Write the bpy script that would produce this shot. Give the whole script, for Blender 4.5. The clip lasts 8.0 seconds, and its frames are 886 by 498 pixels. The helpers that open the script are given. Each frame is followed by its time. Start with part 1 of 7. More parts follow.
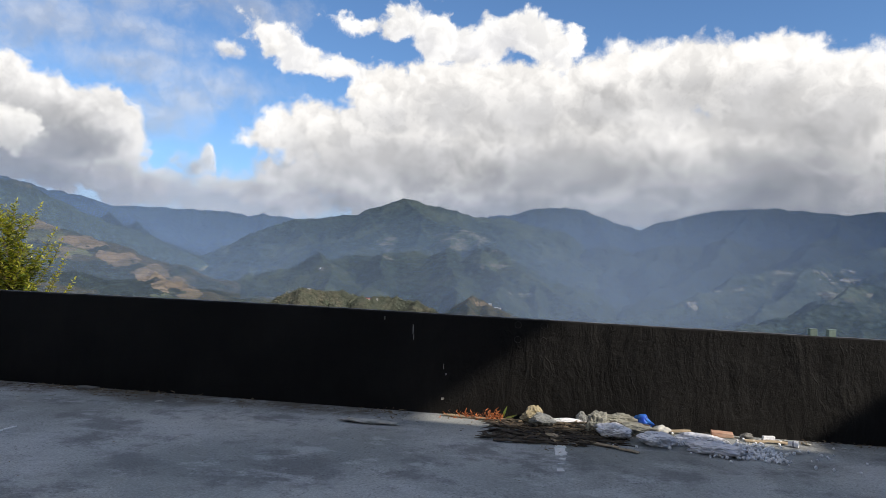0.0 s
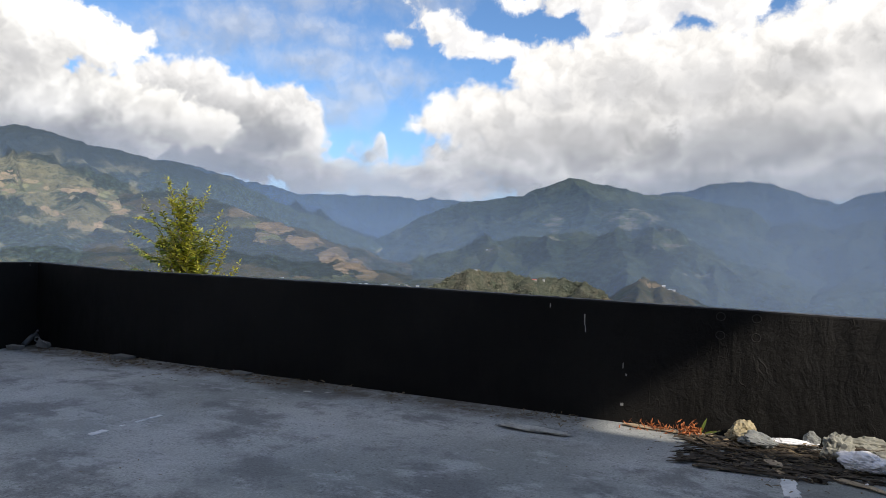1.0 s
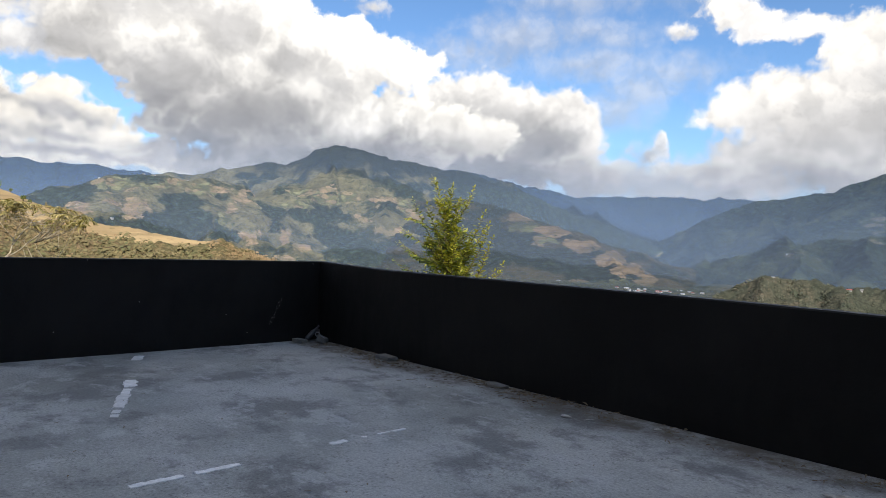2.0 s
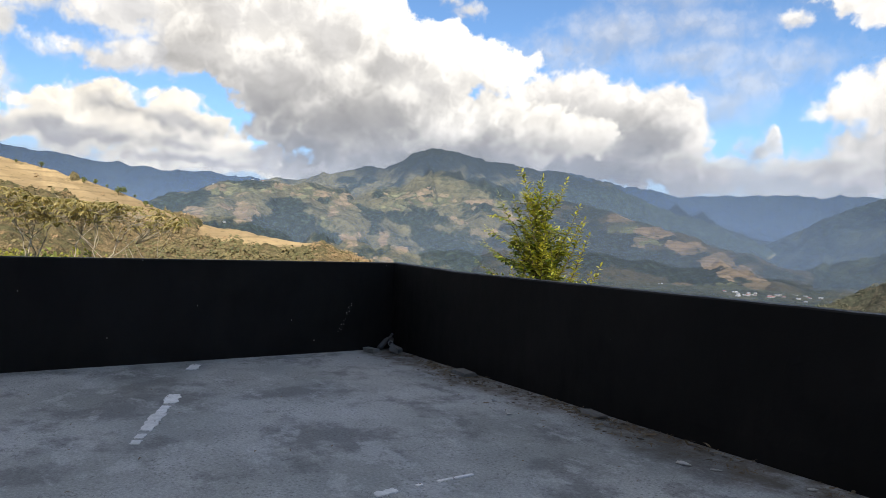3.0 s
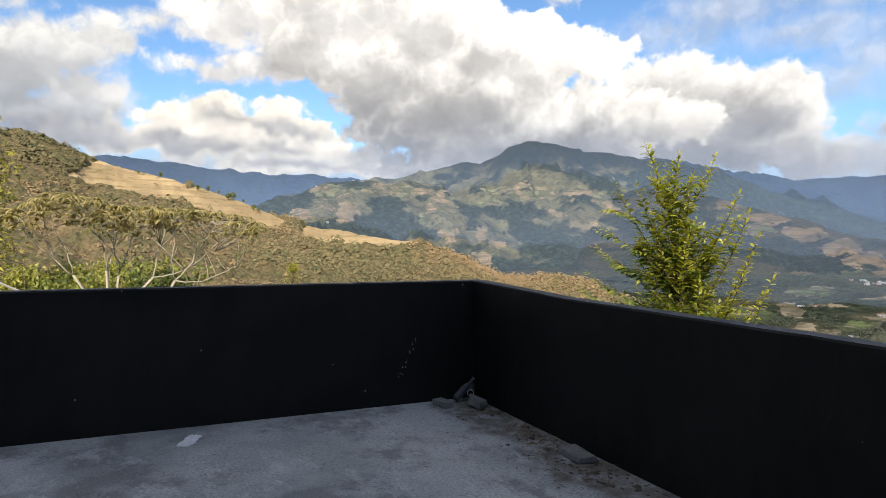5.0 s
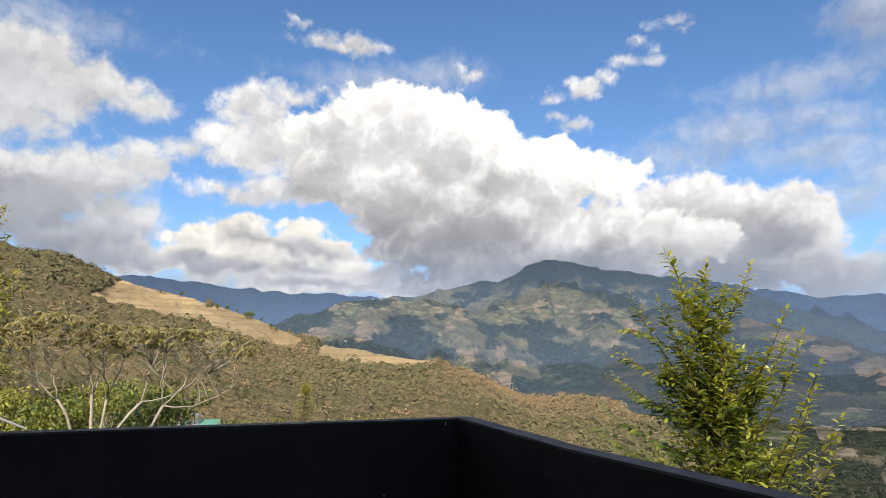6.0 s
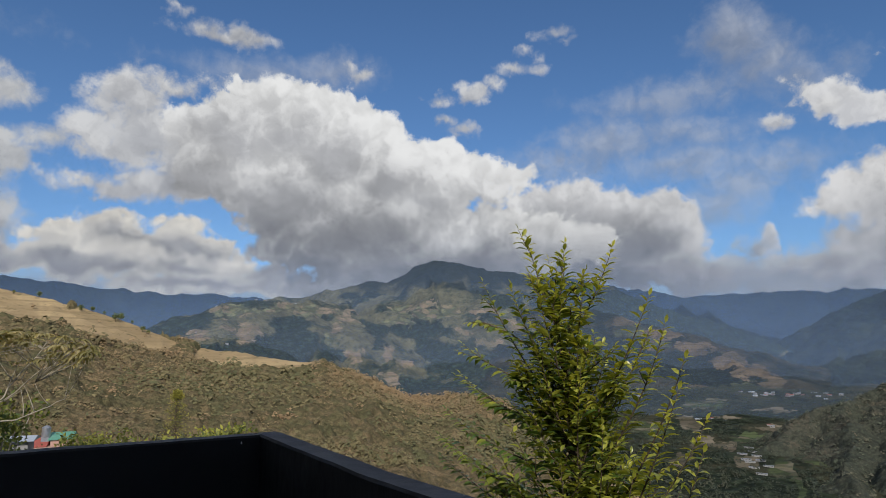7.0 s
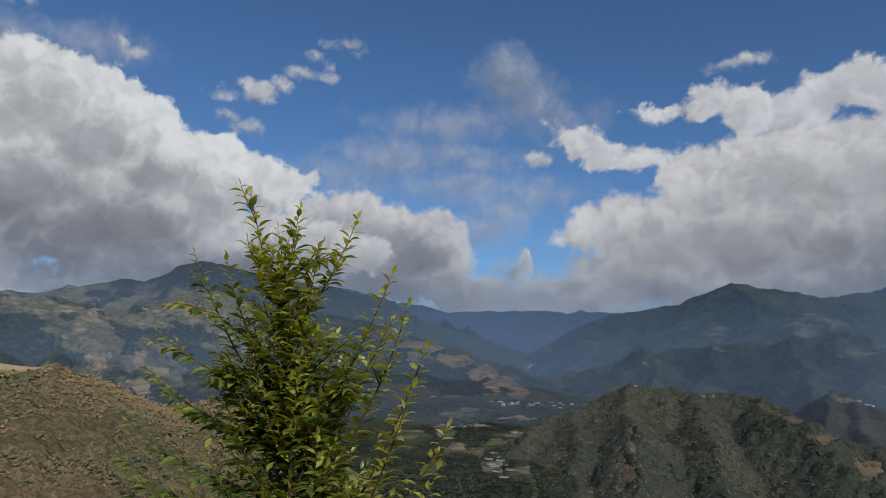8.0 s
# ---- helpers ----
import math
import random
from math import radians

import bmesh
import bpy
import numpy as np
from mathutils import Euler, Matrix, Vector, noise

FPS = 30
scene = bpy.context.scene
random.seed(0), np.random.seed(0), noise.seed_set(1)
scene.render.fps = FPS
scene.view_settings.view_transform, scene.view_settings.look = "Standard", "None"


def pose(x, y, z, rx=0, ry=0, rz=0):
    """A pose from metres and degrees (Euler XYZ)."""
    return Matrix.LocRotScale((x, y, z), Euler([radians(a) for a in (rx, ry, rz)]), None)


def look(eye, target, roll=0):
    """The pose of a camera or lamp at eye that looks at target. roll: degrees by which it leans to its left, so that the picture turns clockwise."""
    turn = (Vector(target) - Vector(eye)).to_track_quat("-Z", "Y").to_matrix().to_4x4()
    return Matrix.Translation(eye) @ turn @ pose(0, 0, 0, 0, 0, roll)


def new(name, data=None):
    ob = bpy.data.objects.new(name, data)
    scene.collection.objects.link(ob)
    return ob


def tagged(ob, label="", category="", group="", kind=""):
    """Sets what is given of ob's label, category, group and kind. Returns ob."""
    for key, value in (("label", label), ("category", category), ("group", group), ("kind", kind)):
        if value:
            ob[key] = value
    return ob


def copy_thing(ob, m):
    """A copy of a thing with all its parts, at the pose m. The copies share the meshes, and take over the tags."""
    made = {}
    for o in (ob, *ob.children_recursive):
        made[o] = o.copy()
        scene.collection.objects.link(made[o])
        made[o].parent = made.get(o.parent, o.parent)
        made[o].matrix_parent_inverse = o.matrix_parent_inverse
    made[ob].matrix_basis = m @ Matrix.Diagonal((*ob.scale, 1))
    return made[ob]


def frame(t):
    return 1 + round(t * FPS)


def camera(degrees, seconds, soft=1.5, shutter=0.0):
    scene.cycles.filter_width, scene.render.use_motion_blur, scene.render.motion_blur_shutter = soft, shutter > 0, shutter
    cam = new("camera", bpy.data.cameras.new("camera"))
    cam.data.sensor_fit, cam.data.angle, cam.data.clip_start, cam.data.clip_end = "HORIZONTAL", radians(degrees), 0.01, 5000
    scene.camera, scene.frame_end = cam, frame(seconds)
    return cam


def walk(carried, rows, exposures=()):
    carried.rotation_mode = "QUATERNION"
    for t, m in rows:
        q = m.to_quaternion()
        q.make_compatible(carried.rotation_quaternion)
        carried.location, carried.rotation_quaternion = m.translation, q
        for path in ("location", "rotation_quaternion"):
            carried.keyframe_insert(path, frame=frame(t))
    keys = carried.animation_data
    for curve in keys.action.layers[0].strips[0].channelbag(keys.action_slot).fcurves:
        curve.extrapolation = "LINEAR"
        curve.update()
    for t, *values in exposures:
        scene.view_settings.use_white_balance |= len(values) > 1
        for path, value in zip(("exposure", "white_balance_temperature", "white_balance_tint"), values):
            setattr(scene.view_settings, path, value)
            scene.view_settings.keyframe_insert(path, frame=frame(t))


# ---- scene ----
cam = camera(68.1, 8.0, 0.8)
PATH = [
    (0, (9.085, -6.972, 1.456), (8.735, -5.005, 1.542), 2.2),
    (0.5, (8.992, -6.506, 1.454), (8.483, -4.573, 1.479), 1.6),
    (1, (8.821, -5.931, 1.445), (7.993, -4.111, 1.456), 1.8),
    (1.5, (8.631, -5.483, 1.436), (7.407, -3.901, 1.434), 1.6),
    (2, (8.358, -5.053, 1.419), (6.865, -3.722, 1.412), 2.1),
    (3.5, (7.157, -3.907, 1.396), (5.466, -2.839, 1.391), 1.6),
    (4, (6.618, -3.564, 1.414), (4.901, -2.537, 1.417), 1.1),
    (4.2, (6.419, -3.418, 1.440), (4.686, -2.419, 1.436), 0.9),
    (5.3, (5.348, -2.733, 1.580), (3.502, -1.963, 1.591), 0.1),
    (5.5, (5.132, -2.565, 1.592), (3.281, -1.819, 1.723), 0.2),
    (5.7, (4.983, -2.433, 1.602), (3.145, -1.694, 1.879), 0.3),
    (6, (4.794, -2.196, 1.612), (2.979, -1.422, 1.936), 0.4),
    (6.5, (4.391, -1.748, 1.598), (2.672, -0.776, 1.914), 0.2),
    (7, (4.113, -1.315, 1.6), (2.457, -0.243, 1.925), -0.6),
    (7.5, (3.855, -0.834, 1.578), (2.329, 0.418, 1.903), -0.4),
    (7.8, (3.659, -0.602, 1.535), (2.324, 0.845, 1.886), 0.6),
    (8, (3.579, -0.464, 1.509), (2.382, 1.098, 1.861), 0.5),
]
EXPOSURE = [(0, 0.05, 6650, 10), (1.0, 0.15, 6700, 10), (2.2, 0.22, 6850, 10), (4.2, 0.27, 7000, 10), (5.3, 0.3, 7000, 10), (5.7, 0.2, 6800, 10),
            (6.1, 0.05, 6650, 10), (6.5, -0.1, 6550, 10), (7.0, -0.62, 6350, 10), (7.5, -0.8, 6250, 10), (8.0, -0.85, 6150, 10)]
walk(cam, [(t, look(eye, target, roll)) for t, eye, target, roll in PATH], exposures=EXPOSURE)

SUN_AZ, SUN_EL = 118.0, 34.0  # degrees clockwise from +y, and above the horizon
sa, se = radians(SUN_AZ), radians(SUN_EL)
to_sun = Vector((math.sin(sa) * math.cos(se), math.cos(sa) * math.cos(se), math.sin(se)))
sun = new("sun", bpy.data.lights.new("sun", "SUN"))
sun.data.energy, sun.data.angle, sun.data.color = 5.0, radians(0.55), (1.0, 0.93, 0.82)
sun.matrix_world = look(to_sun * 50, (0, 0, 0))

# ---------------------------------------------------------------- node helpers


def put(t, sock, v):
    if isinstance(v, bpy.types.NodeSocket):
        t.links.new(v, sock)
    elif v is not None:
        sock.default_value = v


def mth(t, op, a, b=None, c=None, clamp=False):
    n = t.nodes.new("ShaderNodeMath")
    n.operation, n.use_clamp = op, clamp
    for i, v in enumerate((a, b, c)):
        put(t, n.inputs[i], v)
    return n.outputs[0]


def vec(t, op, a, b=None, c=None):
    n = t.nodes.new("ShaderNodeVectorMath")
    n.operation = op
    for i, v in enumerate((a, b, c)):
        put(t, n.inputs[i], v)
    return n.outputs["Value"] if op in ("LENGTH", "DOT_PRODUCT", "DISTANCE") else n.outputs[0]


def noi(t, co, scale, detail=4.0, rough=0.55, distort=0.0):
    n = t.nodes.new("ShaderNodeTexNoise")
    put(t, n.inputs["Vector"], co)
    n.inputs["Scale"].default_value, n.inputs["Detail"].default_value = scale, detail
    n.inputs["Roughness"].default_value, n.inputs["Distortion"].default_value = rough, distort
    return n.outputs[0]


def noi3(t, co, scale, detail=4.0):
    n = t.nodes.new("ShaderNodeTexNoise")
    put(t, n.inputs["Vector"], co)
    n.inputs["Scale"].default_value, n.inputs["Detail"].default_value = scale, detail
    return n.outputs[1]


def vor(t, co, scale, which=0):
    n = t.nodes.new("ShaderNodeTexVoronoi")
    put(t, n.inputs["Vector"], co)
    n.inputs["Scale"].default_value = scale
    return n.outputs[which]


def step(t, v, lo, hi, to_lo=0.0, to_hi=1.0):
    n = t.nodes.new("ShaderNodeMapRange")
    n.interpolation_type = "SMOOTHSTEP"
    for i, x in enumerate((v, lo, hi, to_lo, to_hi)):
        put(t, n.inputs[i], x)
    return n.outputs[0]


def rgb(c):
    return (*c, 1.0)


def mix(t, f, a, b, blend="MIX"):
    n = t.nodes.new("ShaderNodeMix")
    n.data_type, n.blend_type = "RGBA", blend
    put(t, n.inputs[0], f)
    put(t, n.inputs[6], rgb(a) if isinstance(a, tuple) and len(a) == 3 else a)
    put(t, n.inputs[7], rgb(b) if isinstance(b, tuple) and len(b) == 3 else b)
    return n.outputs[2]


def xyz(t, v):
    n = t.nodes.new("ShaderNodeSeparateXYZ")
    put(t, n.inputs[0], v)
    return n.outputs


def cxyz(t, x, y, z=0.0):
    n = t.nodes.new("ShaderNodeCombineXYZ")
    for i, v in enumerate((x, y, z)):
        put(t, n.inputs[i], v)
    return n.outputs[0]


def place(t):
    return t.nodes.new("ShaderNodeTexCoord").outputs["Object"]


def attr(t, name):
    n = t.nodes.new("ShaderNodeAttribute")
    n.attribute_name = name
    return n.outputs["Fac"]


def bump(t, h, strength=0.5, dist=0.01, normal=None):
    n = t.nodes.new("ShaderNodeBump")
    n.inputs["Strength"].default_value, n.inputs["Distance"].default_value = strength, dist
    put(t, n.inputs["Height"], h)
    put(t, n.inputs["Normal"], normal)
    return n.outputs[0]


def blank(name):
    m = bpy.data.materials.new(name)
    m.use_nodes = True
    t = m.node_tree
    b = t.nodes["Principled BSDF"]
    return m, t, b


def plain(name, a, b, scale=6.0, rough=0.8, bumpy=0.3, fine=60.0, metal=0.0, dist=0.004, spec=0.4, rand=0.25):
    """Mottled surface from colour a to b with fine relief; each object a little lighter or darker than the next."""
    m, t, s = blank(name)
    co = place(t)
    c = mix(t, step(t, noi(t, co, scale, 6, 0.6), 0.3, 0.7), a, b)
    g = noi(t, co, fine, 5, 0.65)
    c = mix(t, step(t, g, 0.35, 0.75, 0.0, 0.35), c, tuple(x * 0.45 for x in a))
    info = t.nodes.new("ShaderNodeObjectInfo").outputs["Random"]
    hsv = t.nodes.new("ShaderNodeHueSaturation")
    put(t, hsv.inputs["Value"], mth(t, "MULTIPLY_ADD", info, rand, 1.0 - rand / 2))
    put(t, hsv.inputs["Color"], c)
    put(t, s.inputs["Base Color"], hsv.outputs[0])
    put(t, s.inputs["Roughness"], mth(t, "MULTIPLY_ADD", g, 0.25, rough - 0.12))
    s.inputs["Metallic"].default_value = metal
    s.inputs["Specular IOR Level"].default_value = spec
    put(t, s.inputs["Normal"], bump(t, g, bumpy, dist))
    return m


# ---------------------------------------------------------------- sky: blue air and cumulus banks
# Cloud lobes as (azimuth, elevation, half width, half height) in degrees.
WEST_MAIN = [
    (-73.5, 19.8, 4.6, 3.0), (-68.6, 20.4, 4.4, 2.7), (-64.4, 18.6, 4.6, 3.2), (-59.4, 16.4, 5.0, 2.8), (-55.2, 15.0, 5.0, 2.1), (-75.5, 16.2, 5.0, 3.6), (-69.0, 14.6, 8.0, 4.6),
    (-62.0, 12.4, 9.0, 4.2), (-66.5, 10.0, 7.6, 2.6), (-58.0, 9.0, 10.0, 2.6), (-52.0, 9.6, 9.0, 3.0), (-77.6, 18.6, 3.4, 2.6), (-50.5, 15.3, 1.9, 1.1), (-71.5, 22.2, 2.0, 0.9), (-63.0, 7.6, 7.0, 1.5), (-62.0, 6.6, 9.0, 1.5),
]
WEST_RIGHT = [
    (-46.6, 12.0, 6.6, 2.6), (-42.0, 12.0, 5.0, 2.2), (-38.8, 10.8, 3.4, 2.8), (-45.0, 8.6, 8.4, 2.6), (-51.0, 7.6, 8.0, 2.0), (-40.4, 7.6, 4.6, 1.9), (-49.0, 6.4, 9.0, 1.6), (-39.0, 5.8, 6.0, 1.3),
]
WEST_LEFT = [
    (-83.4, 20.6, 3.4, 1.7), (-80.4, 22.0, 3.6, 1.1), (-81.4, 18.2, 4.0, 2.2), (-84.0, 16.8, 2.6, 1.2), (-84.4, 13.4, 4.2, 0.8), (-80.6, 14.2, 4.0, 1.1), (-78.6, 16.0, 3.4, 2.4), (-86.4, 17.6, 1.6, 1.0),
]
FAR_WEST = [
    (-87.6, 9.9, 3.6, 1.2), (-84.6, 10.6, 2.4, 1.0), (-79.2, 10.5, 2.3, 1.2), (-76.6, 8.8, 2.4, 1.3), (-82.0, 9.2, 5.6, 1.4), (-78.0, 7.6, 5.0, 1.2), (-86.5, 8.0, 7.6, 1.6), (-91.5, 7.6, 5.0, 1.3), (-73.0, 6.6, 4.6, 0.8), (-77.0, 6.2, 9.0, 1.0),
]
STREAKS = [
    (-83.4, 9.9, 2.3, 0.45), (-80.6, 9.3, 2.5, 0.6), (-77.6, 8.7, 2.2, 0.55), (-79.4, 7.3, 2.0, 0.35), (-87.6, 7.6, 4.2, 0.9),
    (-84.0, 7.3, 2.6, 0.6), (-70.6, 7.0, 3.6, 0.7), (-95.0, 7.8, 5.0, 1.4), (-78.0, 6.1, 6.0, 0.35),
]
GREY = [
    (-100.6, 20.6, 4.6, 3.2), (-95.6, 20.8, 3.4, 1.8), (-92.0, 19.6, 2.2, 1.0), (-102.5, 17.4, 4.0, 1.6), (-94.6, 14.2, 4.0, 2.0), (-98.6, 12.6, 5.0, 2.6), (-91.8, 15.0, 2.0, 1.4),
    (-93.6, 10.8, 4.0, 2.0), (-102.0, 11.6, 6.0, 3.2), (-112.0, 16.0, 9.0, 7.0), (-98.0, 9.2, 5.0, 1.6), (-88.6, 16.4, 1.4, 0.7),
]
NORTH_BACK = [
    (-17.8, 21.0, 2.4, 1.0), (-14.6, 21.4, 2.2, 1.3), (-11.4, 20.2, 2.2, 1.5), (-8.0, 19.8, 2.8, 1.6), (-4.8, 20.9, 3.4, 1.8), (-0.6, 19.6, 2.6, 1.3), (-26.4, 19.8, 3.0, 0.9), (-22.8, 17.8, 2.6, 1.3), (-19.6, 17.6, 2.4, 1.2), (-17.2, 16.6, 2.6, 1.3), (-24.6, 18.9, 2.0, 1.0),
]
NORTH = [
    (-15.0, 15.4, 4.6, 2.2), (-9.6, 15.8, 6.0, 2.6), (-3.0, 15.6, 6.4, 2.8), (4.0, 16.6, 5.0, 2.8), (10.6, 16.8, 5.6, 3.0), (16.0, 16.4, 5.4, 3.2), (20.6, 14.6, 4.6, 3.2), (-21.4, 12.6, 4.0, 1.7), (-24.8, 11.6, 2.6, 1.0),
    (-13.0, 11.6, 12.0, 3.6), (2.0, 11.6, 14.0, 4.2), (17.0, 11.0, 10.0, 4.2), (-18.0, 8.0, 9.0, 2.0), (-3.0, 7.6, 18.0, 2.6), (16.0, 7.6, 14.0, 2.6), (-24.6, 7.0, 3.6, 1.3), (36.0, 13.0, 14.0, 8.0), (-11.0, 6.2, 14.0, 1.7), (10.0, 6.2, 18.0, 1.8),
]
PUFFS = [
    (-76.0, 26.3, 3.4, 0.6), (-78.2, 26.6, 1.4, 0.5), (-80.5, 27.8, 1.1, 0.3), (-54.1, 22.4, 0.9, 0.6), (-52.2, 23.2, 0.6, 0.3), (-50.2, 24.5, 1.4, 0.6), (-46.4, 27.3, 1.4, 0.45), (-45.8, 26.6, 0.9, 0.3), (-48.9, 26.0, 0.6, 0.3), (-57.4, 22.2, 0.5, 0.25),
    (-55.4, 19.6, 1.3, 0.6), (-57.0, 20.4, 0.7, 0.4), (-64.6, 24.2, 0.7, 0.5), (-28.8, 18.0, 0.9, 0.8), (-25.6, 18.6, 0.7, 0.6), (-30.6, 9.0, 0.9, 0.7), (-31.2, 8.2, 1.2, 0.7), (-35.9, 9.2, 0.8, 1.1), (-11.7, 23.8, 1.0, 0.25),
    (-33.6, 6.2, 4.6, 1.4), (-28.0, 5.6, 5.6, 1.6), (-37.4, 6.4, 3.0, 1.4), (-24.0, 5.8, 4.0, 1.2),
]
WISPS = [
    (-31.6, 24.4, 2.4, 1.9), (-29.4, 22.0, 2.6, 1.4), (-34.4, 21.2, 3.6, 0.9), (-38.4, 20.6, 2.4, 0.6), (-27.0, 20.6, 2.6, 1.1), (-42.0, 17.6, 3.6, 1.3), (-37.0, 15.6, 3.6, 1.0), (-46.4, 16.2, 3.4, 1.0),
    (-31.6, 13.4, 2.4, 1.0), (-29.0, 14.8, 2.4, 0.8), (-34.0, 11.8, 1.8, 1.0), (-73.4, 23.4, 3.4, 0.5), (-68.0, 24.2, 2.0, 0.4), (-101.0, 24.4, 3.0, 0.5), (-36.4, 18.0, 3.4, 0.6), (-80, 5.6, 12.0, 0.8),
]


def cloud_field(name, lobes, blend):
    """A node group: how far a direction (azimuth, elevation) lies outside the joined lobes, in parts of their size."""
    g = bpy.data.node_groups.new(name, "ShaderNodeTree")
    g.interface.new_socket("P", in_out="INPUT", socket_type="NodeSocketVector")
    g.interface.new_socket("D", in_out="OUTPUT", socket_type="NodeSocketFloat")
    p, out = g.nodes.new("NodeGroupInput").outputs[0], g.nodes.new("NodeGroupOutput")
    d = None
    for az, el, rx, ry in lobes:
        one = vec(g, "LENGTH", vec(g, "MULTIPLY_ADD", p, (1 / rx, 1 / ry, 0), (-az / rx, -el / ry, 0)))
        one = mth(g, "MULTIPLY", mth(g, "SUBTRACT", one, 1.0), min(rx, ry, 3.5))
        d = one if d is None else mth(g, "SMOOTH_MIN", d, one, blend)
    put(g, out.inputs[0], d)
    return g


def field(t, group, p):
    n = t.nodes.new("ShaderNodeGroup")
    n.node_tree = group
    put(t, n.inputs[0], p)
    return n.outputs[0]


def build_sky():
    w = bpy.data.worlds.new("sky")
    scene.world = w
    w.use_nodes = True
    t = w.node_tree
    bg = t.nodes["Background"]
    sky = t.nodes.new("ShaderNodeTexSky")
    sky.sky_type, sky.sun_disc = "NISHITA", False
    sky.sun_elevation, sky.sun_rotation = se, sa
    sky.altitude, sky.air_density, sky.dust_density, sky.ozone_density = 1200, 1.0, 0.6, 2.0
    blue = mix(t, 1.0, sky.outputs[0], (0.100, 0.130, 0.156), "MULTIPLY")
    way = t.nodes.new("ShaderNodeTexCoord").outputs["Generated"]
    low_air = step(t, xyz(t, way)[2], 0.15, 0.06, 0.0, 0.9)
    blue = mix(t, low_air, blue, (0.40, 0.44, 0.50))
    x, y, z = xyz(t, way)
    az = mth(t, "MULTIPLY", mth(t, "ARCTAN2", x, y), 180 / math.pi)
    el = mth(t, "MULTIPLY", mth(t, "ARCSINE", z), 180 / math.pi)
    p = cxyz(t, az, el)
    # billows: large, middle and small swirls push the outlines about
    big = vec(t, "SUBTRACT", noi3(t, way, 9.0, 2.0), (0.5, 0.5, 0.5))
    small = vec(t, "SUBTRACT", noi3(t, way, 28.0, 6.0), (0.5, 0.5, 0.5))
    p = vec(t, "MULTIPLY_ADD", big, (3.4, 2.4, 0), p)
    p = vec(t, "MULTIPLY_ADD", small, (3.0, 2.5, 0), p)
    torn = vec(t, "MULTIPLY_ADD", small, (4.6, 2.8, 0), cxyz(t, az, el))
    soft_way = vec(t, "MULTIPLY_ADD", small, (0.05, 0.05, 0.05), way)
    sunward = (0.012, 0.010, 0.020)

    def billow(at_way):
        """Height of the cauliflower tops, in four sizes."""
        h = mth(t, "MULTIPLY", vor(t, at_way, 11.0), -1.0)
        h = mth(t, "MULTIPLY_ADD", vor(t, at_way, 27.0), -0.6, h)
        h = mth(t, "MULTIPLY_ADD", vor(t, at_way, 62.0), -0.4, h)
        return mth(t, "MULTIPLY_ADD", noi(t, at_way, 26.0, 8, 0.66), 1.2, h)

    heap = billow(soft_way)
    relief = mth(t, "MAXIMUM", mth(t, "MINIMUM", mth(t, "SUBTRACT", heap, billow(vec(t, "ADD", soft_way, sunward))), 0.35), -0.35)
    grain = mth(t, "MULTIPLY_ADD", heap, -1.0, -0.45)
    fine = noi(t, way, 85.0, 8, 0.7)
    drift = noi(t, way, 6.0, 4, 0.55)
    swell = noi(t, vec(t, "MULTIPLY", soft_way, (1, 1, 1.6)), 13.0, 4, 0.5, 0.4)
    col = blue

    def bank(col, lobes, name, soft, white, mid, dark, opacity=1.0, lo=7.0, hi=16.0, where=None, depth=4.0, lee=(2.0, 2.2, 0), rough=1.0, carve=0.9):
        """One bank over the sky: white where it faces the sun, falling to mid grey inside and dark grey at its base."""
        where = where or p
        g = cloud_field(name, lobes, 0.15 if name == "puffs" else 0.7)
        d = mth(t, "MULTIPLY_ADD", grain, rough, field(t, g, where))
        d = mth(t, "MULTIPLY_ADD", mth(t, "SUBTRACT", fine, 0.5), 0.9 * rough, d)
        cover = step(t, d, soft, -soft, 0.0, opacity)
        d2 = mth(t, "MULTIPLY_ADD", grain, 0.3 * rough, field(t, g, vec(t, "ADD", where, lee)))
        rise = step(t, mth(t, "MULTIPLY_ADD", swell, 5.0, el), lo, hi, 0.3, 1.0)
        lit = mth(t, "MULTIPLY", step(t, mth(t, "MULTIPLY_ADD", relief, carve, d2), -depth, 1.2), rise)
        tall = step(t, mth(t, "MULTIPLY_ADD", drift, 8.0, mth(t, "SUBTRACT", el, 4.0)), lo, hi)
        tone = mth(t, "MULTIPLY_ADD", relief, 0.14, mth(t, "MULTIPLY_ADD", swell, 0.75, mth(t, "MULTIPLY_ADD", drift, 0.4, 0.43)))
        body = mix(t, 1.0, mix(t, tall, dark, mid), cxyz(t, tone, tone, tone), "MULTIPLY")
        glare = mth(t, "MULTIPLY_ADD", relief, 0.3, mth(t, "MULTIPLY_ADD", fine, 0.10, 0.93))
        return mix(t, cover, col, mix(t, lit, body, mix(t, 1.0, white, cxyz(t, glare, glare, glare), "MULTIPLY")))

    snow, cream = (1.08, 1.07, 1.05), (1.04, 0.985, 0.88)
    mid, dark = (0.62, 0.62, 0.63), (0.30, 0.305, 0.325)
    col = bank(col, WISPS, "wisps", 1.5, (0.70, 0.72, 0.76), (0.48, 0.52, 0.60), (0.40, 0.45, 0.54), 0.62, 4.0, 14.0, torn, 1.6, (0.8, 0.9, 0), 1.1)
    col = bank(col, GREY, "grey", 0.75, (0.80, 0.80, 0.79), (0.60, 0.61, 0.63), (0.30, 0.31, 0.335), 0.95, 7.0, 17.0, None, 1.6, (1.0, 1.4, 0), 1.1)
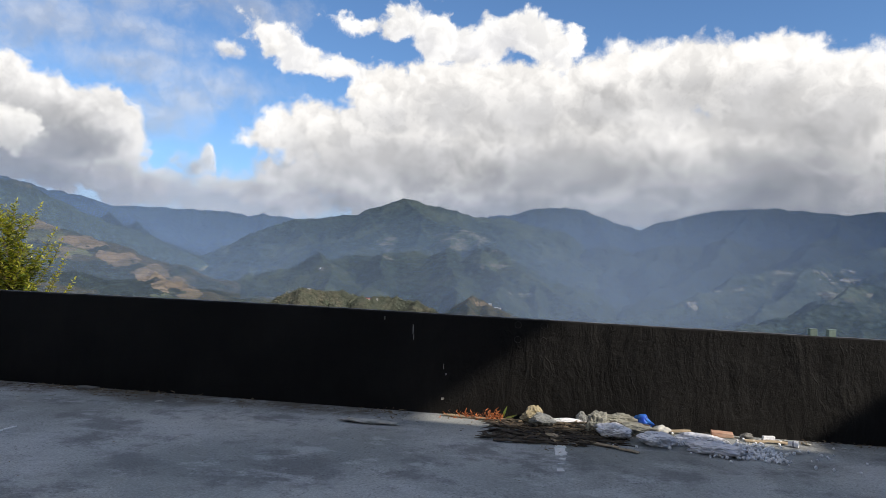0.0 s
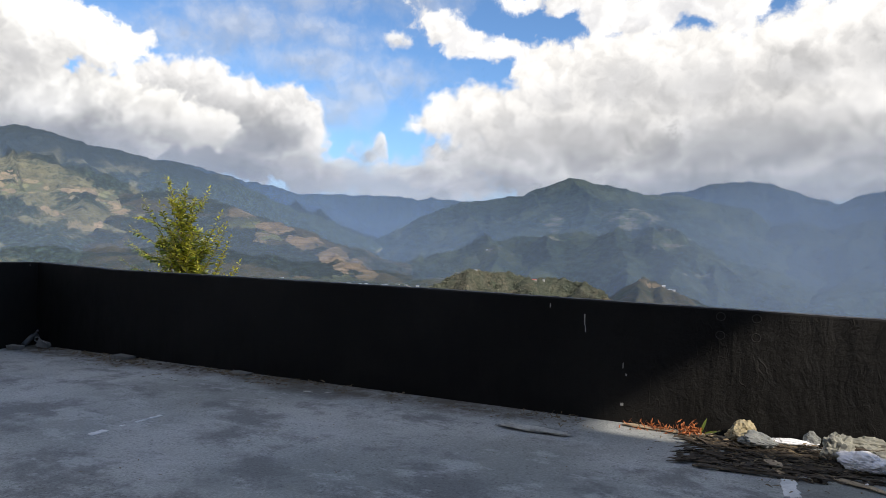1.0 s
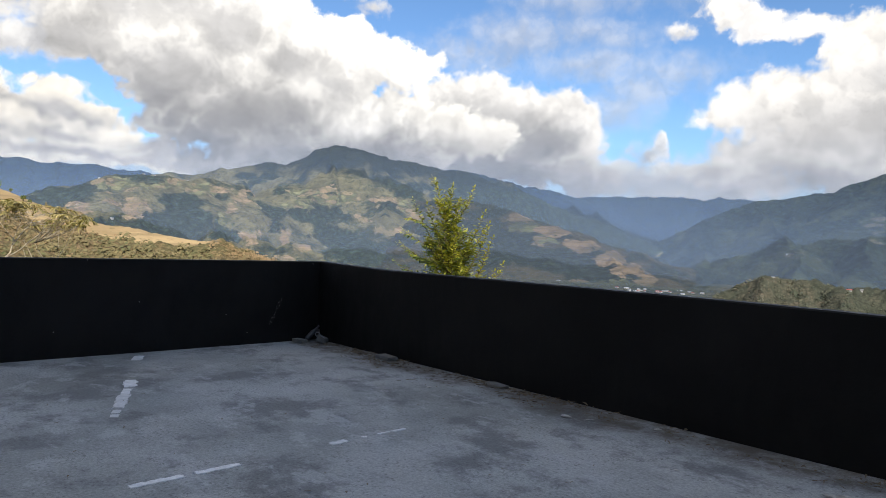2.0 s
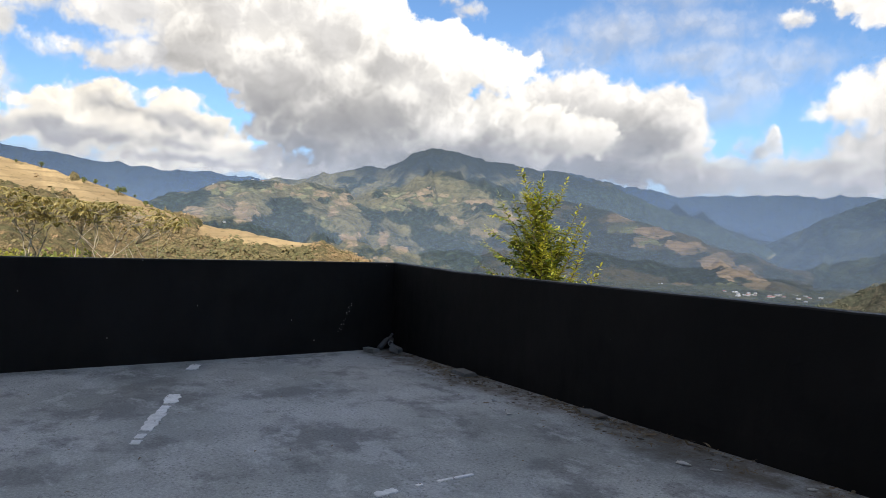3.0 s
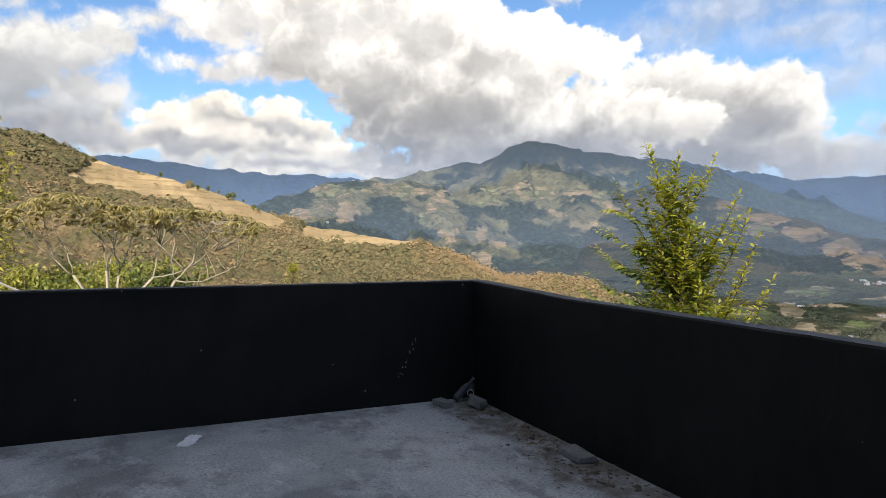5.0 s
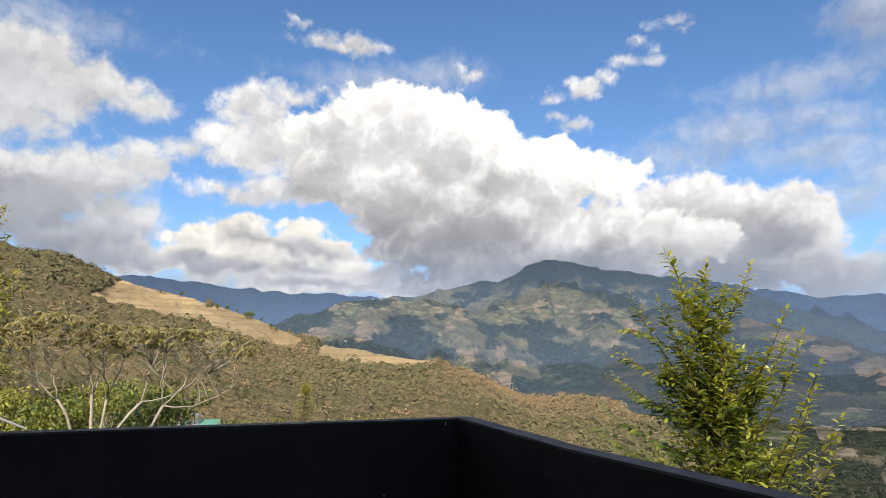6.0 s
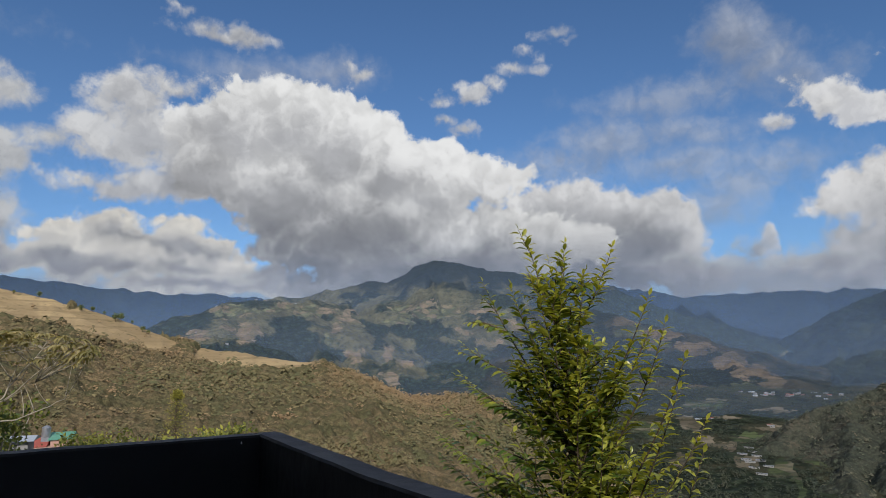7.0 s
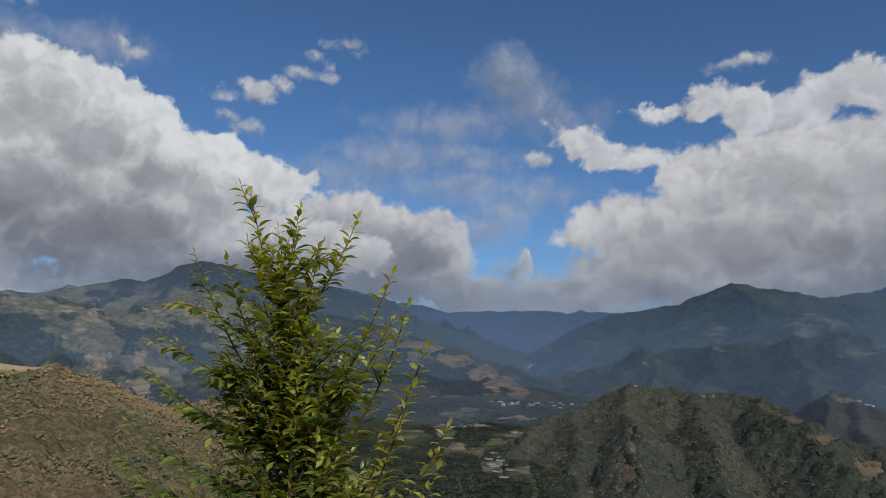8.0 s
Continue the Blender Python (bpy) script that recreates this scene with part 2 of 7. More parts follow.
    col = bank(col, FAR_WEST, "far_west", 0.3, cream, (0.80, 0.765, 0.70), (0.50, 0.495, 0.49), 0.98, 3.0, 8.0, None, 2.2, (0.6, 0.8, 0), 0.8, 2.0)
    col = bank(col, STREAKS, "streaks", 0.5, (0.44, 0.44, 0.46), (0.36, 0.365, 0.39), (0.29, 0.30, 0.33), 0.85, 4.0, 12.0, torn, 1.0, (0.4, 0.5, 0), 0.5)
    col = bank(col, NORTH_BACK, "north_back", 0.3, snow, (0.74, 0.74, 0.76), (0.6, 0.6, 0.62), 0.96, 8.0, 18.0, None, 2.2, (0.8, 1.0, 0), 0.8)
    col = bank(col, PUFFS, "puffs", 0.45, (0.95, 0.94, 0.92), (0.62, 0.63, 0.66), (0.46, 0.47, 0.49), 0.92, 5.0, 14.0, torn, 1.0, (0.5, 0.5, 0), 0.6)
    col = bank(col, NORTH, "north", 0.5, (0.98, 0.965, 0.945), mid, (0.36, 0.365, 0.385), 0.985, 6.0, 15.0, None, 2.6, (0.6, 2.0, 0), 1.0, 1.0)
    col = bank(col, WEST_RIGHT, "west_right", 0.4, (0.92, 0.91, 0.90), mid, dark, 0.98, 7.0, 14.0, None, 1.8, (1.2, 1.6, 0), 1.0, 1.0)
    col = bank(col, WEST_LEFT, "west_left", 0.55, (0.96, 0.95, 0.93), (0.68, 0.68, 0.69), (0.5, 0.5, 0.52), 0.95, 10.0, 18.0, None, 1.6, (0.8, 1.0, 0), 1.0, 1.2)
    col = bank(col, WEST_MAIN, "west_main", 0.3, (1.14, 1.13, 1.10), mid, dark, 0.99, 8.0, 18.0, None, 2.8, (2.6, 1.9, 0), 1.0, 1.3)
    # the unseen rest of the sky: the same broken cumulus, brightened to light the floor
    wild = step(t, noi(t, vec(t, "MULTIPLY", way, (1, 1, 2.0)), 2.6, 8, 0.6), 0.46, 0.6, 0.0, 0.9)
    away = mth(t, "MAXIMUM", step(t, el, 30.0, 46.0), mth(t, "MAXIMUM", step(t, az, 38.0, 60.0), step(t, az, -108.0, -125.0)))
    col = mix(t, mth(t, "MULTIPLY", wild, away), col, (1.02, 1.0, 0.97))
    put(t, bg.inputs["Color"], col)
    bg.inputs["Strength"].default_value = 1.0


build_sky()

# ---------------------------------------------------------------- materials


def concrete_floor():
    m, t, s = blank("concrete_floor")
    co = place(t)
    px, py, pz = xyz(t, co)
    cloud = noi(t, co, 0.5, 6, 0.62)
    c = mix(t, step(t, cloud, 0.36, 0.64), (0.29, 0.31, 0.30), (0.51, 0.525, 0.515))
    worn = noi(t, vec(t, "ADD", co, (3, 8, 0)), 1.15, 9, 0.7)
    c = mix(t, step(t, worn, 0.49, 0.6, 0.0, 0.8), c, (0.19, 0.195, 0.198))
    pale = noi(t, vec(t, "MULTIPLY_ADD", co, (1, 1.5, 1), (7, 3, 0)), 1.9, 9, 0.7)
    c = mix(t, step(t, pale, 0.52, 0.62, 0.0, 0.75), c, (0.54, 0.555, 0.56))
    # pits where the top skin has worn off, and loose sand
    pits = mth(t, "MULTIPLY", step(t, vor(t, co, 30.0), 0.34, 0.14), step(t, noi(t, co, 2.2, 7, 0.75), 0.42, 0.54))
    c = mix(t, mth(t, "MULTIPLY", pits, 0.45), c, (0.08, 0.08, 0.08))
    grit = noi(t, co, 45.0, 8, 0.85)
    c = mix(t, step(t, grit, 0.42, 0.62, 0.0, 0.75), mix(t, 1.0, c, (0.6, 0.6, 0.61), "MULTIPLY"), c)
    crack = step(t, mth(t, "ABSOLUTE", mth(t, "SUBTRACT", noi(t, co, 0.42, 7, 0.6), 0.5)), 0.0016, 0.0004, 0.0, 0.55)
    c = mix(t, crack, c, (0.10, 0.10, 0.10))
    # earth washed against the foot of the long wall
    edge = mth(t, "ADD", py, mth(t, "MULTIPLY", noi(t, co, 1.3, 7, 0.7), 1.3))
    dirt = mth(t, "MULTIPLY", step(t, edge, 0.02, 0.42), step(t, noi(t, co, 5.0, 7, 0.75), 0.36, 0.6, 0.15, 0.9))
    dirt = mth(t, "MULTIPLY", dirt, step(t, px, 7.7, 6.9, 0.12, 1.0))
    c = mix(t, dirt, c, (0.10, 0.08, 0.06))
    put(t, s.inputs["Base Color"], c)
    put(t, s.inputs["Roughness"], step(t, cloud, 0.3, 0.7, 0.6, 0.85))
    h = mth(t, "MULTIPLY_ADD", pits, -0.8, mth(t, "MULTIPLY", grit, 0.5))
    put(t, s.inputs["Normal"], bump(t, h, 0.7, 0.006, bump(t, worn, 0.3, 0.02)))
    return m


def black_paint():
    m, t, s = blank("black_paint")
    co = place(t)
    wide = noi(t, co, 1.1, 6, 0.6, 0.4)
    c = mix(t, step(t, wide, 0.35, 0.7), (0.0078, 0.0073, 0.0070), (0.0125, 0.0116, 0.0108))
    dust = noi(t, vec(t, "MULTIPLY", co, (1, 1, 0.35)), 7.0, 8, 0.7)
    c = mix(t, step(t, dust, 0.55, 0.85, 0.0, 0.5), c, (0.008, 0.0077, 0.0074))
    chip = mth(t, "MULTIPLY", step(t, noi(t, co, 55.0, 2), 0.78, 0.82), step(t, noi(t, co, 1.7, 3), 0.58, 0.66))
    c = mix(t, chip, c, (0.35, 0.34, 0.32))
    put(t, s.inputs["Base Color"], c)
    put(t, s.inputs["Roughness"], step(t, dust, 0.3, 0.8, 0.5, 0.75))
    s.inputs["Specular IOR Level"].default_value = 0.12
    # trowel sweeps: thin bent ridges of plaster under the paint, mostly upright
    warp = vec(t, "MULTIPLY_ADD", vec(t, "SUBTRACT", noi3(t, co, 1.7, 3), (0.5, 0.5, 0.5)), (0.35, 0.35, 0.6), co)
    tall = vec(t, "MULTIPLY", warp, (1, 1, 0.28))
    fold = mth(t, "ABSOLUTE", mth(t, "SUBTRACT", noi(t, tall, 6.5, 2, 0.5), 0.5))
    ridge = mth(t, "MULTIPLY", step(t, fold, 0.022, 0.0), step(t, noi(t, co, 2.3, 4), 0.48, 0.62, 0.0, 1.0))
    sweep = noi(t, tall, 4.0, 4, 0.55)
    rough = noi(t, co, 60.0, 6, 0.75)
    pock = noi(t, co, 16.0, 6, 0.7)
    h = mth(t, "MULTIPLY_ADD", ridge, 0.13, mth(t, "MULTIPLY_ADD", rough, 0.22, mth(t, "MULTIPLY_ADD", pock, 0.30, mth(t, "MULTIPLY", sweep, 1.9))))
    # the far end of the long wall was floated much more roughly than the rest
    h = mth(t, "MULTIPLY", h, step(t, xyz(t, co)[0], 6.6, 9.0, 0.12, 1.0))
    put(t, s.inputs["Normal"], bump(t, h, 1.0, 0.026))
    return m


def land(name, wood, grass, soil, crop, tree=12.0, relief=3.0, patch=200.0, cover=0.5, plot=55.0, high=None):
    """Slopes of woods and scrub: tree crowns, drier grass between them, and open plots where the mesh marks fields or crops."""
    m, t, s = blank(name)
    co = place(t)
    z = xyz(t, co)[2]
    bent = vec(t, "MULTIPLY_ADD", noi3(t, co, 1.6 / tree, 2), (tree * 0.5,) * 3, co)
    cells = vor(t, bent, 1.0 / tree)
    crowns = noi(t, co, 1.0 / (tree * 1.3), 5, 0.72)
    tone = noi(t, co, 1.0 / patch, 6, 0.6, 0.5)
    # woods in drifts; marks on the mesh make them closed
    dense = mth(t, "ADD", mth(t, "MULTIPLY_ADD", attr(t, "wood"), 0.4, tone), mth(t, "MULTIPLY_ADD", crowns, 0.35, -0.175))
    # crowns lighter in the middle; the shade of their gaps goes into the colour
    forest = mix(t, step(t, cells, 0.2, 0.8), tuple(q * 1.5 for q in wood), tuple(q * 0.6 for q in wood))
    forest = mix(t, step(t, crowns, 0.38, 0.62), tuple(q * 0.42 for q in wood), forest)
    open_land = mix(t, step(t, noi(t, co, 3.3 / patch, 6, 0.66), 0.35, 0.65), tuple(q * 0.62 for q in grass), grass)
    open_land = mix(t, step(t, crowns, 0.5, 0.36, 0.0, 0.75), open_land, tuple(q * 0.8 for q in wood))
    c = mix(t, step(t, dense, cover - 0.05, cover + 0.06), open_land, forest)
    # plots: stepped along the slope, each of its own shade
    flat = vec(t, "MULTIPLY", vec(t, "MULTIPLY_ADD", vec(t, "SUBTRACT", noi3(t, co, 0.8 / plot, 3), (0.5, 0.5, 0.5)), (plot * 0.6,) * 3, co), (1, 1, 2.4))
    n = t.nodes.new("ShaderNodeTexVoronoi")
    n.inputs["Scale"].default_value, n.inputs["Randomness"].default_value = 1.0 / plot, 0.8
    put(t, n.inputs["Vector"], flat)
    shade = xyz(t, n.outputs[1])
    hedge = step(t, n.outputs[0], 0.5, 0.62, 0.0, 0.6)
    ploughed = mix(t, shade[1], tuple(q * 0.55 for q in soil), tuple(q * 1.15 for q in soil))
    ploughed = mix(t, step(t, noi(t, co, 5.0 / plot, 5, 0.7), 0.35, 0.7, 0.0, 0.5), ploughed, tuple(q * 0.6 for q in soil))
    terraces = step(t, mth(t, "SINE", mth(t, "MULTIPLY", mth(t, "MULTIPLY_ADD", shade[0], 9.0, z), 62.0 / plot)), 0.45, 0.95, 0.0, 0.45)
    ploughed = mix(t, terraces, ploughed, tuple(q * 0.35 for q in soil))
    green = mix(t, shade[2], tuple(q * 0.6 for q in crop), tuple(q * 1.2 for q in crop))
    green = mix(t, step(t, shade[0], 0.62, 0.66, 0.0, 0.8), green, tuple(q * 0.8 for q in soil))
    green = mix(t, terraces, green, tuple(q * 0.5 for q in crop))
    fuzz = mth(t, "MULTIPLY_ADD", noi(t, co, 4.0 / plot, 5, 0.7), 0.9, mth(t, "MULTIPLY_ADD", shade[1], 0.3, -0.6))
    lone = step(t, crowns, 0.34, 0.44, 0.25, 1.0)
    c = mix(t, mth(t, "MULTIPLY", step(t, mth(t, "ADD", attr(t, "crop"), fuzz), 0.36, 0.5, 0.0, 0.9), lone), c, mix(t, hedge, green, tuple(q * 0.9 for q in wood)))
    c = mix(t, mth(t, "MULTIPLY", step(t, mth(t, "ADD", attr(t, "field"), fuzz), 0.46, 0.6, 0.0, 0.95), lone), c, mix(t, hedge, ploughed, tuple(q * 0.9 for q in grass)))
    if high:
        # above the farmed zone the woods turn dark blue-green: cloud shade put into the colour
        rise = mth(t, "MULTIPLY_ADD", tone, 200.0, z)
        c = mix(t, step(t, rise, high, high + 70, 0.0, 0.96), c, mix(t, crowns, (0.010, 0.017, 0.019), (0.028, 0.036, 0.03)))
    put(t, s.inputs["Base Color"], c)
    s.inputs["Roughness"].default_value = 0.95
    s.inputs["Specular IOR Level"].default_value = 0.1
    h = mth(t, "ADD", mth(t, "MULTIPLY", cells, -0.8), mth(t, "MULTIPLY", crowns, 0.9))
    put(t, s.inputs["Normal"], bump(t, h, 0.75, relief))
    return m


def leafy(name, dark, young, rough=0.38, glow=0.35):
    """Leaves: glossy above, letting some light through; the mark 'young' on the mesh turns them yellower, for age and
    for painted sunlight.
    """
    m, t, s = blank(name)
    co = place(t)
    isle = t.nodes.new("ShaderNodeNewGeometry").outputs["Random Per Island"]
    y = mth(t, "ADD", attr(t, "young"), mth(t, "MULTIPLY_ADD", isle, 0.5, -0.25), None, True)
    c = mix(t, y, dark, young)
    c = mix(t, step(t, noi(t, co, 40.0, 3), 0.4, 0.8, 0.0, 0.35), c, tuple(x * 0.5 for x in dark))
    put(t, s.inputs["Base Color"], c)
    s.inputs["Roughness"].default_value = rough
    tr = t.nodes.new("ShaderNodeBsdfTranslucent")
    put(t, tr.inputs[0], mix(t, 1.0, c, (1.5, 1.35, 0.5), "MULTIPLY"))
    ms = t.nodes.new("ShaderNodeMixShader")
    ms.inputs[0].default_value = glow
    put(t, ms.inputs[1], s.outputs[0])
    put(t, ms.inputs[2], tr.outputs[0])
    put(t, t.nodes["Material Output"].inputs[0], ms.outputs[0])
    return m


def thin_plastic(name, a, b, clear=0.35, rough=0.3):
    m, t, s = blank(name)
    co = place(t)
    put(t, s.inputs["Base Color"], mix(t, step(t, noi(t, co, 9.0, 5), 0.35, 0.7), a, b))
    s.inputs["Roughness"].default_value = rough
    s.inputs["Transmission Weight"].default_value = clear
    s.inputs["IOR"].default_value = 1.15
    put(t, s.inputs["Normal"], bump(t, noi(t, co, 45.0, 4), 0.5, 0.01))
    return m


def mist(name, colour, thick, top, fade, east=None):
    """Haze as a thin coloured sheet: a veil that scatters a share of the daylight and fades out upwards."""
    m, t, s = blank(name)
    co = place(t)
    z = xyz(t, co)[2]
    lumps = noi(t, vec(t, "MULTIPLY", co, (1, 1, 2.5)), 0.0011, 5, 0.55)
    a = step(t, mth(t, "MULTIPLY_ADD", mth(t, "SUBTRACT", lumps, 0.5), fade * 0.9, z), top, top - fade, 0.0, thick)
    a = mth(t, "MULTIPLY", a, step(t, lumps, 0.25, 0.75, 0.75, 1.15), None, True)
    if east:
        # thicker towards the east, for the sunlit haze over that side
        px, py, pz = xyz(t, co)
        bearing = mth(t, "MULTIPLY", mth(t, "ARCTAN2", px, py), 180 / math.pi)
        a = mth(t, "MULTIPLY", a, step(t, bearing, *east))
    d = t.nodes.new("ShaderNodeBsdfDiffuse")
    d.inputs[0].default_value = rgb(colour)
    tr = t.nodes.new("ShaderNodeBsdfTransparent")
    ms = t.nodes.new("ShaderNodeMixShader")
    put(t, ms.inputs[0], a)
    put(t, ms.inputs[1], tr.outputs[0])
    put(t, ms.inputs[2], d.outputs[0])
    put(t, t.nodes["Material Output"].inputs[0], ms.outputs[0])
    return m


M_FLOOR, M_BLACK = concrete_floor(), black_paint()
M_CAP = plain("wall_cap_paint", (0.03, 0.03, 0.033), (0.085, 0.083, 0.085), 5.0, 0.7, 0.5, 40.0)
M_LINE = plain("worn_white_paint", (0.82, 0.82, 0.82), (0.62, 0.63, 0.64), 14.0, 0.75, 0.4, 90.0)
M_HOUSE = plain("grey_render", (0.30, 0.29, 0.27), (0.38, 0.37, 0.35), 2.0, 0.85, 0.3, 40.0)
M_SHEET = plain("roof_sheet", (0.25, 0.27, 0.3), (0.32, 0.33, 0.35), 2.0, 0.5, 0.2, 30.0, 0.3)
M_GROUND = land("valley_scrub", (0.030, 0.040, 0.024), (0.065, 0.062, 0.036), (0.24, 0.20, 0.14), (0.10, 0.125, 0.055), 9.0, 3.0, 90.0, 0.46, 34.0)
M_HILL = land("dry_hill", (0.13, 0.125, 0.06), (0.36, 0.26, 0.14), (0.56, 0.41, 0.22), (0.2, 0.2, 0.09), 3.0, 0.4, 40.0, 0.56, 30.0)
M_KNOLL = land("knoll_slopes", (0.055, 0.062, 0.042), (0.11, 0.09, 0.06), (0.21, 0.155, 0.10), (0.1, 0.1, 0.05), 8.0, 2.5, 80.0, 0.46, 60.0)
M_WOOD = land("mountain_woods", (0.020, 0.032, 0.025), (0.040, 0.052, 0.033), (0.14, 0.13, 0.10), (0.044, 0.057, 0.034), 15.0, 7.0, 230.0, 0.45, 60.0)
# lighter, bluer copy of M_WOOD: the sunlit haze over the flank as colour
M_FLANK = land("hazed_flank_woods", (0.034, 0.052, 0.046), (0.066, 0.085, 0.065), (0.24, 0.225, 0.19), (0.075, 0.095, 0.07), 15.0, 7.0, 230.0, 0.45, 50.0)
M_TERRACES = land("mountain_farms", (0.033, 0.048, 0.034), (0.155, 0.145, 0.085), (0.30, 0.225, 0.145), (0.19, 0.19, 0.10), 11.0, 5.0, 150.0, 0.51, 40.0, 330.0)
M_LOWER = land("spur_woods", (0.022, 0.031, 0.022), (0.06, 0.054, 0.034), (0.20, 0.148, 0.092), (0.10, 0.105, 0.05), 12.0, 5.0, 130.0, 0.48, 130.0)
# far slopes: haze blue and cloud shade are put into the colour itself
M_FAR = land("hazed_far_woods", (0.014, 0.024, 0.026), (0.022, 0.032, 0.03), (0.05, 0.06, 0.055), (0.04, 0.05, 0.05), 30.0, 8.0, 500.0, 0.5, 90.0)
M_BARK = plain("pale_bark", (0.36, 0.31, 0.23), (0.50, 0.44, 0.34), 14.0, 0.9, 0.8, 60.0)
M_DARKBARK = plain("brown_bark", (0.07, 0.05, 0.035), (0.13, 0.095, 0.06), 20.0, 0.9, 0.8, 80.0)
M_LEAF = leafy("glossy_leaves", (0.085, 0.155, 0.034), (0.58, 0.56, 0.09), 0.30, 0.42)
M_FROND = leafy("drying_fronds", (0.19, 0.18, 0.06), (0.56, 0.47, 0.24), 0.5)
M_CEDAR = leafy("cedar_sprays", (0.08, 0.11, 0.025), (0.42, 0.38, 0.07), 0.7, 0.25)
M_SHRUB = leafy("shrub_leaves", (0.08, 0.12, 0.035), (0.42, 0.40, 0.07), 0.6, 0.25)

# ---------------------------------------------------------------- mesh helpers


def from_lists(name, verts, faces, material, parent=None, smooth=False, marks=None):
    me = bpy.data.meshes.new(name)
    me.from_pydata([tuple(map(float, v)) for v in verts], [], [tuple(map(int, f)) for f in faces])
    if smooth:
        me.polygons.foreach_set("use_smooth", [True] * len(me.polygons))
    for key, values in (marks or {}).items():
        a = me.attributes.new(key, "FLOAT", "POINT")
        a.data.foreach_set("value", np.asarray(values, dtype=np.float32))
    me.materials.append(material)
    ob = new(name, me)
    ob.parent = parent
    return ob


def part(name, bm, material, parent=None, label="", smooth=False):
    me = bpy.data.meshes.new(name)
    if smooth:
        for f in bm.faces:
            f.smooth = True
    bm.to_mesh(me)
    bm.free()
    me.materials.append(material)
    ob = new(name, me)
    ob.parent = parent
    if label:
        ob["label"] = label
    return ob


def thing(name, m, label, category, group="", kind=""):
    ob = new(name)
    ob.matrix_basis = m
    ob.empty_display_size = 0.1
    return tagged(ob, label, category, group, kind)


def slab(a, b, bevel=0.0, wobble=0.0, seed=0):
    """A box from corner a to corner b with softened edges, its corners a little off true."""
    bm = bmesh.new()
    bmesh.ops.create_cube(bm, size=1)
    rnd = random.Random(seed)
    for v in bm.verts:
        v.co = Vector([(a[i] + b[i]) / 2 + v.co[i] * (b[i] - a[i]) + rnd.uniform(-wobble, wobble) for i in range(3)])
    if bevel:
        bmesh.ops.bevel(bm, geom=bm.edges[:], offset=bevel, segments=2, affect="EDGES", profile=0.6)
    return bm


def tube(points, radii, sides=7):
    """Vertices and faces of a tapering limb along points."""
    vs, fs = [], []
    n = len(points)
    for i, p in enumerate(points):
        p = Vector(p)
        d = (Vector(points[min(i + 1, n - 1)]) - Vector(points[max(i - 1, 0)])).normalized()
        q = d.to_track_quat("Z", "Y")
        for k in range(sides):
            a = 2 * math.pi * k / sides
            vs.append(p + q @ Vector((math.cos(a) * radii[i], math.sin(a) * radii[i], 0)))
    for i in range(n - 1):
        for k in range(sides):
            a, b = i * sides + k, i * sides + (k + 1) % sides
            fs.append((a, b, b + sides, a + sides))
    fs.append(tuple(range(sides))[::-1])
    fs.append(tuple((n - 1) * sides + k for k in range(sides)))
    return vs, fs


def joined(pieces):
    vs, fs = [], []
    for v, f in pieces:
        o = len(vs)
        vs += v
        fs += [tuple(i + o for i in x) for x in f]
    return vs, fs


def hash2(ix, iy, seed):
    h = (ix.astype(np.int64) * 374761393 + iy.astype(np.int64) * 668265263 + seed * 1442695041) & 0x7FFFFFFF
    h = ((h ^ (h >> 13)) * 1274126177) & 0x7FFFFFFF
    return ((h ^ (h >> 16)) & 0xFFFF) / 32767.5 - 1.0


def vnoise(x, y, seed=0):
    x, y = np.asarray(x, float), np.asarray(y, float)
    ix, iy = np.floor(x), np.floor(y)
    fx, fy = x - ix, y - iy
    fx, fy = fx * fx * (3 - 2 * fx), fy * fy * (3 - 2 * fy)
    a, b = hash2(ix, iy, seed), hash2(ix + 1, iy, seed)
    c, d = hash2(ix, iy + 1, seed), hash2(ix + 1, iy + 1, seed)
    return (a + (b - a) * fx) * (1 - fy) + (c + (d - c) * fx) * fy


def fbm(x, y, octaves=5, seed=0, gain=0.5):
    s, amp = 0, 1.0
    for k in range(octaves):
        s = s + amp * vnoise(x * 2**k, y * 2**k, seed + 17 * k)
        amp *= gain
    return s


def ridged(x, y, octaves=5, seed=0, gain=0.55):
    s, amp, w = 0, 1.0, 0
    for k in range(octaves):
        s = s + amp * (1 - 2 * np.abs(vnoise(x * 2**k, y * 2**k, seed + 31 * k)))
        amp *= gain
    return s


# ---------------------------------------------------------------- the land: one valley sheet and the mountains on it
HUB = (5.0, -2.5, 1.5)  # the terrace, from which bearings and heights of the land are counted


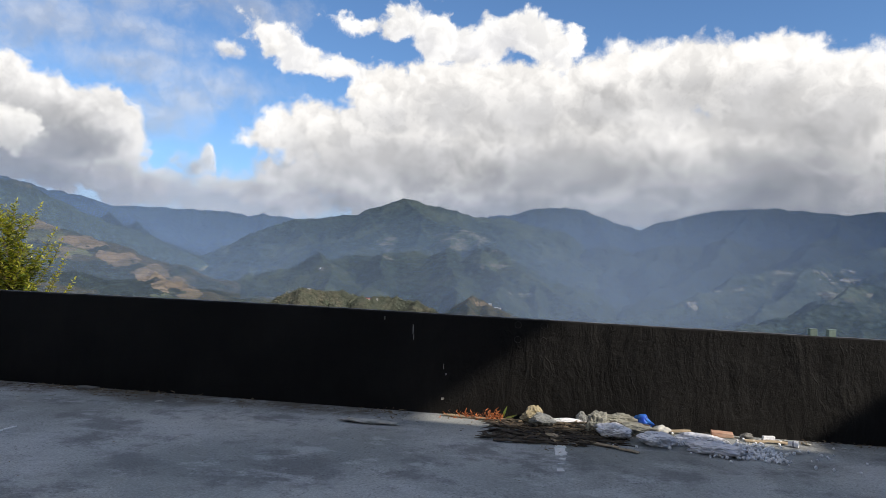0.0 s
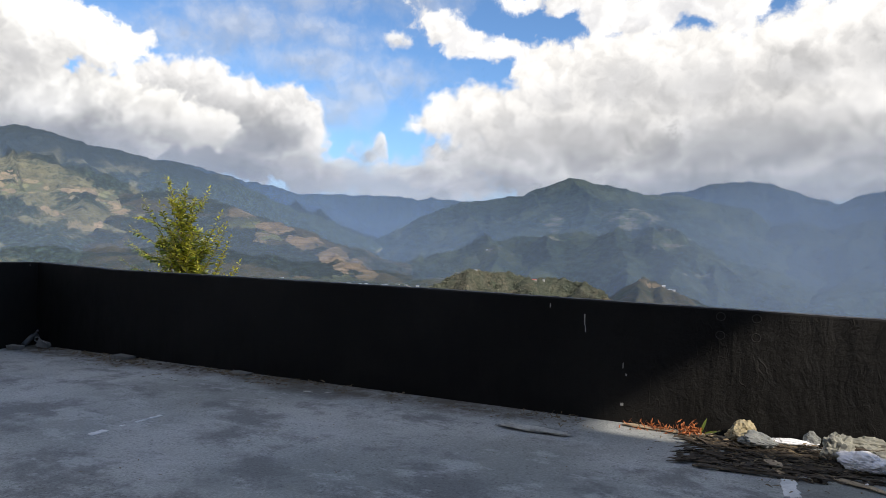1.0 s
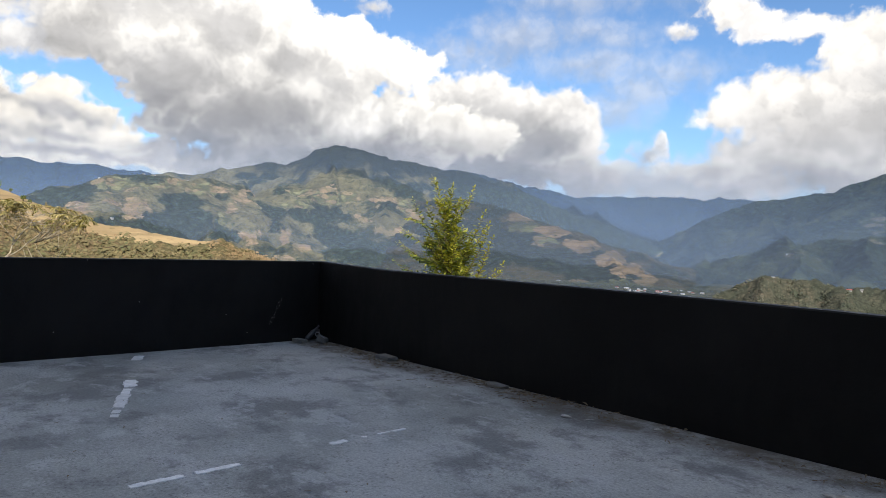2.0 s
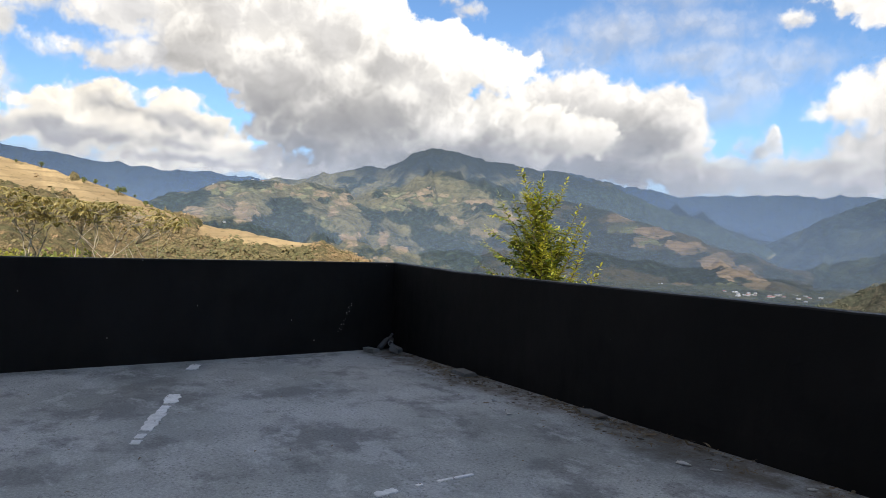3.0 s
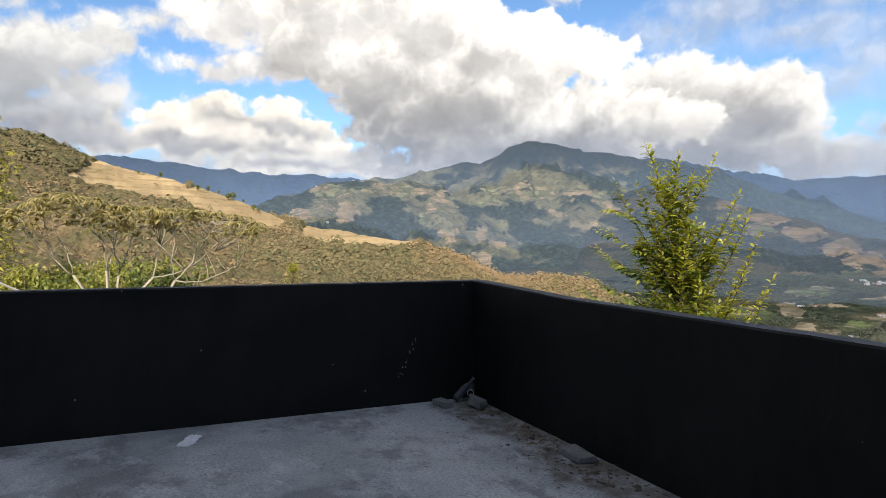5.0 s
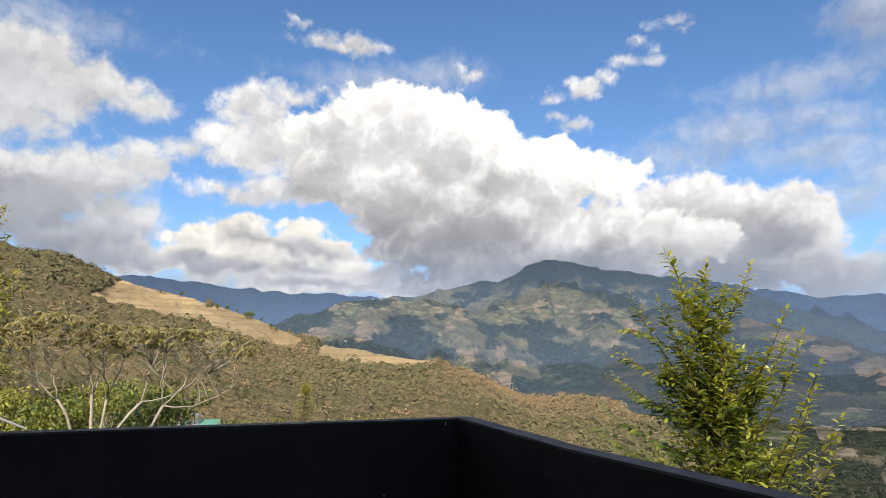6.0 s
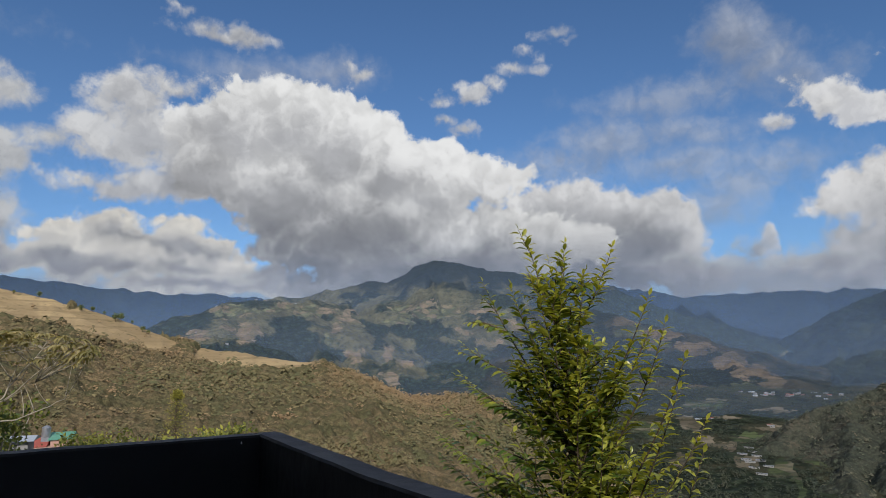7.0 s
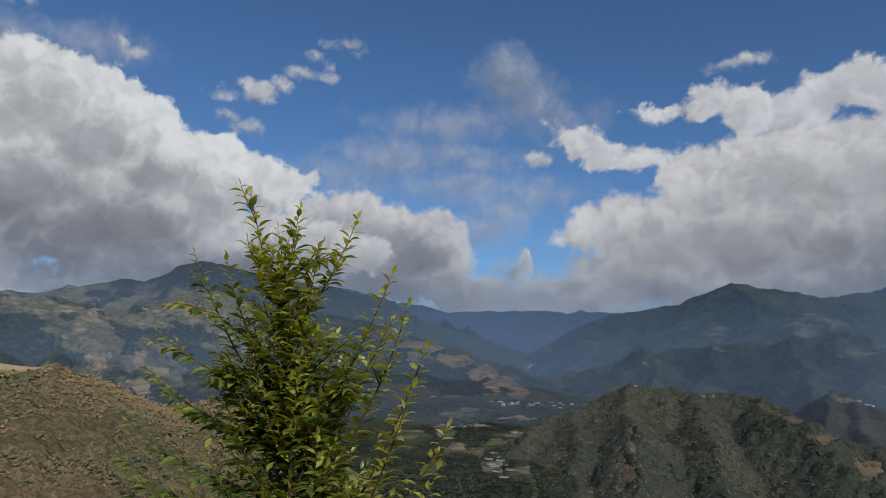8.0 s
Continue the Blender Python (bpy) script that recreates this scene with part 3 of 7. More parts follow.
def grid_mesh(name, az, r, z, material, marks=None, closed=False):
    x = HUB[0] + r * np.sin(np.radians(az))
    y = HUB[1] + r * np.cos(np.radians(az))
    ny, nx = z.shape
    verts = np.stack([x, y, z], -1).reshape(-1, 3)
    i = np.arange(ny * nx).reshape(ny, nx)
    f = np.stack([i[:-1, :-1], i[:-1, 1:], i[1:, 1:], i[1:, :-1]], -1).reshape(-1, 4)
    me = bpy.data.meshes.new(name)
    me.vertices.add(len(verts))
    me.vertices.foreach_set("co", verts.astype(np.float32).ravel())
    me.loops.add(f.size)
    me.loops.foreach_set("vertex_index", f.astype(np.int32).ravel())
    me.polygons.add(len(f))
    me.polygons.foreach_set("loop_start", np.arange(0, f.size, 4, dtype=np.int32))
    me.update(calc_edges=True)
    me.polygons.foreach_set("use_smooth", np.ones(len(f), bool))
    for key, v in (marks or {}).items():
        a = me.attributes.new(key, "FLOAT", "POINT")
        a.data.foreach_set("value", v.astype(np.float32).ravel())
    me.materials.append(material)
    return new(name, me)


def mountain(name, crest, foot, material, label, step_az=0.15, rows=90, gully=60.0, wave=450.0, rough=0.12, fields=None, seed=1, power=0.9, back=1.22, bands=None):
    """A ridge whose crest runs through (bearing, height angle, distance) and falls in spurs and gullies to its foot (distance, height)."""
    c = np.array(crest, float)
    az = np.arange(c[0, 0], c[-1, 0] + 1e-6, step_az)
    el, R = np.interp(az, c[:, 0], c[:, 1]), np.interp(az, c[:, 0], c[:, 2])
    k = np.hanning(max(3, int(1.2 / step_az) | 1))
    k /= k.sum()
    pad = len(k) // 2
    el = np.convolve(np.pad(el, pad, mode="edge"), k, "valid")
    R = np.convolve(np.pad(R, pad, mode="edge"), k, "valid")
    el = el + rough * fbm(az * 0.9, az * 0 + seed, 6, seed, 0.6)
    top = HUB[2] + R * np.tan(np.radians(el))
    fr, fz = foot
    u = np.concatenate([np.linspace(-0.25, 0, 8)[:-1], np.linspace(0, 1, rows) ** 1.25])[:, None]
    r = np.where(u < 0, R * (1 + (back - 1) * -u / 0.25), R + (np.minimum(fr, R * 0.9) - R) * u)
    z = np.where(u < 0, top - np.maximum(top - fz, 30) * (-u / 0.25) * 0.7, top - np.maximum(top - fz, 4) * np.maximum(u, 0) ** power)
    A = np.broadcast_to(az, r.shape)
    s = np.radians(A) * R.mean() / wave
    q = r / wave
    wx = 0.45 * fbm(s * 0.7 + 3, q * 0.7, 3, seed + 5)
    wy = 0.45 * fbm(s * 0.7, q * 0.7 + 9, 3, seed + 6)
    spur = ridged(s + wx, q * 0.28 + wy * 0.6, 2, seed + 9, 0.42) + 0.22 * ridged(s * 3.1 + wx * 3, q * 1.2 + wy, 3, seed + 2, 0.5)
    fade = np.clip(u * 3.2, 0, 1) * np.clip((1 - u) * 4, 0.3, 1)
    z = z + gully * fade * (spur - 1.25)
    mark = np.zeros_like(z)
    if fields:
        for a0, a1, u0, u1 in fields:
            wob, wub = fbm(A * 0.7, u * 9 + a0, 4, seed + 3), fbm(A * 0.9 + 5, u * 7, 4, seed + 4)
            ca, cu = (A - (a0 + a1) / 2) / ((a1 - a0) / 2) + 0.8 * wob, (u - (u0 + u1) / 2) / ((u1 - u0) / 2) + 0.8 * wub
            mark = np.maximum(mark, np.clip(1.35 - np.maximum(np.abs(ca), np.abs(cu)) ** 2 * 0.9, 0, 1))
    E = np.degrees(np.arctan2(z - HUB[2], r))
    for ba, hi, lo in bands or ():
        # open meadows between an upper and a lower edge, both given as height angles along the bearing
        wob = 0.16 * fbm(A * 1.1, u * 9, 4, seed + 3)
        depth = np.minimum(np.interp(A, ba, hi, -90, -90) - E, E - np.interp(A, ba, lo, 90, 90)) + wob
        mark = np.maximum(mark, np.clip(0.5 + depth * 4.0, 0, 1) * (u > -0.12))
    ob = grid_mesh(name, A, r, z, material, {"field": mark})
    return tagged(ob, label, "mountain", "mountains round the valley"), (A, r, z, mark)


def valley():
    az = np.concatenate([np.arange(-180, -125, 3.0), np.arange(-125, -52, 0.9), np.arange(-52, -18, 0.25), np.arange(-18, 40, 0.8), np.arange(40, 180.1, 3.0)])
    r = np.concatenate([np.geomspace(0.8, 350, 70), np.linspace(360, 1700, 115), np.geomspace(1720, 4900, 40)])[:, None]
    A = np.broadcast_to(az, (len(r), len(az)))
    x, y = np.sin(np.radians(A)) * r, np.cos(np.radians(A)) * r
    # the slope falls from the terrace to a farmed shelf in the west; further north it drops on to the river
    shelf = np.interp(r, [9, 60, 200, 400, 600, 800, 1100, 1350, 1700, 4900], [-4.2, -24, -74, -108, -111, -104, -88, -74, -70, -160])
    deep = np.interp(r, [9, 60, 200, 400, 700, 1500, 4900], [-4.2, -26, -90, -160, -225, -235, -240])
    w = np.clip((A + 25) / 9, 0, 1)
    w = w * w * (3 - 2 * w)
    z = shelf * (1 - w) + deep * w + np.clip(r / 900, 0, 1) * 9 * fbm(x / 160, y / 160, 5, 4)
    z = z + np.clip(r / 60, 0, 1) * 0.6 * fbm(x / 9, y / 9, 3, 8)
    # the ridge with the road and the houses runs on behind the terrace
    near = (A > 45) | (A < -128)
    z = np.where(near, np.maximum(z, -4.2 - 0.06 * r), z)
    E = np.degrees(np.arctan2(z - HUB[2], np.broadcast_to(r, A.shape)))
    mark = patches(A, E, [(-37.2, -5.4, 1.0, 0.5), (-36.2, -6.8, 0.9, 0.5), (-34.4, -7.0, 0.7, 0.45), (-31.4, -5.7, 1.5, 0.35), (-28.6, -6.0, 0.8, 0.35), (-33.2, -8.2, 0.8, 0.6), (-34.6, -4.9, 1.3, 0.2), (-31, -4.2, 1.6, 0.15), (-38, -8.2, 0.9, 0.5)], 61) * (r > 300)
    crop = patches(A, E, [(-30.6, -8.4, 0.9, 0.7), (-28.0, -7.6, 1.2, 0.4), (-29.8, -9.6, 0.35, 1.0), (-32.6, -6.4, 1.4, 0.3), (-36, -3.9, 1.6, 0.3), (-40, -6, 1.6, 0.6)], 71) * (r > 300)
    ob = grid_mesh("ground", A, np.broadcast_to(r, A.shape), z, M_GROUND, {"field": mark, "crop": crop, "wood": mark * 0})
    tagged(ob, "wooded valley floor with small farm plots", "ground", kind="structure")
    return A, np.broadcast_to(r, A.shape)[::-1], z[::-1], np.maximum(mark, crop)[::-1]


def patches(A, E, spots, seed):
    """How far inside soft, ragged patches (bearing, height angle, half width, half height) each place lies."""
    wa = A + 0.5 * fbm(A * 1.3, E * 2.0, 4, seed) + 0.12 * fbm(A * 6, E * 9, 3, seed + 1)
    we = E + 0.28 * fbm(A * 1.1 + 7, E * 2.2, 4, seed + 2) + 0.08 * fbm(A * 6 + 3, E * 9, 3, seed + 3)
    mark = np.zeros_like(A)
    for az, el, w, h in spots:
        mark = np.maximum(mark, np.clip(1.5 - np.hypot((wa - az) / w, (we - el) / h), 0, 1))
    return mark


def massif(name, ridges, span, reach, foot, material, label, steep=0.6, gully=28.0, wave=260.0, rough=8.0, seed=1, fields=(), crops=(), woods=()):
    """A mountain carried by ridge lines (bearing, height angle, distance): its flanks fall from the nearest ridge in gullies towards the foot."""
    az = np.arange(span[0], span[1] + 1e-6, span[2])
    r = np.linspace(reach[1], reach[0], reach[2])[:, None]
    A, R = np.broadcast_to(az, (reach[2], len(az))), np.broadcast_to(r, (reach[2], len(az)))
    x, y = R * np.sin(np.radians(A)), R * np.cos(np.radians(A))
    wx, wy = x + 0.16 * wave * fbm(x / wave, y / wave, 4, seed), y + 0.16 * wave * fbm(x / wave + 9, y / wave, 4, seed + 4)
    z = np.full(x.shape, float(foot))
    for k, line in enumerate(ridges):
        p = np.array(line, float)
        c = np.stack([p[:, 2] * np.sin(np.radians(p[:, 0])), p[:, 2] * np.cos(np.radians(p[:, 0])), HUB[2] + p[:, 2] * np.tan(np.radians(p[:, 1]))], 1)
        run = 400.0 * k
        for q0, q1 in zip(c, c[1:]):
            d = (q1 - q0)[:2]
            long = float(np.hypot(*d)) + 1e-6
            t = np.clip(((wx - q0[0]) * d[0] + (wy - q0[1]) * d[1]) / long**2, 0, 1)
            away = np.hypot(wx - q0[0] - t * d[0], wy - q0[1] - t * d[1])
            top = q0[2] + t * (q1[2] - q0[2])
            tall = np.maximum(top - foot, 5)
            flank = top - steep * away * (1 - 0.22 * np.clip(away * steep / tall, 0, 1))
            cut = ridged((run + t * long) / wave + 0.35 * fbm(x / wave, y / wave, 3, seed + 7), away / (wave * 4), 3, seed + 11 * k, 0.5)
            flank = flank + gully * np.clip(away / (0.9 * wave), 0, 1) * np.clip(tall / 160, 0.1, 1) * (cut - 0.9)
            z = np.maximum(z, flank)
            run += long
    z = z + rough * fbm(x / (0.3 * wave), y / (0.3 * wave), 4, seed + 21, 0.55)
    E = np.degrees(np.arctan2(z - HUB[2], R))
    marks = {"field": patches(A, E, fields, seed + 31), "crop": patches(A, E, crops, seed + 41), "wood": patches(A, E, woods, seed + 51)}
    ob = grid_mesh(name, A, R, z, material, marks)
    return tagged(ob, label, "mountain", "mountains round the valley"), (A, R, z, marks["field"])


SHELF = valley()
_, HILL = mountain("hill", [
    (-128, 10.5, 330), (-112, 9.0, 330), (-104, 8.0, 330), (-99.2, 7.55, 330), (-96.6, 7.1, 330), (-93.8, 6.0, 330), (-91.7, 5.4, 325), (-89.6, 5.0, 320),
    (-87, 4.2, 310), (-84.3, 3.6, 300), (-81.7, 2.6, 290), (-79.6, 1.8, 280), (-77, 1.0, 270), (-73, 0.35, 262), (-70.5, -0.1, 257), (-68.0, -0.3, 253),
    (-66, -0.9, 250), (-63.7, -1.7, 245), (-61.7, -2.6, 242), (-59.8, -3.3, 240), (-57.5, -3.4, 240), (-54.7, -3.3, 240),
    (-52.4, -3.8, 240), (-49, -5.6, 235), (-44, -8.8, 230), (-38, -14, 220), (-34, -17, 210)], (55, -24), M_HILL,
    "dry wooded hillside with a pale grass meadow on its shoulder", 0.2, 110, 3.2, 60.0, 0.1,
    None, 3, 0.86, 1.5,
    [((-95.0, -93.6, -91.4, -89, -87.6, -86.6), (4.75, 5.4, 6.5, 6.5, 5.2, 4.3), (4.3, 3.9, 3.3, 2.8, 2.9, 3.2)),
     ((-87.0, -86.0, -83.5, -81.9, -79.8, -78.8), (3.6, 4.2, 4.0, 3.0, 1.9, 1.3), (3.1, 2.2, 1.6, 1.1, 0.7, 0.7)),
     ((-77.4, -76, -72, -68.6, -67.4), (0.5, 2.0, 2.0, 1.0, 0.0), (0.1, -0.35, -0.75, -1.0, -0.5))])
_, KNOLL = massif("hill", [
    [(-35, -9, 760), (-31.5, -6.6, 800), (-29, -4.7, 840), (-26.6, -3.4, 870), (-24.3, -2.8, 890), (-22, -1.9, 900), (-21.1, -1.55, 900), (-18, -1.85, 910), (-14.7, -2.25, 915), (-12.3, -2.35, 900),
     (-10, -2.95, 880), (-8.2, -3.85, 860), (-6.6, -5.1, 840), (-4.3, -5.8, 830), (2, -7.5, 800), (10, -10, 760)],
    [(-21.1, -1.6, 900), (-21.3, -3.4, 820), (-21.4, -4.9, 750), (-22.2, -7.0, 680), (-23.2, -10.2, 580), (-24, -14, 500)],
    [(-12.3, -2.4, 900), (-9.3, -3.9, 800), (-7.3, -5.7, 730), (-5.1, -7.8, 660), (-3, -11, 580)],
    [(-16.6, -2.0, 910), (-15.6, -4.6, 790), (-14.6, -8.0, 670), (-14, -12, 560)],
    [(-26.6, -3.4, 870), (-26.4, -6.0, 760), (-27.4, -8.6, 660), (-28, -12, 560)]],
    (-36, 16, 0.14), (430, 1020, 150), -175, M_KNOLL, "dark forested knoll with a brown ridge line", 0.62, 16.0, 110.0, 3.0, 7,
    fields=[(-22.4, -8.4, 0.5, 1.4), (-21.6, -6.2, 0.3, 1.0), (-9.4, -3.7, 1.2, 0.35), (-7.6, -5.0, 1.0, 0.4), (-5.6, -7.0, 0.9, 0.6)])
_, SPUR = massif("mountain", [
    [(-54, 3.6, 2350), (-46.4, 4.3, 2250), (-42, 3.2, 2150), (-39.7, 2.5, 2050), (-37.4, 1.5, 1950), (-34.5, 0.1, 1800), (-31.8, -1.2, 1650), (-30.6, -1.7, 1590), (-29.6, -3.0, 1540)],
    [(-42, 3.2, 2150), (-43.0, 0.6, 1850), (-44, -3, 1550), (-44, -6, 1350)]],
    (-54, -27, 0.11), (1300, 2400, 150), -78, M_LOWER, "long descending spur with a brown eroded crest above a village", 0.40, 22.0, 150.0, 5.0, 11,
    fields=[(-41.2, 2.8, 1.6, 0.4), (-38.8, 1.75, 1.8, 0.5), (-36.2, 0.5, 1.6, 0.55), (-34.0, -0.55, 1.4, 0.55), (-32.2, -1.45, 1.3, 0.55), (-30.8, -2.1, 0.9, 0.6), (-36.2, -2.5, 0.8, 0.16), (-40.3, -3.4, 0.6, 0.2)],
    crops=[(-41.5, 2.0, 1.3, 0.5), (-39.5, 0.9, 0.9, 0.4), (-33, -2.7, 1.6, 0.25)],
    woods=[(-38.0, -0.8, 3.0, 0.9), (-34.6, -2.0, 2.4, 0.6), (-42.5, 0.2, 2.6, 1.0), (-46, 1, 3, 1.2)])
_, FARMS = massif("mountain", [
    [(-92, -1, 1900), (-84, 0.0, 1950), (-79.6, 2.3, 2000), (-77.8, 3.75, 2030), (-75.9, 4.5, 2050), (-72.7, 4.9, 2100), (-70, 4.7, 2130), (-67.5, 4.8, 2250), (-65, 4.5, 2350)],
    [(-75.9, 4.5, 2050), (-76.2, 2.7, 1820), (-77.2, 0.8, 1620), (-78, -2, 1400)],
    [(-72.9, 4.9, 2100), (-72.8, 3.2, 1880), (-73.6, 1.2, 1680), (-73.8, -1.5, 1420)],
    [(-69.6, 4.7, 2130), (-68.2, 3.3, 1930), (-67.6, 1.2, 1720), (-66.6, -1.5, 1480)],
    [(-67.5, 4.8, 2250), (-66.0, 3.3, 2050), (-65.0, 1.2, 1800), (-64.4, -1.4, 1560), (-64, -5, 1400)]],
    (-92, -57, 0.12), (1250, 2500, 160), -190, M_TERRACES, "terraced hill with farm plots and pale bare soil", 0.52, 44.0, 190.0, 7.0, 13,
    fields=[(-73.6, 2.2, 1.0, 0.75), (-75.4, 2.6, 0.7, 0.4), (-77.4, 1.9, 0.9, 0.35), (-65.0, 3.4, 0.9, 0.6), (-66.4, 2.6, 0.5, 0.4), (-67.3, 4.0, 0.7, 0.3), (-64.6, 0.2, 0.7, 0.6), (-71.2, 4.6, 0.8, 0.15)],
    crops=[(-75.0, 3.9, 1.6, 0.5), (-71.6, 4.2, 1.2, 0.3), (-68.8, 3.9, 1.0, 0.5), (-67.0, 1.6, 0.6, 0.5)],
    woods=[(-70.3, 2.3, 1.3, 1.0), (-71.0, 0.8, 1.6, 0.7), (-68.4, 1.5, 0.7, 0.6), (-76.6, 0.6, 1.2, 0.6), (-66.8, 0.2, 0.9, 0.6)])
_, BROAD = massif("mountain", [
    [(-78, 0.0, 3000), (-75, 3.0, 2950), (-73.3, 4.7, 2920), (-71.5, 5.15, 2900), (-69.1, 5.35, 2860), (-66.1, 5.75, 2820), (-63.6, 6.35, 2800), (-62.1, 6.5, 2790), (-60.2, 7.8, 2770), (-58.2, 8.3, 2760), (-55.8, 8.1, 2750),
     (-53.4, 7.5, 2760), (-51.5, 7.3, 2780), (-47, 6.6, 2800), (-44, 5.8, 2850), (-41.7, 5.1, 2870), (-39.5, 4.2, 2900), (-36.4, 3.1, 2900), (-31.9, 1.4, 2900), (-29.5, 0.2, 2900)],
    [(-58.2, 8.3, 2760), (-57.8, 6.3, 2520), (-59.2, 4.6, 2300), (-61.2, 2.9, 2050), (-62.2, 1.0, 1820), (-60.6, -1.2, 1600), (-59.6, -4, 1400)],
    [(-53.4, 7.5, 2760), (-53.0, 5.4, 2450), (-53.4, 3.9, 2200), (-54.4, 1.8, 1930), (-56.4, -1.6, 1620), (-57, -4, 1420)],
    [(-47, 6.6, 2800), (-48, 4.6, 2480), (-48.6, 2.2, 2080), (-48.2, -0.8, 1720), (-47, -4, 1450)],
    [(-62.1, 6.5, 2790), (-63.4, 5.0, 2550), (-64.2, 3.6, 2350)],
    [(-39.5, 4.2, 2900), (-40.5, 2.5, 2600)], [(-34, 2.2, 2900), (-35, 0.5, 2600)]],
    (-78, -28, 0.12), (1300, 3050, 190), -195, M_TERRACES, "broad mountain with farm terraces below a wooded summit coloured dark for cloud shade", 0.54, 58.0, 230.0, 9.0, 17,
    fields=[(-53.8, 3.75, 1.1, 0.3), (-55.5, 2.2, 0.35, 0.5), (-53.2, 1.15, 1.3, 0.33), (-62.0, 0.3, 0.5, 0.8), (-60.6, -0.5, 0.7, 0.4), (-61.8, -1.6, 0.8, 0.5), (-58.3, -3.2, 0.8, 0.2), (-58.4, 4.5, 1.0, 0.25), (-50.6, 2.6, 0.8, 0.25), (-49.6, 0.2, 0.9, 0.25)],
    crops=[(-60.4, 4.2, 1.5, 0.45), (-58.0, 3.7, 1.8, 0.5), (-61.0, 3.1, 1.2, 0.4), (-56.4, 4.1, 0.9, 0.3), (-51.5, 3.3, 1.2, 0.4), (-47.6, 3.2, 1.3, 0.4)],
    woods=[(-63.4, 2.4, 1.1, 0.6), (-59.2, 2.3, 1.8, 0.6), (-57.6, 0.6, 1.6, 0.8), (-55.4, -0.8, 2.4, 0.8), (-51.4, 4.6, 1.4, 0.5), (-50.5, -1.2, 2.0, 0.8), (-60, -2.6, 1.8, 0.6), (-62.9, 1.2, 0.5, 0.5), (-46.0, 4.8, 3.0, 0.9), (-42.0, 3.6, 3.6, 1.3), (-37.0, 2.0, 3.6, 1.2), (-33, 0.8, 3, 1)])
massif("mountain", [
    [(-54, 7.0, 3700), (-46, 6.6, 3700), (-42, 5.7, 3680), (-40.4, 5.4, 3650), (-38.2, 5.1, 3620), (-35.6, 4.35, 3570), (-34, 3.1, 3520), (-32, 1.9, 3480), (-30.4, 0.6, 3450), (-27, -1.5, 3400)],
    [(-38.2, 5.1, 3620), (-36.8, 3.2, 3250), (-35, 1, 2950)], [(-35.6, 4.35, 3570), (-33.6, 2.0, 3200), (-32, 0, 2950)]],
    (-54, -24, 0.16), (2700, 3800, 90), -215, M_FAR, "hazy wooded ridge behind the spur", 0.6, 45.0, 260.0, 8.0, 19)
_, PEAK = massif("mountain", [
    [(-36, -4, 2700), (-31.5, -1.6, 2760), (-29.2, 0.3, 2800), (-27.5, 1.5, 2900), (-24.9, 3.8, 3000), (-22.6, 4.45, 3050), (-19.2, 4.7, 3080), (-17.3, 5.6, 3100), (-15.4, 6.3, 3100), (-13.8, 6.8, 3100), (-10.6, 6.1, 3150),
     (-7.9, 5.5, 3250), (-4.5, 5.3, 3350), (0, 4.2, 3400), (4, 2, 3400)],
    [(-13.8, 6.8, 3100), (-12.0, 5.3, 2880), (-9.4, 4.5, 2700), (-6.4, 3.4, 2550), (-3.9, 2.0, 2400), (-3.1, 1.3, 2350), (-0.2, -0.6, 2200), (2, -2.2, 2050), (3.8, -3.4, 1950), (6, -5, 1850)],
    [(-9.4, 4.5, 2700), (-9.7, 2.4, 2400), (-9.2, 0.2, 2100), (-8.2, -2.8, 1800), (-7.6, -5.5, 1650)],
    [(-6.4, 3.4, 2550), (-6.2, 1.2, 2250), (-5.0, -1.6, 1950), (-4.0, -5, 1720)],
    [(-17.3, 5.6, 3090), (-16, 3.4, 2750), (-15.4, 1.0, 2350), (-16.6, -2.2, 1950), (-17.4, -5.5, 1720)],
    [(-22.6, 4.45, 3050), (-21.2, 2.4, 2650), (-20.1, 0.4, 2250), (-20, -2.8, 1850), (-20, -6, 1720)],
    [(-27.5, 1.5, 2900), (-26.6, -1, 2350), (-26, -5, 1850)], [(-1.6, 0.2, 2270), (-2.4, -2.4, 1950), (-2.4, -5, 1800)], [(-12.0, 5.3, 2880), (-12.4, 3.0, 2550)]],
    (-36, 9, 0.12), (1700, 3450, 170), -210, M_WOOD, "forested peak with folded flanks under the cloud", 0.56, 30.0, 210.0, 8.0, 23,
    fields=[(-20.4, 0.3, 0.8, 0.1), (-3.0, -1.2, 1.0, 0.14)], crops=[(-8.6, 3.2, 2.0, 0.8), (-5.6, 1.6, 1.6, 0.7), (-14.8, 2.4, 1.0, 0.9), (-19.6, 0.2, 1.2, 0.5)])
_, KNOB = massif("hill", [
    [(-10.4, -3.8, 1500), (-9.1, -2.7, 1500), (-7.4, -1.5, 1500), (-6.3, -1.9, 1490), (-5.2, -2.1, 1480), (-3.7, -2.8, 1450), (-1.4, -4.2, 1420), (2, -7, 1400)], [(-7.4, -1.5, 1500), (-7.8, -4, 1300)], [(-5.2, -2.1, 1480), (-5, -4.5, 1280)]],
    (-13, 4, 0.16), (1150, 1620, 50), -190, M_LOWER, "low wooded rise with a pale bare crest and a few roofs", 0.62, 14.0, 110.0, 4.0, 27,
    fields=[(-7.6, -1.7, 0.8, 0.16), (-5.6, -2.15, 1.0, 0.14)])
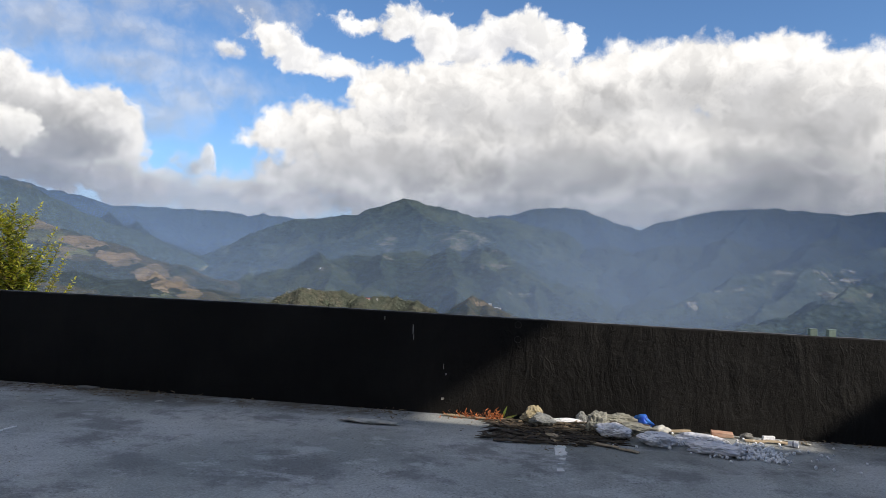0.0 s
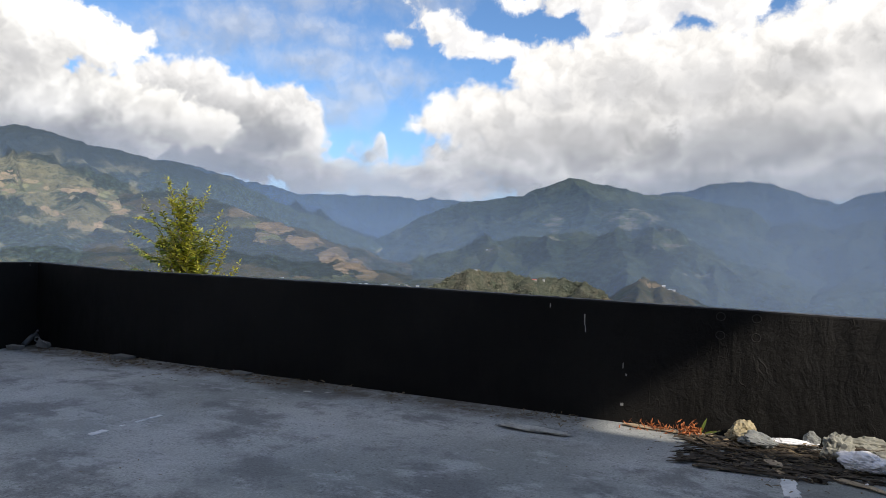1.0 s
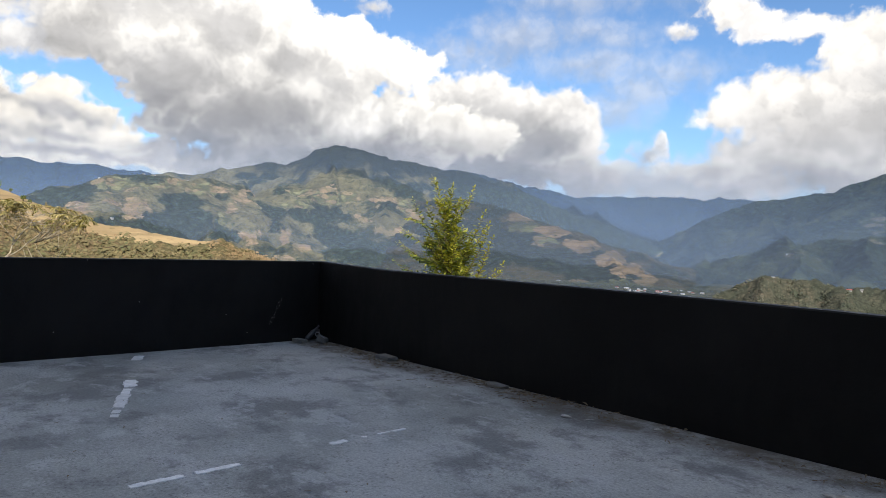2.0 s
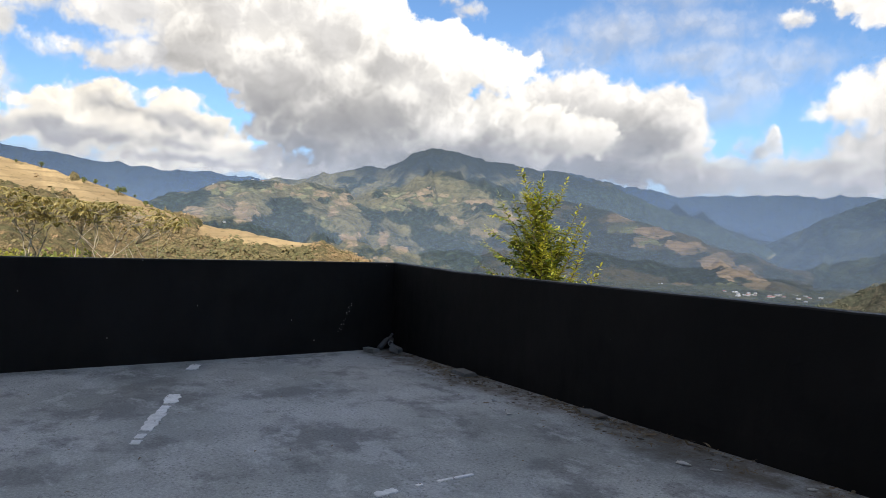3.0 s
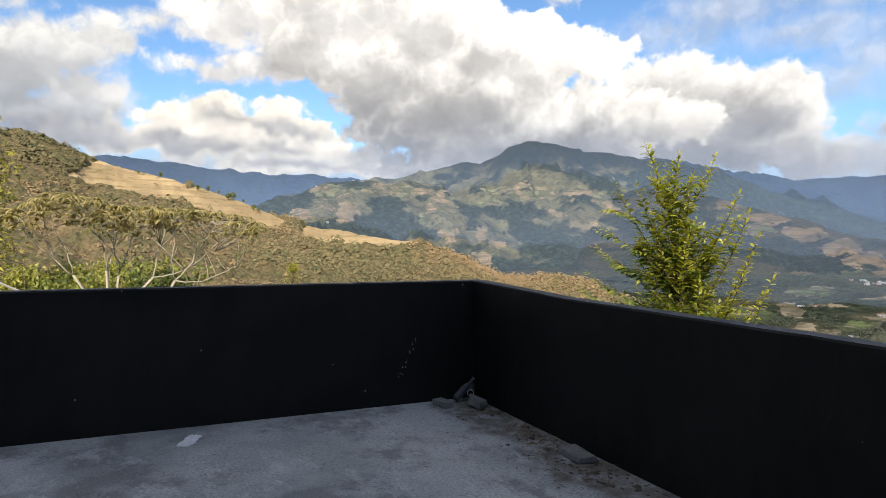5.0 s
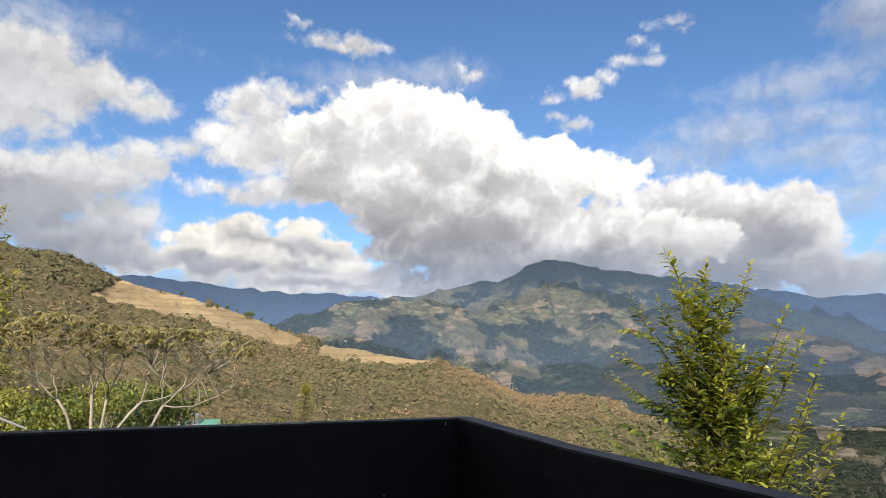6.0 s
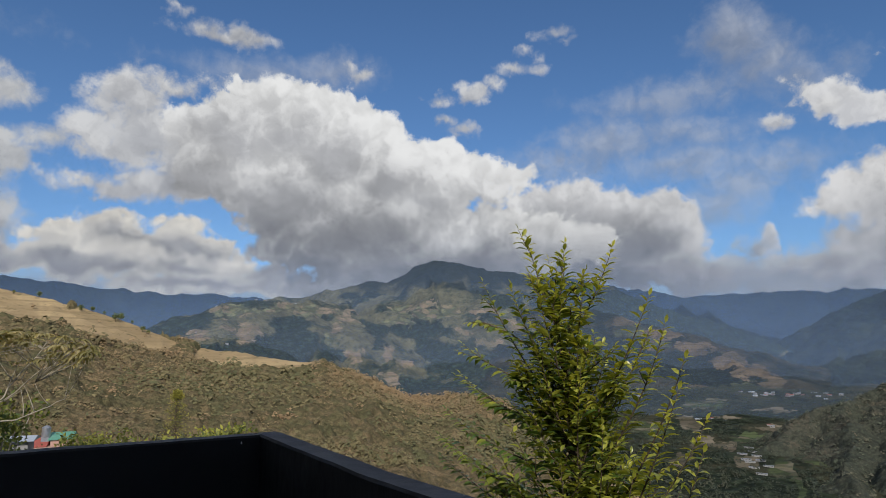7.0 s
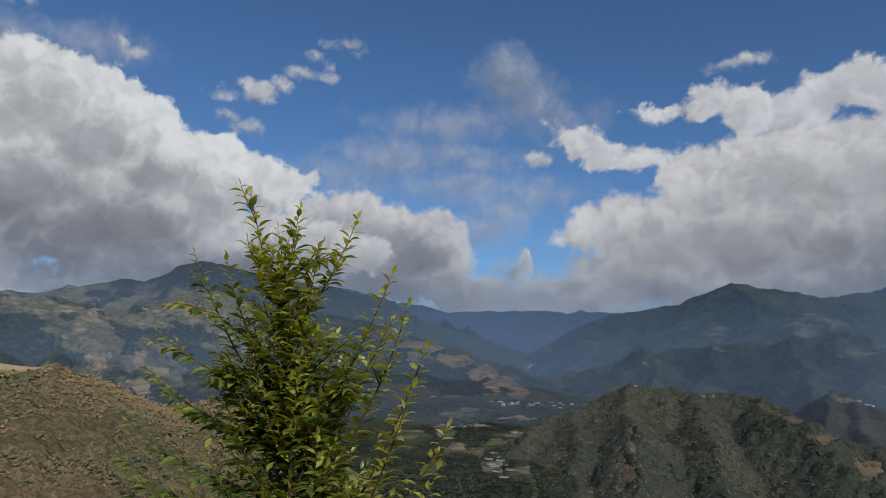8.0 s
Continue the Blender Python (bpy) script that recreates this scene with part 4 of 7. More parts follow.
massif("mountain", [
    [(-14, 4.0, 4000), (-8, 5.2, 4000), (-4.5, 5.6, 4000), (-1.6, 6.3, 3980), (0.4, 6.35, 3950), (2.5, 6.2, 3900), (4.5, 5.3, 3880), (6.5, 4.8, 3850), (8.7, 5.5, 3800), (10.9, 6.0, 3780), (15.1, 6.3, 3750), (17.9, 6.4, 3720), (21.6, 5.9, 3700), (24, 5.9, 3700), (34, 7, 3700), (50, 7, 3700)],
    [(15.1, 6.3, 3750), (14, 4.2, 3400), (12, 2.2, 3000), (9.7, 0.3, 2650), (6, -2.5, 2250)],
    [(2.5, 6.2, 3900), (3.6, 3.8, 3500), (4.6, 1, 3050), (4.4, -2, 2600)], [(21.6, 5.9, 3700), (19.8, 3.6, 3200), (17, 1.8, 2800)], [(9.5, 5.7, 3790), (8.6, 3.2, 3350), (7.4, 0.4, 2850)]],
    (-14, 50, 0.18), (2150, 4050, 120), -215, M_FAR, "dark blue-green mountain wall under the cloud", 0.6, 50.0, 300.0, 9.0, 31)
_, FLANK = massif("mountain", [
    [(50, 6, 2700), (34, 4.6, 2750), (27, 3.7, 2800), (24, 3.2, 2700), (19.8, 2.1, 2550), (15.2, 1.2, 2400), (11, -0.7, 2200), (7.6, -2.2, 2080), (4.6, -3.8, 1980)],
    [(50, 4, 2000), (34, 3, 2050), (28, 2.1, 2000), (24, 0.9, 1900), (19.9, -1.1, 1720), (15.2, -3, 1560), (11, -5.5, 1450)],
    [(19.8, 2.1, 2550), (18, 0.2, 2250), (15, -2, 1950)], [(27, 3.7, 2800), (25, 1.8, 2350)]],
    (3, 50, 0.16), (1400, 2850, 130), -210, M_FLANK, "wooded flank dotted with farm clearings", 0.6, 34.0, 210.0, 8.0, 37,
    fields=[(20.6, 1.5, 1.6, 0.1), (13.6, -0.2, 1.3, 0.1), (17.5, 0.6, 0.9, 0.1), (21.4, 0.8, 1.0, 0.12), (10.8, -1.5, 0.9, 0.1)], crops=[(21.6, 0.0, 1.6, 0.7), (17, 1.0, 1.6, 0.5)])
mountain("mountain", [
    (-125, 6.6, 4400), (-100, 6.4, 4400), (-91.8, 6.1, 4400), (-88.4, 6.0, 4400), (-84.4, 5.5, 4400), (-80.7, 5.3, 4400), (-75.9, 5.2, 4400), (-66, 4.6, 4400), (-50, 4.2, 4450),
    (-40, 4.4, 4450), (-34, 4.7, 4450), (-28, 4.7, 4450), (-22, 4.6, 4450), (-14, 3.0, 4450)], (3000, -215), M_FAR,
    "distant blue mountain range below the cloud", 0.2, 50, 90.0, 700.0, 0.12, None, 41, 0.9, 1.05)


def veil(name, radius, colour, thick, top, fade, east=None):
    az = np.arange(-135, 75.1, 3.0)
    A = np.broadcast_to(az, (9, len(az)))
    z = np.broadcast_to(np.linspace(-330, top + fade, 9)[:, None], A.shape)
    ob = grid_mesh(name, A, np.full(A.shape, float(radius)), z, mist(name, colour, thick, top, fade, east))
    tagged(ob, "thin blue sheet standing in for haze across the valley", "haze", "haze over the valley", "structure")


# curved sheets added between the ridges; their blue stands in for airlight
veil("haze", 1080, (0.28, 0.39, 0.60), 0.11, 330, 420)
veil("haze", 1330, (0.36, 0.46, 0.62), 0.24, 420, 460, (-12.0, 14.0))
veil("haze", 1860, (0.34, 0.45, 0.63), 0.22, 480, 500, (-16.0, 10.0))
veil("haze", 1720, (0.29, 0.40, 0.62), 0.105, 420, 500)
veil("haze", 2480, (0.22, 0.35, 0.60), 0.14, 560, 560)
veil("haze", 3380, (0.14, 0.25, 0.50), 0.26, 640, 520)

# ---------------------------------------------------------------- the terrace


def terrace():
    bm = bmesh.new()
    bmesh.ops.create_grid(bm, x_segments=64, y_segments=56, size=1)
    for v in bm.verts:
        x, y = 8 + v.co.x * 8.0, -7 + v.co.y * 7.0
        v.co = (x, y, 0.004 * noise.noise(Vector((x * 0.7, y * 0.7, 0))) if -13.9 < y < -0.1 else 0)
    tagged(part("floor", bm, M_FLOOR, smooth=True), "worn grey concrete terrace floor with faded paint", "floor", kind="structure")
    tagged(part("floor_slab", slab((-0.15, -14, -4.6), (16.2, 0.15, -0.03)), M_HOUSE), "rendered storey below the terrace", "building", kind="structure")

    def parapet(name, along, n, top):
        """A wall as a closed skin: inner and outer face, rounded cap, with the plaster's unevenness."""
        prof = [(0.0, -0.02), (0.0, 0.15), (0.0, 0.4), (0.0, 0.65), (0.0, 0.9), (0.0, -0.012), (0.012, 0.0), (0.14, 0.0), (0.152, -0.012), (0.152, -0.6), (0.152, -2.0)]
        vs, fs = [], []
        L = len(prof)
        for i in range(n + 1):
            s = i / n
            for k, (d, h) in enumerate(prof):
                z = h if k < 5 else top(s) + h
                p = along(s, d + (0.006 * noise.noise(Vector((s * 40, z * 3, 2))) if k < 6 else 0.0))
                vs.append((p[0], p[1], z + (0.004 * noise.noise(Vector((s * 60, 0, 5))) if k >= 5 else 0)))
        for i in range(n):
            for k in range(L - 1):
                a = i * L + k
                fs.append((a, a + L, a + L + 1, a + 1))
        fs += [tuple(range(L)), tuple(range(n * L, n * L + L))[::-1]]
        ob = from_lists(name, vs, fs, M_BLACK)
        ob.data.materials.append(M_CAP)
        for i in range(n):
            ob.data.polygons[i * (L - 1) + 6].material_index = 1
        return ob

    def top_n(s):
        x = -0.15 + s * 16.3
        return 1.137 - 0.045 * min(1, max(0, x) / 1.5) - 0.012 * min(1, max(0, (x - 2) / 4)) - 0.07 * min(1, max(0, (x - 6) / 6.5))

    a = parapet("wall_north", lambda s, d: (-0.152 + s * 16.3, d), 120, top_n)
    tagged(a, "black painted parapet wall of rough trowelled plaster", "wall", kind="structure")
    b = parapet("wall_west", lambda s, d: (-d, -0.004 - s * 14), 100, lambda s: 1.137 - 0.01 * s)
    tagged(b, "black painted parapet wall closing the terrace", "wall", kind="structure")


terrace()


def unseen_houses():
    """Houses behind and beside the terrace, all out of view; the eastern one is made up, its roof and blocks shaped to
    keep the sun off the floor and to edge the light on the wall.
    """
    h = thing("house", Matrix(), "rendered house behind the terrace with plain metal doors", "house", "houses round the terrace")
    part("wall", slab((-3.0, -19.0, -4.6), (9.5, -14.0, 6.2)), M_HOUSE, h)
    part("roof", slab((-3.3, -19.3, 6.21), (9.8, -13.7, 6.4), 0.02), M_SHEET, h, "flat roof slab")
    for x in (0.5, 3.5, 6.5):
        part("door", slab((x, -14.0, 0.0), (x + 1.0, -13.95, 2.1), 0.01), M_SHEET, h, "plain metal door")
    # added sun blocker: sizes follow from where the wall's shadow edges should fall
    e = thing("house", Matrix(), "unseen tall house beside the terrace, added to shade floor and wall", "house", "houses round the terrace")
    part("wall", slab((16.5, -26.0, -4.6), (22.0, -9.4, 12.99)), M_HOUSE, e)
    part("roof", slab((10.0, -27.0, 13.0), (24.75, -8.0, 13.2)), M_SHEET, e, "unseen roof slab placed to shade the left of the wall")
    part("wing", slab((17.0, -9.39, -4.6), (23.3, -6.0, 8.05)), M_HOUSE, e, "unseen low block placed to shade the floor")
    part("wing", slab((24.6, -14.0, -4.6), (33.0, -6.1, 10.0)), M_HOUSE, e, "unseen far block placed to shade the right end of the wall")
    tagged(part("wall_east", slab((16.16, -14.0, -4.6), (16.3, 0.15, 1.02)), M_BLACK), "black painted side parapet", "wall", kind="structure")


unseen_houses()

# ---------------------------------------------------------------- plants


def leaf_arrays(items):
    """Folded, pointed leaves from rows of (place, direction, up, length, half width): eight vertices and six faces each."""
    P = np.array([i[0] for i in items], float)
    D = np.array([i[1] for i in items], float)
    U = np.array([i[2] for i in items], float)
    L = np.array([i[3] for i in items], float)[:, None]
    W = np.array([i[4] for i in items], float)[:, None]
    D /= np.linalg.norm(D, axis=1, keepdims=True) + 1e-9
    S = np.cross(D, U)
    S /= np.linalg.norm(S, axis=1, keepdims=True) + 1e-9
    N = np.cross(S, D)
    m1, m2, tip = P + D * L * 0.33 + N * L * 0.03, P + D * L * 0.66 + N * L * 0.02, P + D * L - N * L * 0.10
    a, b = S * W + N * W * 0.35, -S * W + N * W * 0.35
    rows = [P, m1, m2, tip, m1 + a, m2 + a * 0.85, m1 + b, m2 + b * 0.85]
    V = np.stack(rows, 1).reshape(-1, 3)
    o = np.arange(len(items))[:, None] * 8
    tri = np.concatenate([o + np.array(f) for f in ((0, 4, 1), (2, 5, 3), (0, 1, 6), (2, 3, 7))]).tolist()
    quad = np.concatenate([o + np.array(f) for f in ((1, 4, 5, 2), (1, 2, 7, 6))]).tolist()
    return V, tri + quad


def leaf_mass(name, items, young, material, parent, label=""):
    V, F = leaf_arrays(items)
    ob = from_lists(name, V, F, material, parent, True, {"young": np.repeat(np.asarray(young, float), 8)})
    ob["kind"] = "stuff"
    if label:
        ob["label"] = label
    return ob


def unit(rnd):
    v = Vector((rnd.gauss(0, 1), rnd.gauss(0, 1), rnd.gauss(0, 1)))
    return v.normalized()


def bezier(a, b, c, n):
    return [a * (1 - s) ** 2 + b * 2 * s * (1 - s) + c * s * s for s in [i / n for i in range(n + 1)]]


def shoot_leaves(pts, rnd, spacing, length, items, young, y0, y1, start=0.12):
    """Leaves set alternately along a shoot: in two drooping ranks where it lies flat, all round where it stands upright; smaller and yellower towards the tip."""
    total = sum((pts[i + 1] - pts[i]).length for i in range(len(pts) - 1))
    s, side, run, turn = spacing * rnd.uniform(0.3, 1.0), 1, 0.0, rnd.uniform(0, 6.28)
    for i in range(len(pts) - 1):
        seg = pts[i + 1] - pts[i]
        d = seg.normalized()
        flat = 1.0 - abs(d.z)
        while s <= run + seg.length:
            p = pts[i] + d * (s - run)
            f = s / total
            if f > start:
                across = d.cross(Vector((0, 0, 1)))
                turn += 2.6
                if across.length < 0.55:
                    across = Vector((math.cos(turn), math.sin(turn), 0))
                    out = 1
                else:
                    out = side
                across.normalize()
                droop = rnd.uniform(-0.75, -0.15) * flat + rnd.uniform(-0.35, 0.25) * (1 - flat)
                way = d * rnd.uniform(0.35, 0.7) + across * out * rnd.uniform(0.75, 1.0) + Vector((0, 0, droop))
                up = Vector((0, 0, 0.9)) + across * out * 0.35 + unit(rnd) * 0.35
                k = length * (1.1 - 0.6 * f**2.5) * rnd.uniform(0.8, 1.12)
                items.append((p, way, up, k, k * rnd.uniform(0.165, 0.205)))
                young.append(y0 + (y1 - y0) * f + rnd.uniform(-0.12, 0.12))
                side = -side
            s += spacing * rnd.uniform(0.8, 1.25)
        run += seg.length
    items.append((pts[-1], pts[-1] - pts[-2], (0.3, 0.2, 1), length * 0.5, length * 0.1))
    young.append(y1)


def main_tree():
    """The young leafy tree just outside the long wall."""
    rnd = random.Random(5)
    foot = Vector((0.66, 2.12, -5.2))
    tree = thing("tree", Matrix(), "young broadleaf tree with glossy yellow-green leaves outside the parapet", "tree")
    axis = [foot, Vector((0.70, 2.08, -2.2)), Vector((0.62, 2.02, -0.4)), Vector((0.65, 2.02, 0.7)), Vector((0.60, 1.98, 1.5)), Vector((0.55, 1.93, 1.95))]
    v, f = tube(axis, [0.085, 0.07, 0.05, 0.034, 0.018, 0.008], 9)
    from_lists("trunk", v, f, M_DARKBARK, tree, True)

    def on_axis(z):
        for a, b in zip(axis, axis[1:]):
            if a.z <= z <= b.z:
                return a.lerp(b, (z - a.z) / (b.z - a.z))
        return axis[-1].copy() if z > 0 else axis[0].copy()

    def reach(z):
        return float(np.interp(z, [-2.2, -1.0, 0.0, 0.8, 1.05, 1.34, 1.66, 2.06, 2.3], [0.5, 1.0, 1.0, 0.82, 0.68, 0.52, 0.36, 0.2, 0.08]))

    # tips of the long shoots that stand out of the crown
    leading = [(0.43, 1.8, 2.49), (0.63, 2.0, 2.41), (0.83, 2.28, 2.38), (0.72, 2.1, 2.2), (0.5, 1.95, 2.3), (0.3, 1.75, 2.12), (0.6, 1.75, 2.16), (0.85, 1.95, 2.12), (1.34, 2.03, 1.97), (1.49, 1.98, 1.79), (1.75, 1.8, 1.58), (1.85, 1.6, 1.42),
               (1.5, 2.3, 1.2), (1.9, 1.7, 1.1), (1.6, 1.5, 0.95), (1.3, 1.6, 1.2), (-0.16, 1.83, 2.2), (-0.1, 1.65, 1.86), (-0.2, 1.65, 1.7), (-0.16, 1.6, 1.47), (-0.42, 1.73, 1.45), (-0.3, 1.55, 1.2), (-0.4, 1.55, 1.0), (-0.6, 1.7, 0.8), (0.0, 1.4, 0.95), (1.1, 2.3, 1.75), (1.05, 1.7, 1.55)]
    shoots = []
    for tip in leading:
        tip = Vector(tip)
        out = math.hypot(tip.x - 0.62, tip.y - 2.0)
        west = tip.x < 0.3 and tip.z < 1.9
        shoots.append((tip, tip.z - (0.15 + 0.3 * out if west else 0.5 + 0.75 * out), 1.0))
    for k in range(155):
        z = rnd.uniform(-1.6, 2.1) if k % 3 == 0 else rnd.uniform(0.3, 1.75)
        a, r = rnd.uniform(0, 2 * math.pi), reach(z) * math.sqrt(rnd.uniform(0.2, 1.0))
        tip = Vector((0.62 + 0.9 * r * math.cos(a), 2.0 + r * math.sin(a) * 0.85, z))
        if tip.y < 0.45:
            continue
        shoots.append((tip, z - (0.25 + 0.8 * r) * (1.0 if k % 3 else 0.5), 0.0))
    items, young, limbs = [], [], []
    for tip, zb, lead in shoots:
        base = on_axis(min(zb, 1.8))
        mid = base.lerp(tip, 0.5) + Vector((tip.x - base.x, tip.y - base.y, 0)) * 0.18 + unit(rnd) * 0.06
        if (tip - base).z < 0.4:
            mid.z = max(base.z, tip.z) + 0.05
        pts = bezier(base, mid, tip, 9)
        r0 = 0.005 + 0.0035 * (tip - base).length
        limbs.append(tube(pts, [r0 * (1 - 0.85 * i / 9) for i in range(10)], 5))
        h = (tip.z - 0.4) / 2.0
        # tips young and yellow; top and east side yellower, sunlight put in the colour
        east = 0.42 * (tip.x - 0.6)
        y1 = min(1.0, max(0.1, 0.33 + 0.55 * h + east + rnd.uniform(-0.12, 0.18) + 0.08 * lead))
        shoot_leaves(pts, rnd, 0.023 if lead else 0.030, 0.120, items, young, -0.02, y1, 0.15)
        for _ in range(2 if lead else 3):
            i = rnd.randint(3, 7)
            p = pts[i]
            out = (pts[i + 1] - pts[i - 1]).normalized()
            side = out.cross(Vector((0, 0, 1))).normalized() * rnd.choice((-1, 1))
            end = p + (out * 1.0 + side * rnd.uniform(0.3, 0.8) + unit(rnd) * 0.2).normalized() * rnd.uniform(0.12, 0.24)
            sub = bezier(p, p.lerp(end, 0.5) + unit(rnd) * 0.02, end, 4)
            limbs.append(tube(sub, [0.004, 0.0035, 0.003, 0.0025, 0.0015], 4))
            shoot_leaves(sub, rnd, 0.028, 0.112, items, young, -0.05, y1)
    v, f = joined(limbs)
    tagged(from_lists("branchwork", v, f, M_DARKBARK, tree, True), kind="stuff")
    # the leaves on the terrace side are single pieces, the rest one crown
    order = sorted(range(len(items)), key=lambda i: items[i][0][1] - 0.6 * items[i][0][0] - 0.4 * items[i][0][2])
    single, rest = order[:300], order[300:]
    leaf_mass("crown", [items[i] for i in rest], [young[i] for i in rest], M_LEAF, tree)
    kinds = []
    for y in (0.1, 0.4, 0.75):
        V, F = leaf_arrays([((0, 0, 0), (0, 1, 0), (0, 0, 1), 1.0, 0.19)])
        o = from_lists("leaf", V, F, M_LEAF, tree, True, {"young": [y] * 8})
        kinds.append((y, o.data))
        bpy.data.objects.remove(o)
    for i in single:
        p, d, u, k, w = items[i]
        d = Vector(d).normalized()
        s = d.cross(Vector(u)).normalized()
        n = s.cross(d)
        m = Matrix((s, d, n)).transposed().to_4x4()
        o = new("leaf", min(kinds, key=lambda q: abs(q[0] - young[i]))[1])
        o.parent = tree
        o.matrix_basis = Matrix.Translation(p) @ m @ Matrix.Diagonal((k, k, k, 1))


main_tree()


def at(az, el, r):
    """A point by bearing and height angle (degrees) and distance from the terrace."""
    a = radians(az)
    return Vector((HUB[0] + r * math.sin(a), HUB[1] + r * math.cos(a), HUB[2] + r * math.tan(radians(el))))


LAYER = ((-99.5, -98.4, -97.2, -95, -93.5, -91, -87, -84, -81), (2.2, 2.8, 3.4, 3.4, 2.6, 2.5, 2.4, 2.2, 1.2))  # the flat top of the crowns: bearing, height angle


def open_tree(foot_az, lines, span, r, seed, leafiness):
    """A pale tree with a thin trunk: bare forked limbs (bearing, height angle) carry one flat layer of drooping, half-dry leaves."""
    rnd = random.Random(seed)
    tree = thing("tree", Matrix(), "pale-limbed open tree with a flat layer of drooping half-dry leaves", "tree", "open trees below the terrace")
    limbs, anchors, ends = [], [], []
    trunk = [at(az, el, r) for az, el in lines[0]]
    low = at(foot_az, -12, r + 0.8)
    low.z = -13.5
    trunk = [low] + trunk
    v, f = tube(trunk, [0.08] + [0.050 - 0.006 * i for i in range(len(trunk) - 1)], 8)
    from_lists("trunk", v, f, M_BARK, tree, True)
    for line in lines[1:]:
        deep = rnd.uniform(-1.5, 1.5)
        knots = [at(az, el, r + deep * i / (len(line) - 1)) for i, (az, el) in enumerate(line)]
        pts = []
        for p, q in zip(knots, knots[1:]):
            pts += [p.lerp(q, i / 3) + (unit(rnd) * 0.05 if i else Vector()) for i in range(3)]
        pts.append(knots[-1])
        n = len(pts) - 1
        limbs.append(tube(pts, [0.025 * (1 - 0.62 * i / n) for i in range(n + 1)], 6))
        anchors += pts[n // 2:]
        for _ in range(3):
            p = pts[rnd.randint(n // 3, n - 1)]
            q = p + Vector((rnd.uniform(-0.3, 0.3), rnd.uniform(-0.9, 0.9), rnd.uniform(0.3, 0.9)))
            limbs.append(tube(bezier(p, p.lerp(q, 0.5) + unit(rnd) * 0.1, q, 5), [0.015 * (1 - 0.6 * i / 5) for i in range(6)], 5))
            anchors.append(q)
    for _ in range(int(10 * (span[1] - span[0]))):
        az = rnd.uniform(*span)
        tip = at(az, float(np.interp(az, *LAYER)) - abs(rnd.gauss(0, 1.0)), r + rnd.uniform(-1.8, 1.8))
        p = min(anchors, key=lambda q: (q - tip).length + (1.5 if q.z > tip.z - 0.1 else 0.0))
        if (p - tip).length < 2.6:
            limbs.append(tube(bezier(p, p.lerp(tip, 0.5) + unit(rnd) * 0.14, tip, 5), [0.010 * (1 - 0.6 * i / 5) for i in range(6)], 5))
            ends.append(tip)
    v, f = joined(limbs)
    tagged(from_lists("branchwork", v, f, M_BARK, tree, True), kind="stuff")
    items, young = [], []
    for q in ends:
        if rnd.random() > leafiness:
            continue
        y0 = rnd.uniform(0.1, 0.7)
        for k in range(rnd.randint(6, 9)):
            a, n = rnd.uniform(0, 6.28), rnd.uniform(0.18, 0.36)
            out = Vector((math.cos(a), math.sin(a), rnd.uniform(0.0, 0.35)))
            pts = bezier(q, q + out * n * 0.75, q + out * n - Vector((0, 0, n * rnd.uniform(0.15, 0.6))), 9)
            y = y0 + rnd.uniform(-0.3, 0.4)
            for i in range(2, 10):
                w = (pts[i] - pts[i - 1]).normalized()
                s = w.cross(Vector((0, 0, 1)))
                s = s.normalized() if s.length > 0.1 else Vector((1, 0, 0))
                for side in (-1, 1):
                    items.append((pts[i], s * side + w * 0.9 - Vector((0, 0, 0.5)), (0, 0, 1), rnd.uniform(0.06, 0.10), 0.018))
                    young.append(y)
    leaf_mass("crown", items, young, M_FROND, tree)


open_tree(-94.4, [[(-94.8, -5.4), (-95.2, -4.1), (-95.9, -3.0)], [(-95.9, -3.0), (-97.1, -1.8), (-98.4, -0.6), (-99.6, 0.9)], [(-95.9, -3.0), (-96.3, -1.2), (-97.1, 0.3), (-97.5, 1.8)]], (-100.5, -95.5), 23, 40, 0.85)
open_tree(-93.4, [[(-93.5, -5.5), (-93.6, -2.7)], [(-93.6, -2.7), (-93.8, -1.0), (-94.5, 0.7), (-95.2, 2.2)], [(-93.6, -2.7), (-93.2, -1.0), (-93.1, 0.5), (-92.0, 1.8)]], (-96.8, -91.4), 22, 41, 0.95)
open_tree(-93.1, [[(-92.9, -5.5), (-92.7, -3.1)], [(-92.7, -3.1), (-92.1, -1.4), (-91.5, 0.3), (-90.7, 1.8)], [(-92.6, -2.8), (-93.0, -0.8), (-93.6, 0.8)]], (-93.0, -88.6), 23.5, 42, 0.95)
open_tree(-92.6, [[(-91.9, -5.5), (-91.0, -4.2), (-90.2, -3.3)], [(-90.2, -3.3), (-87.8, -2.7), (-86.0, -1.2), (-83.1, 1.1)], [(-90.2, -3.3), (-90.0, -1.4), (-89.3, 0.4), (-89.0, 1.6)]], (-90.5, -86.5), 22, 43, 0.85)
open_tree(-89.9, [[(-89.5, -5.6), (-89.0, -4.4), (-88.6, -3.6)], [(-88.6, -3.6), (-88.9, -1.9), (-88.6, -0.5), (-88.8, 1.3)], [(-88.6, -3.6), (-87.2, -2.1), (-86.4, -0.5), (-85.3, 1.1)], [(-88.6, -3.6), (-86.4, -3.7), (-84.8, -3.0), (-83.6, -2.4)]], (-88.0, -81.5), 21, 44, 0.6)


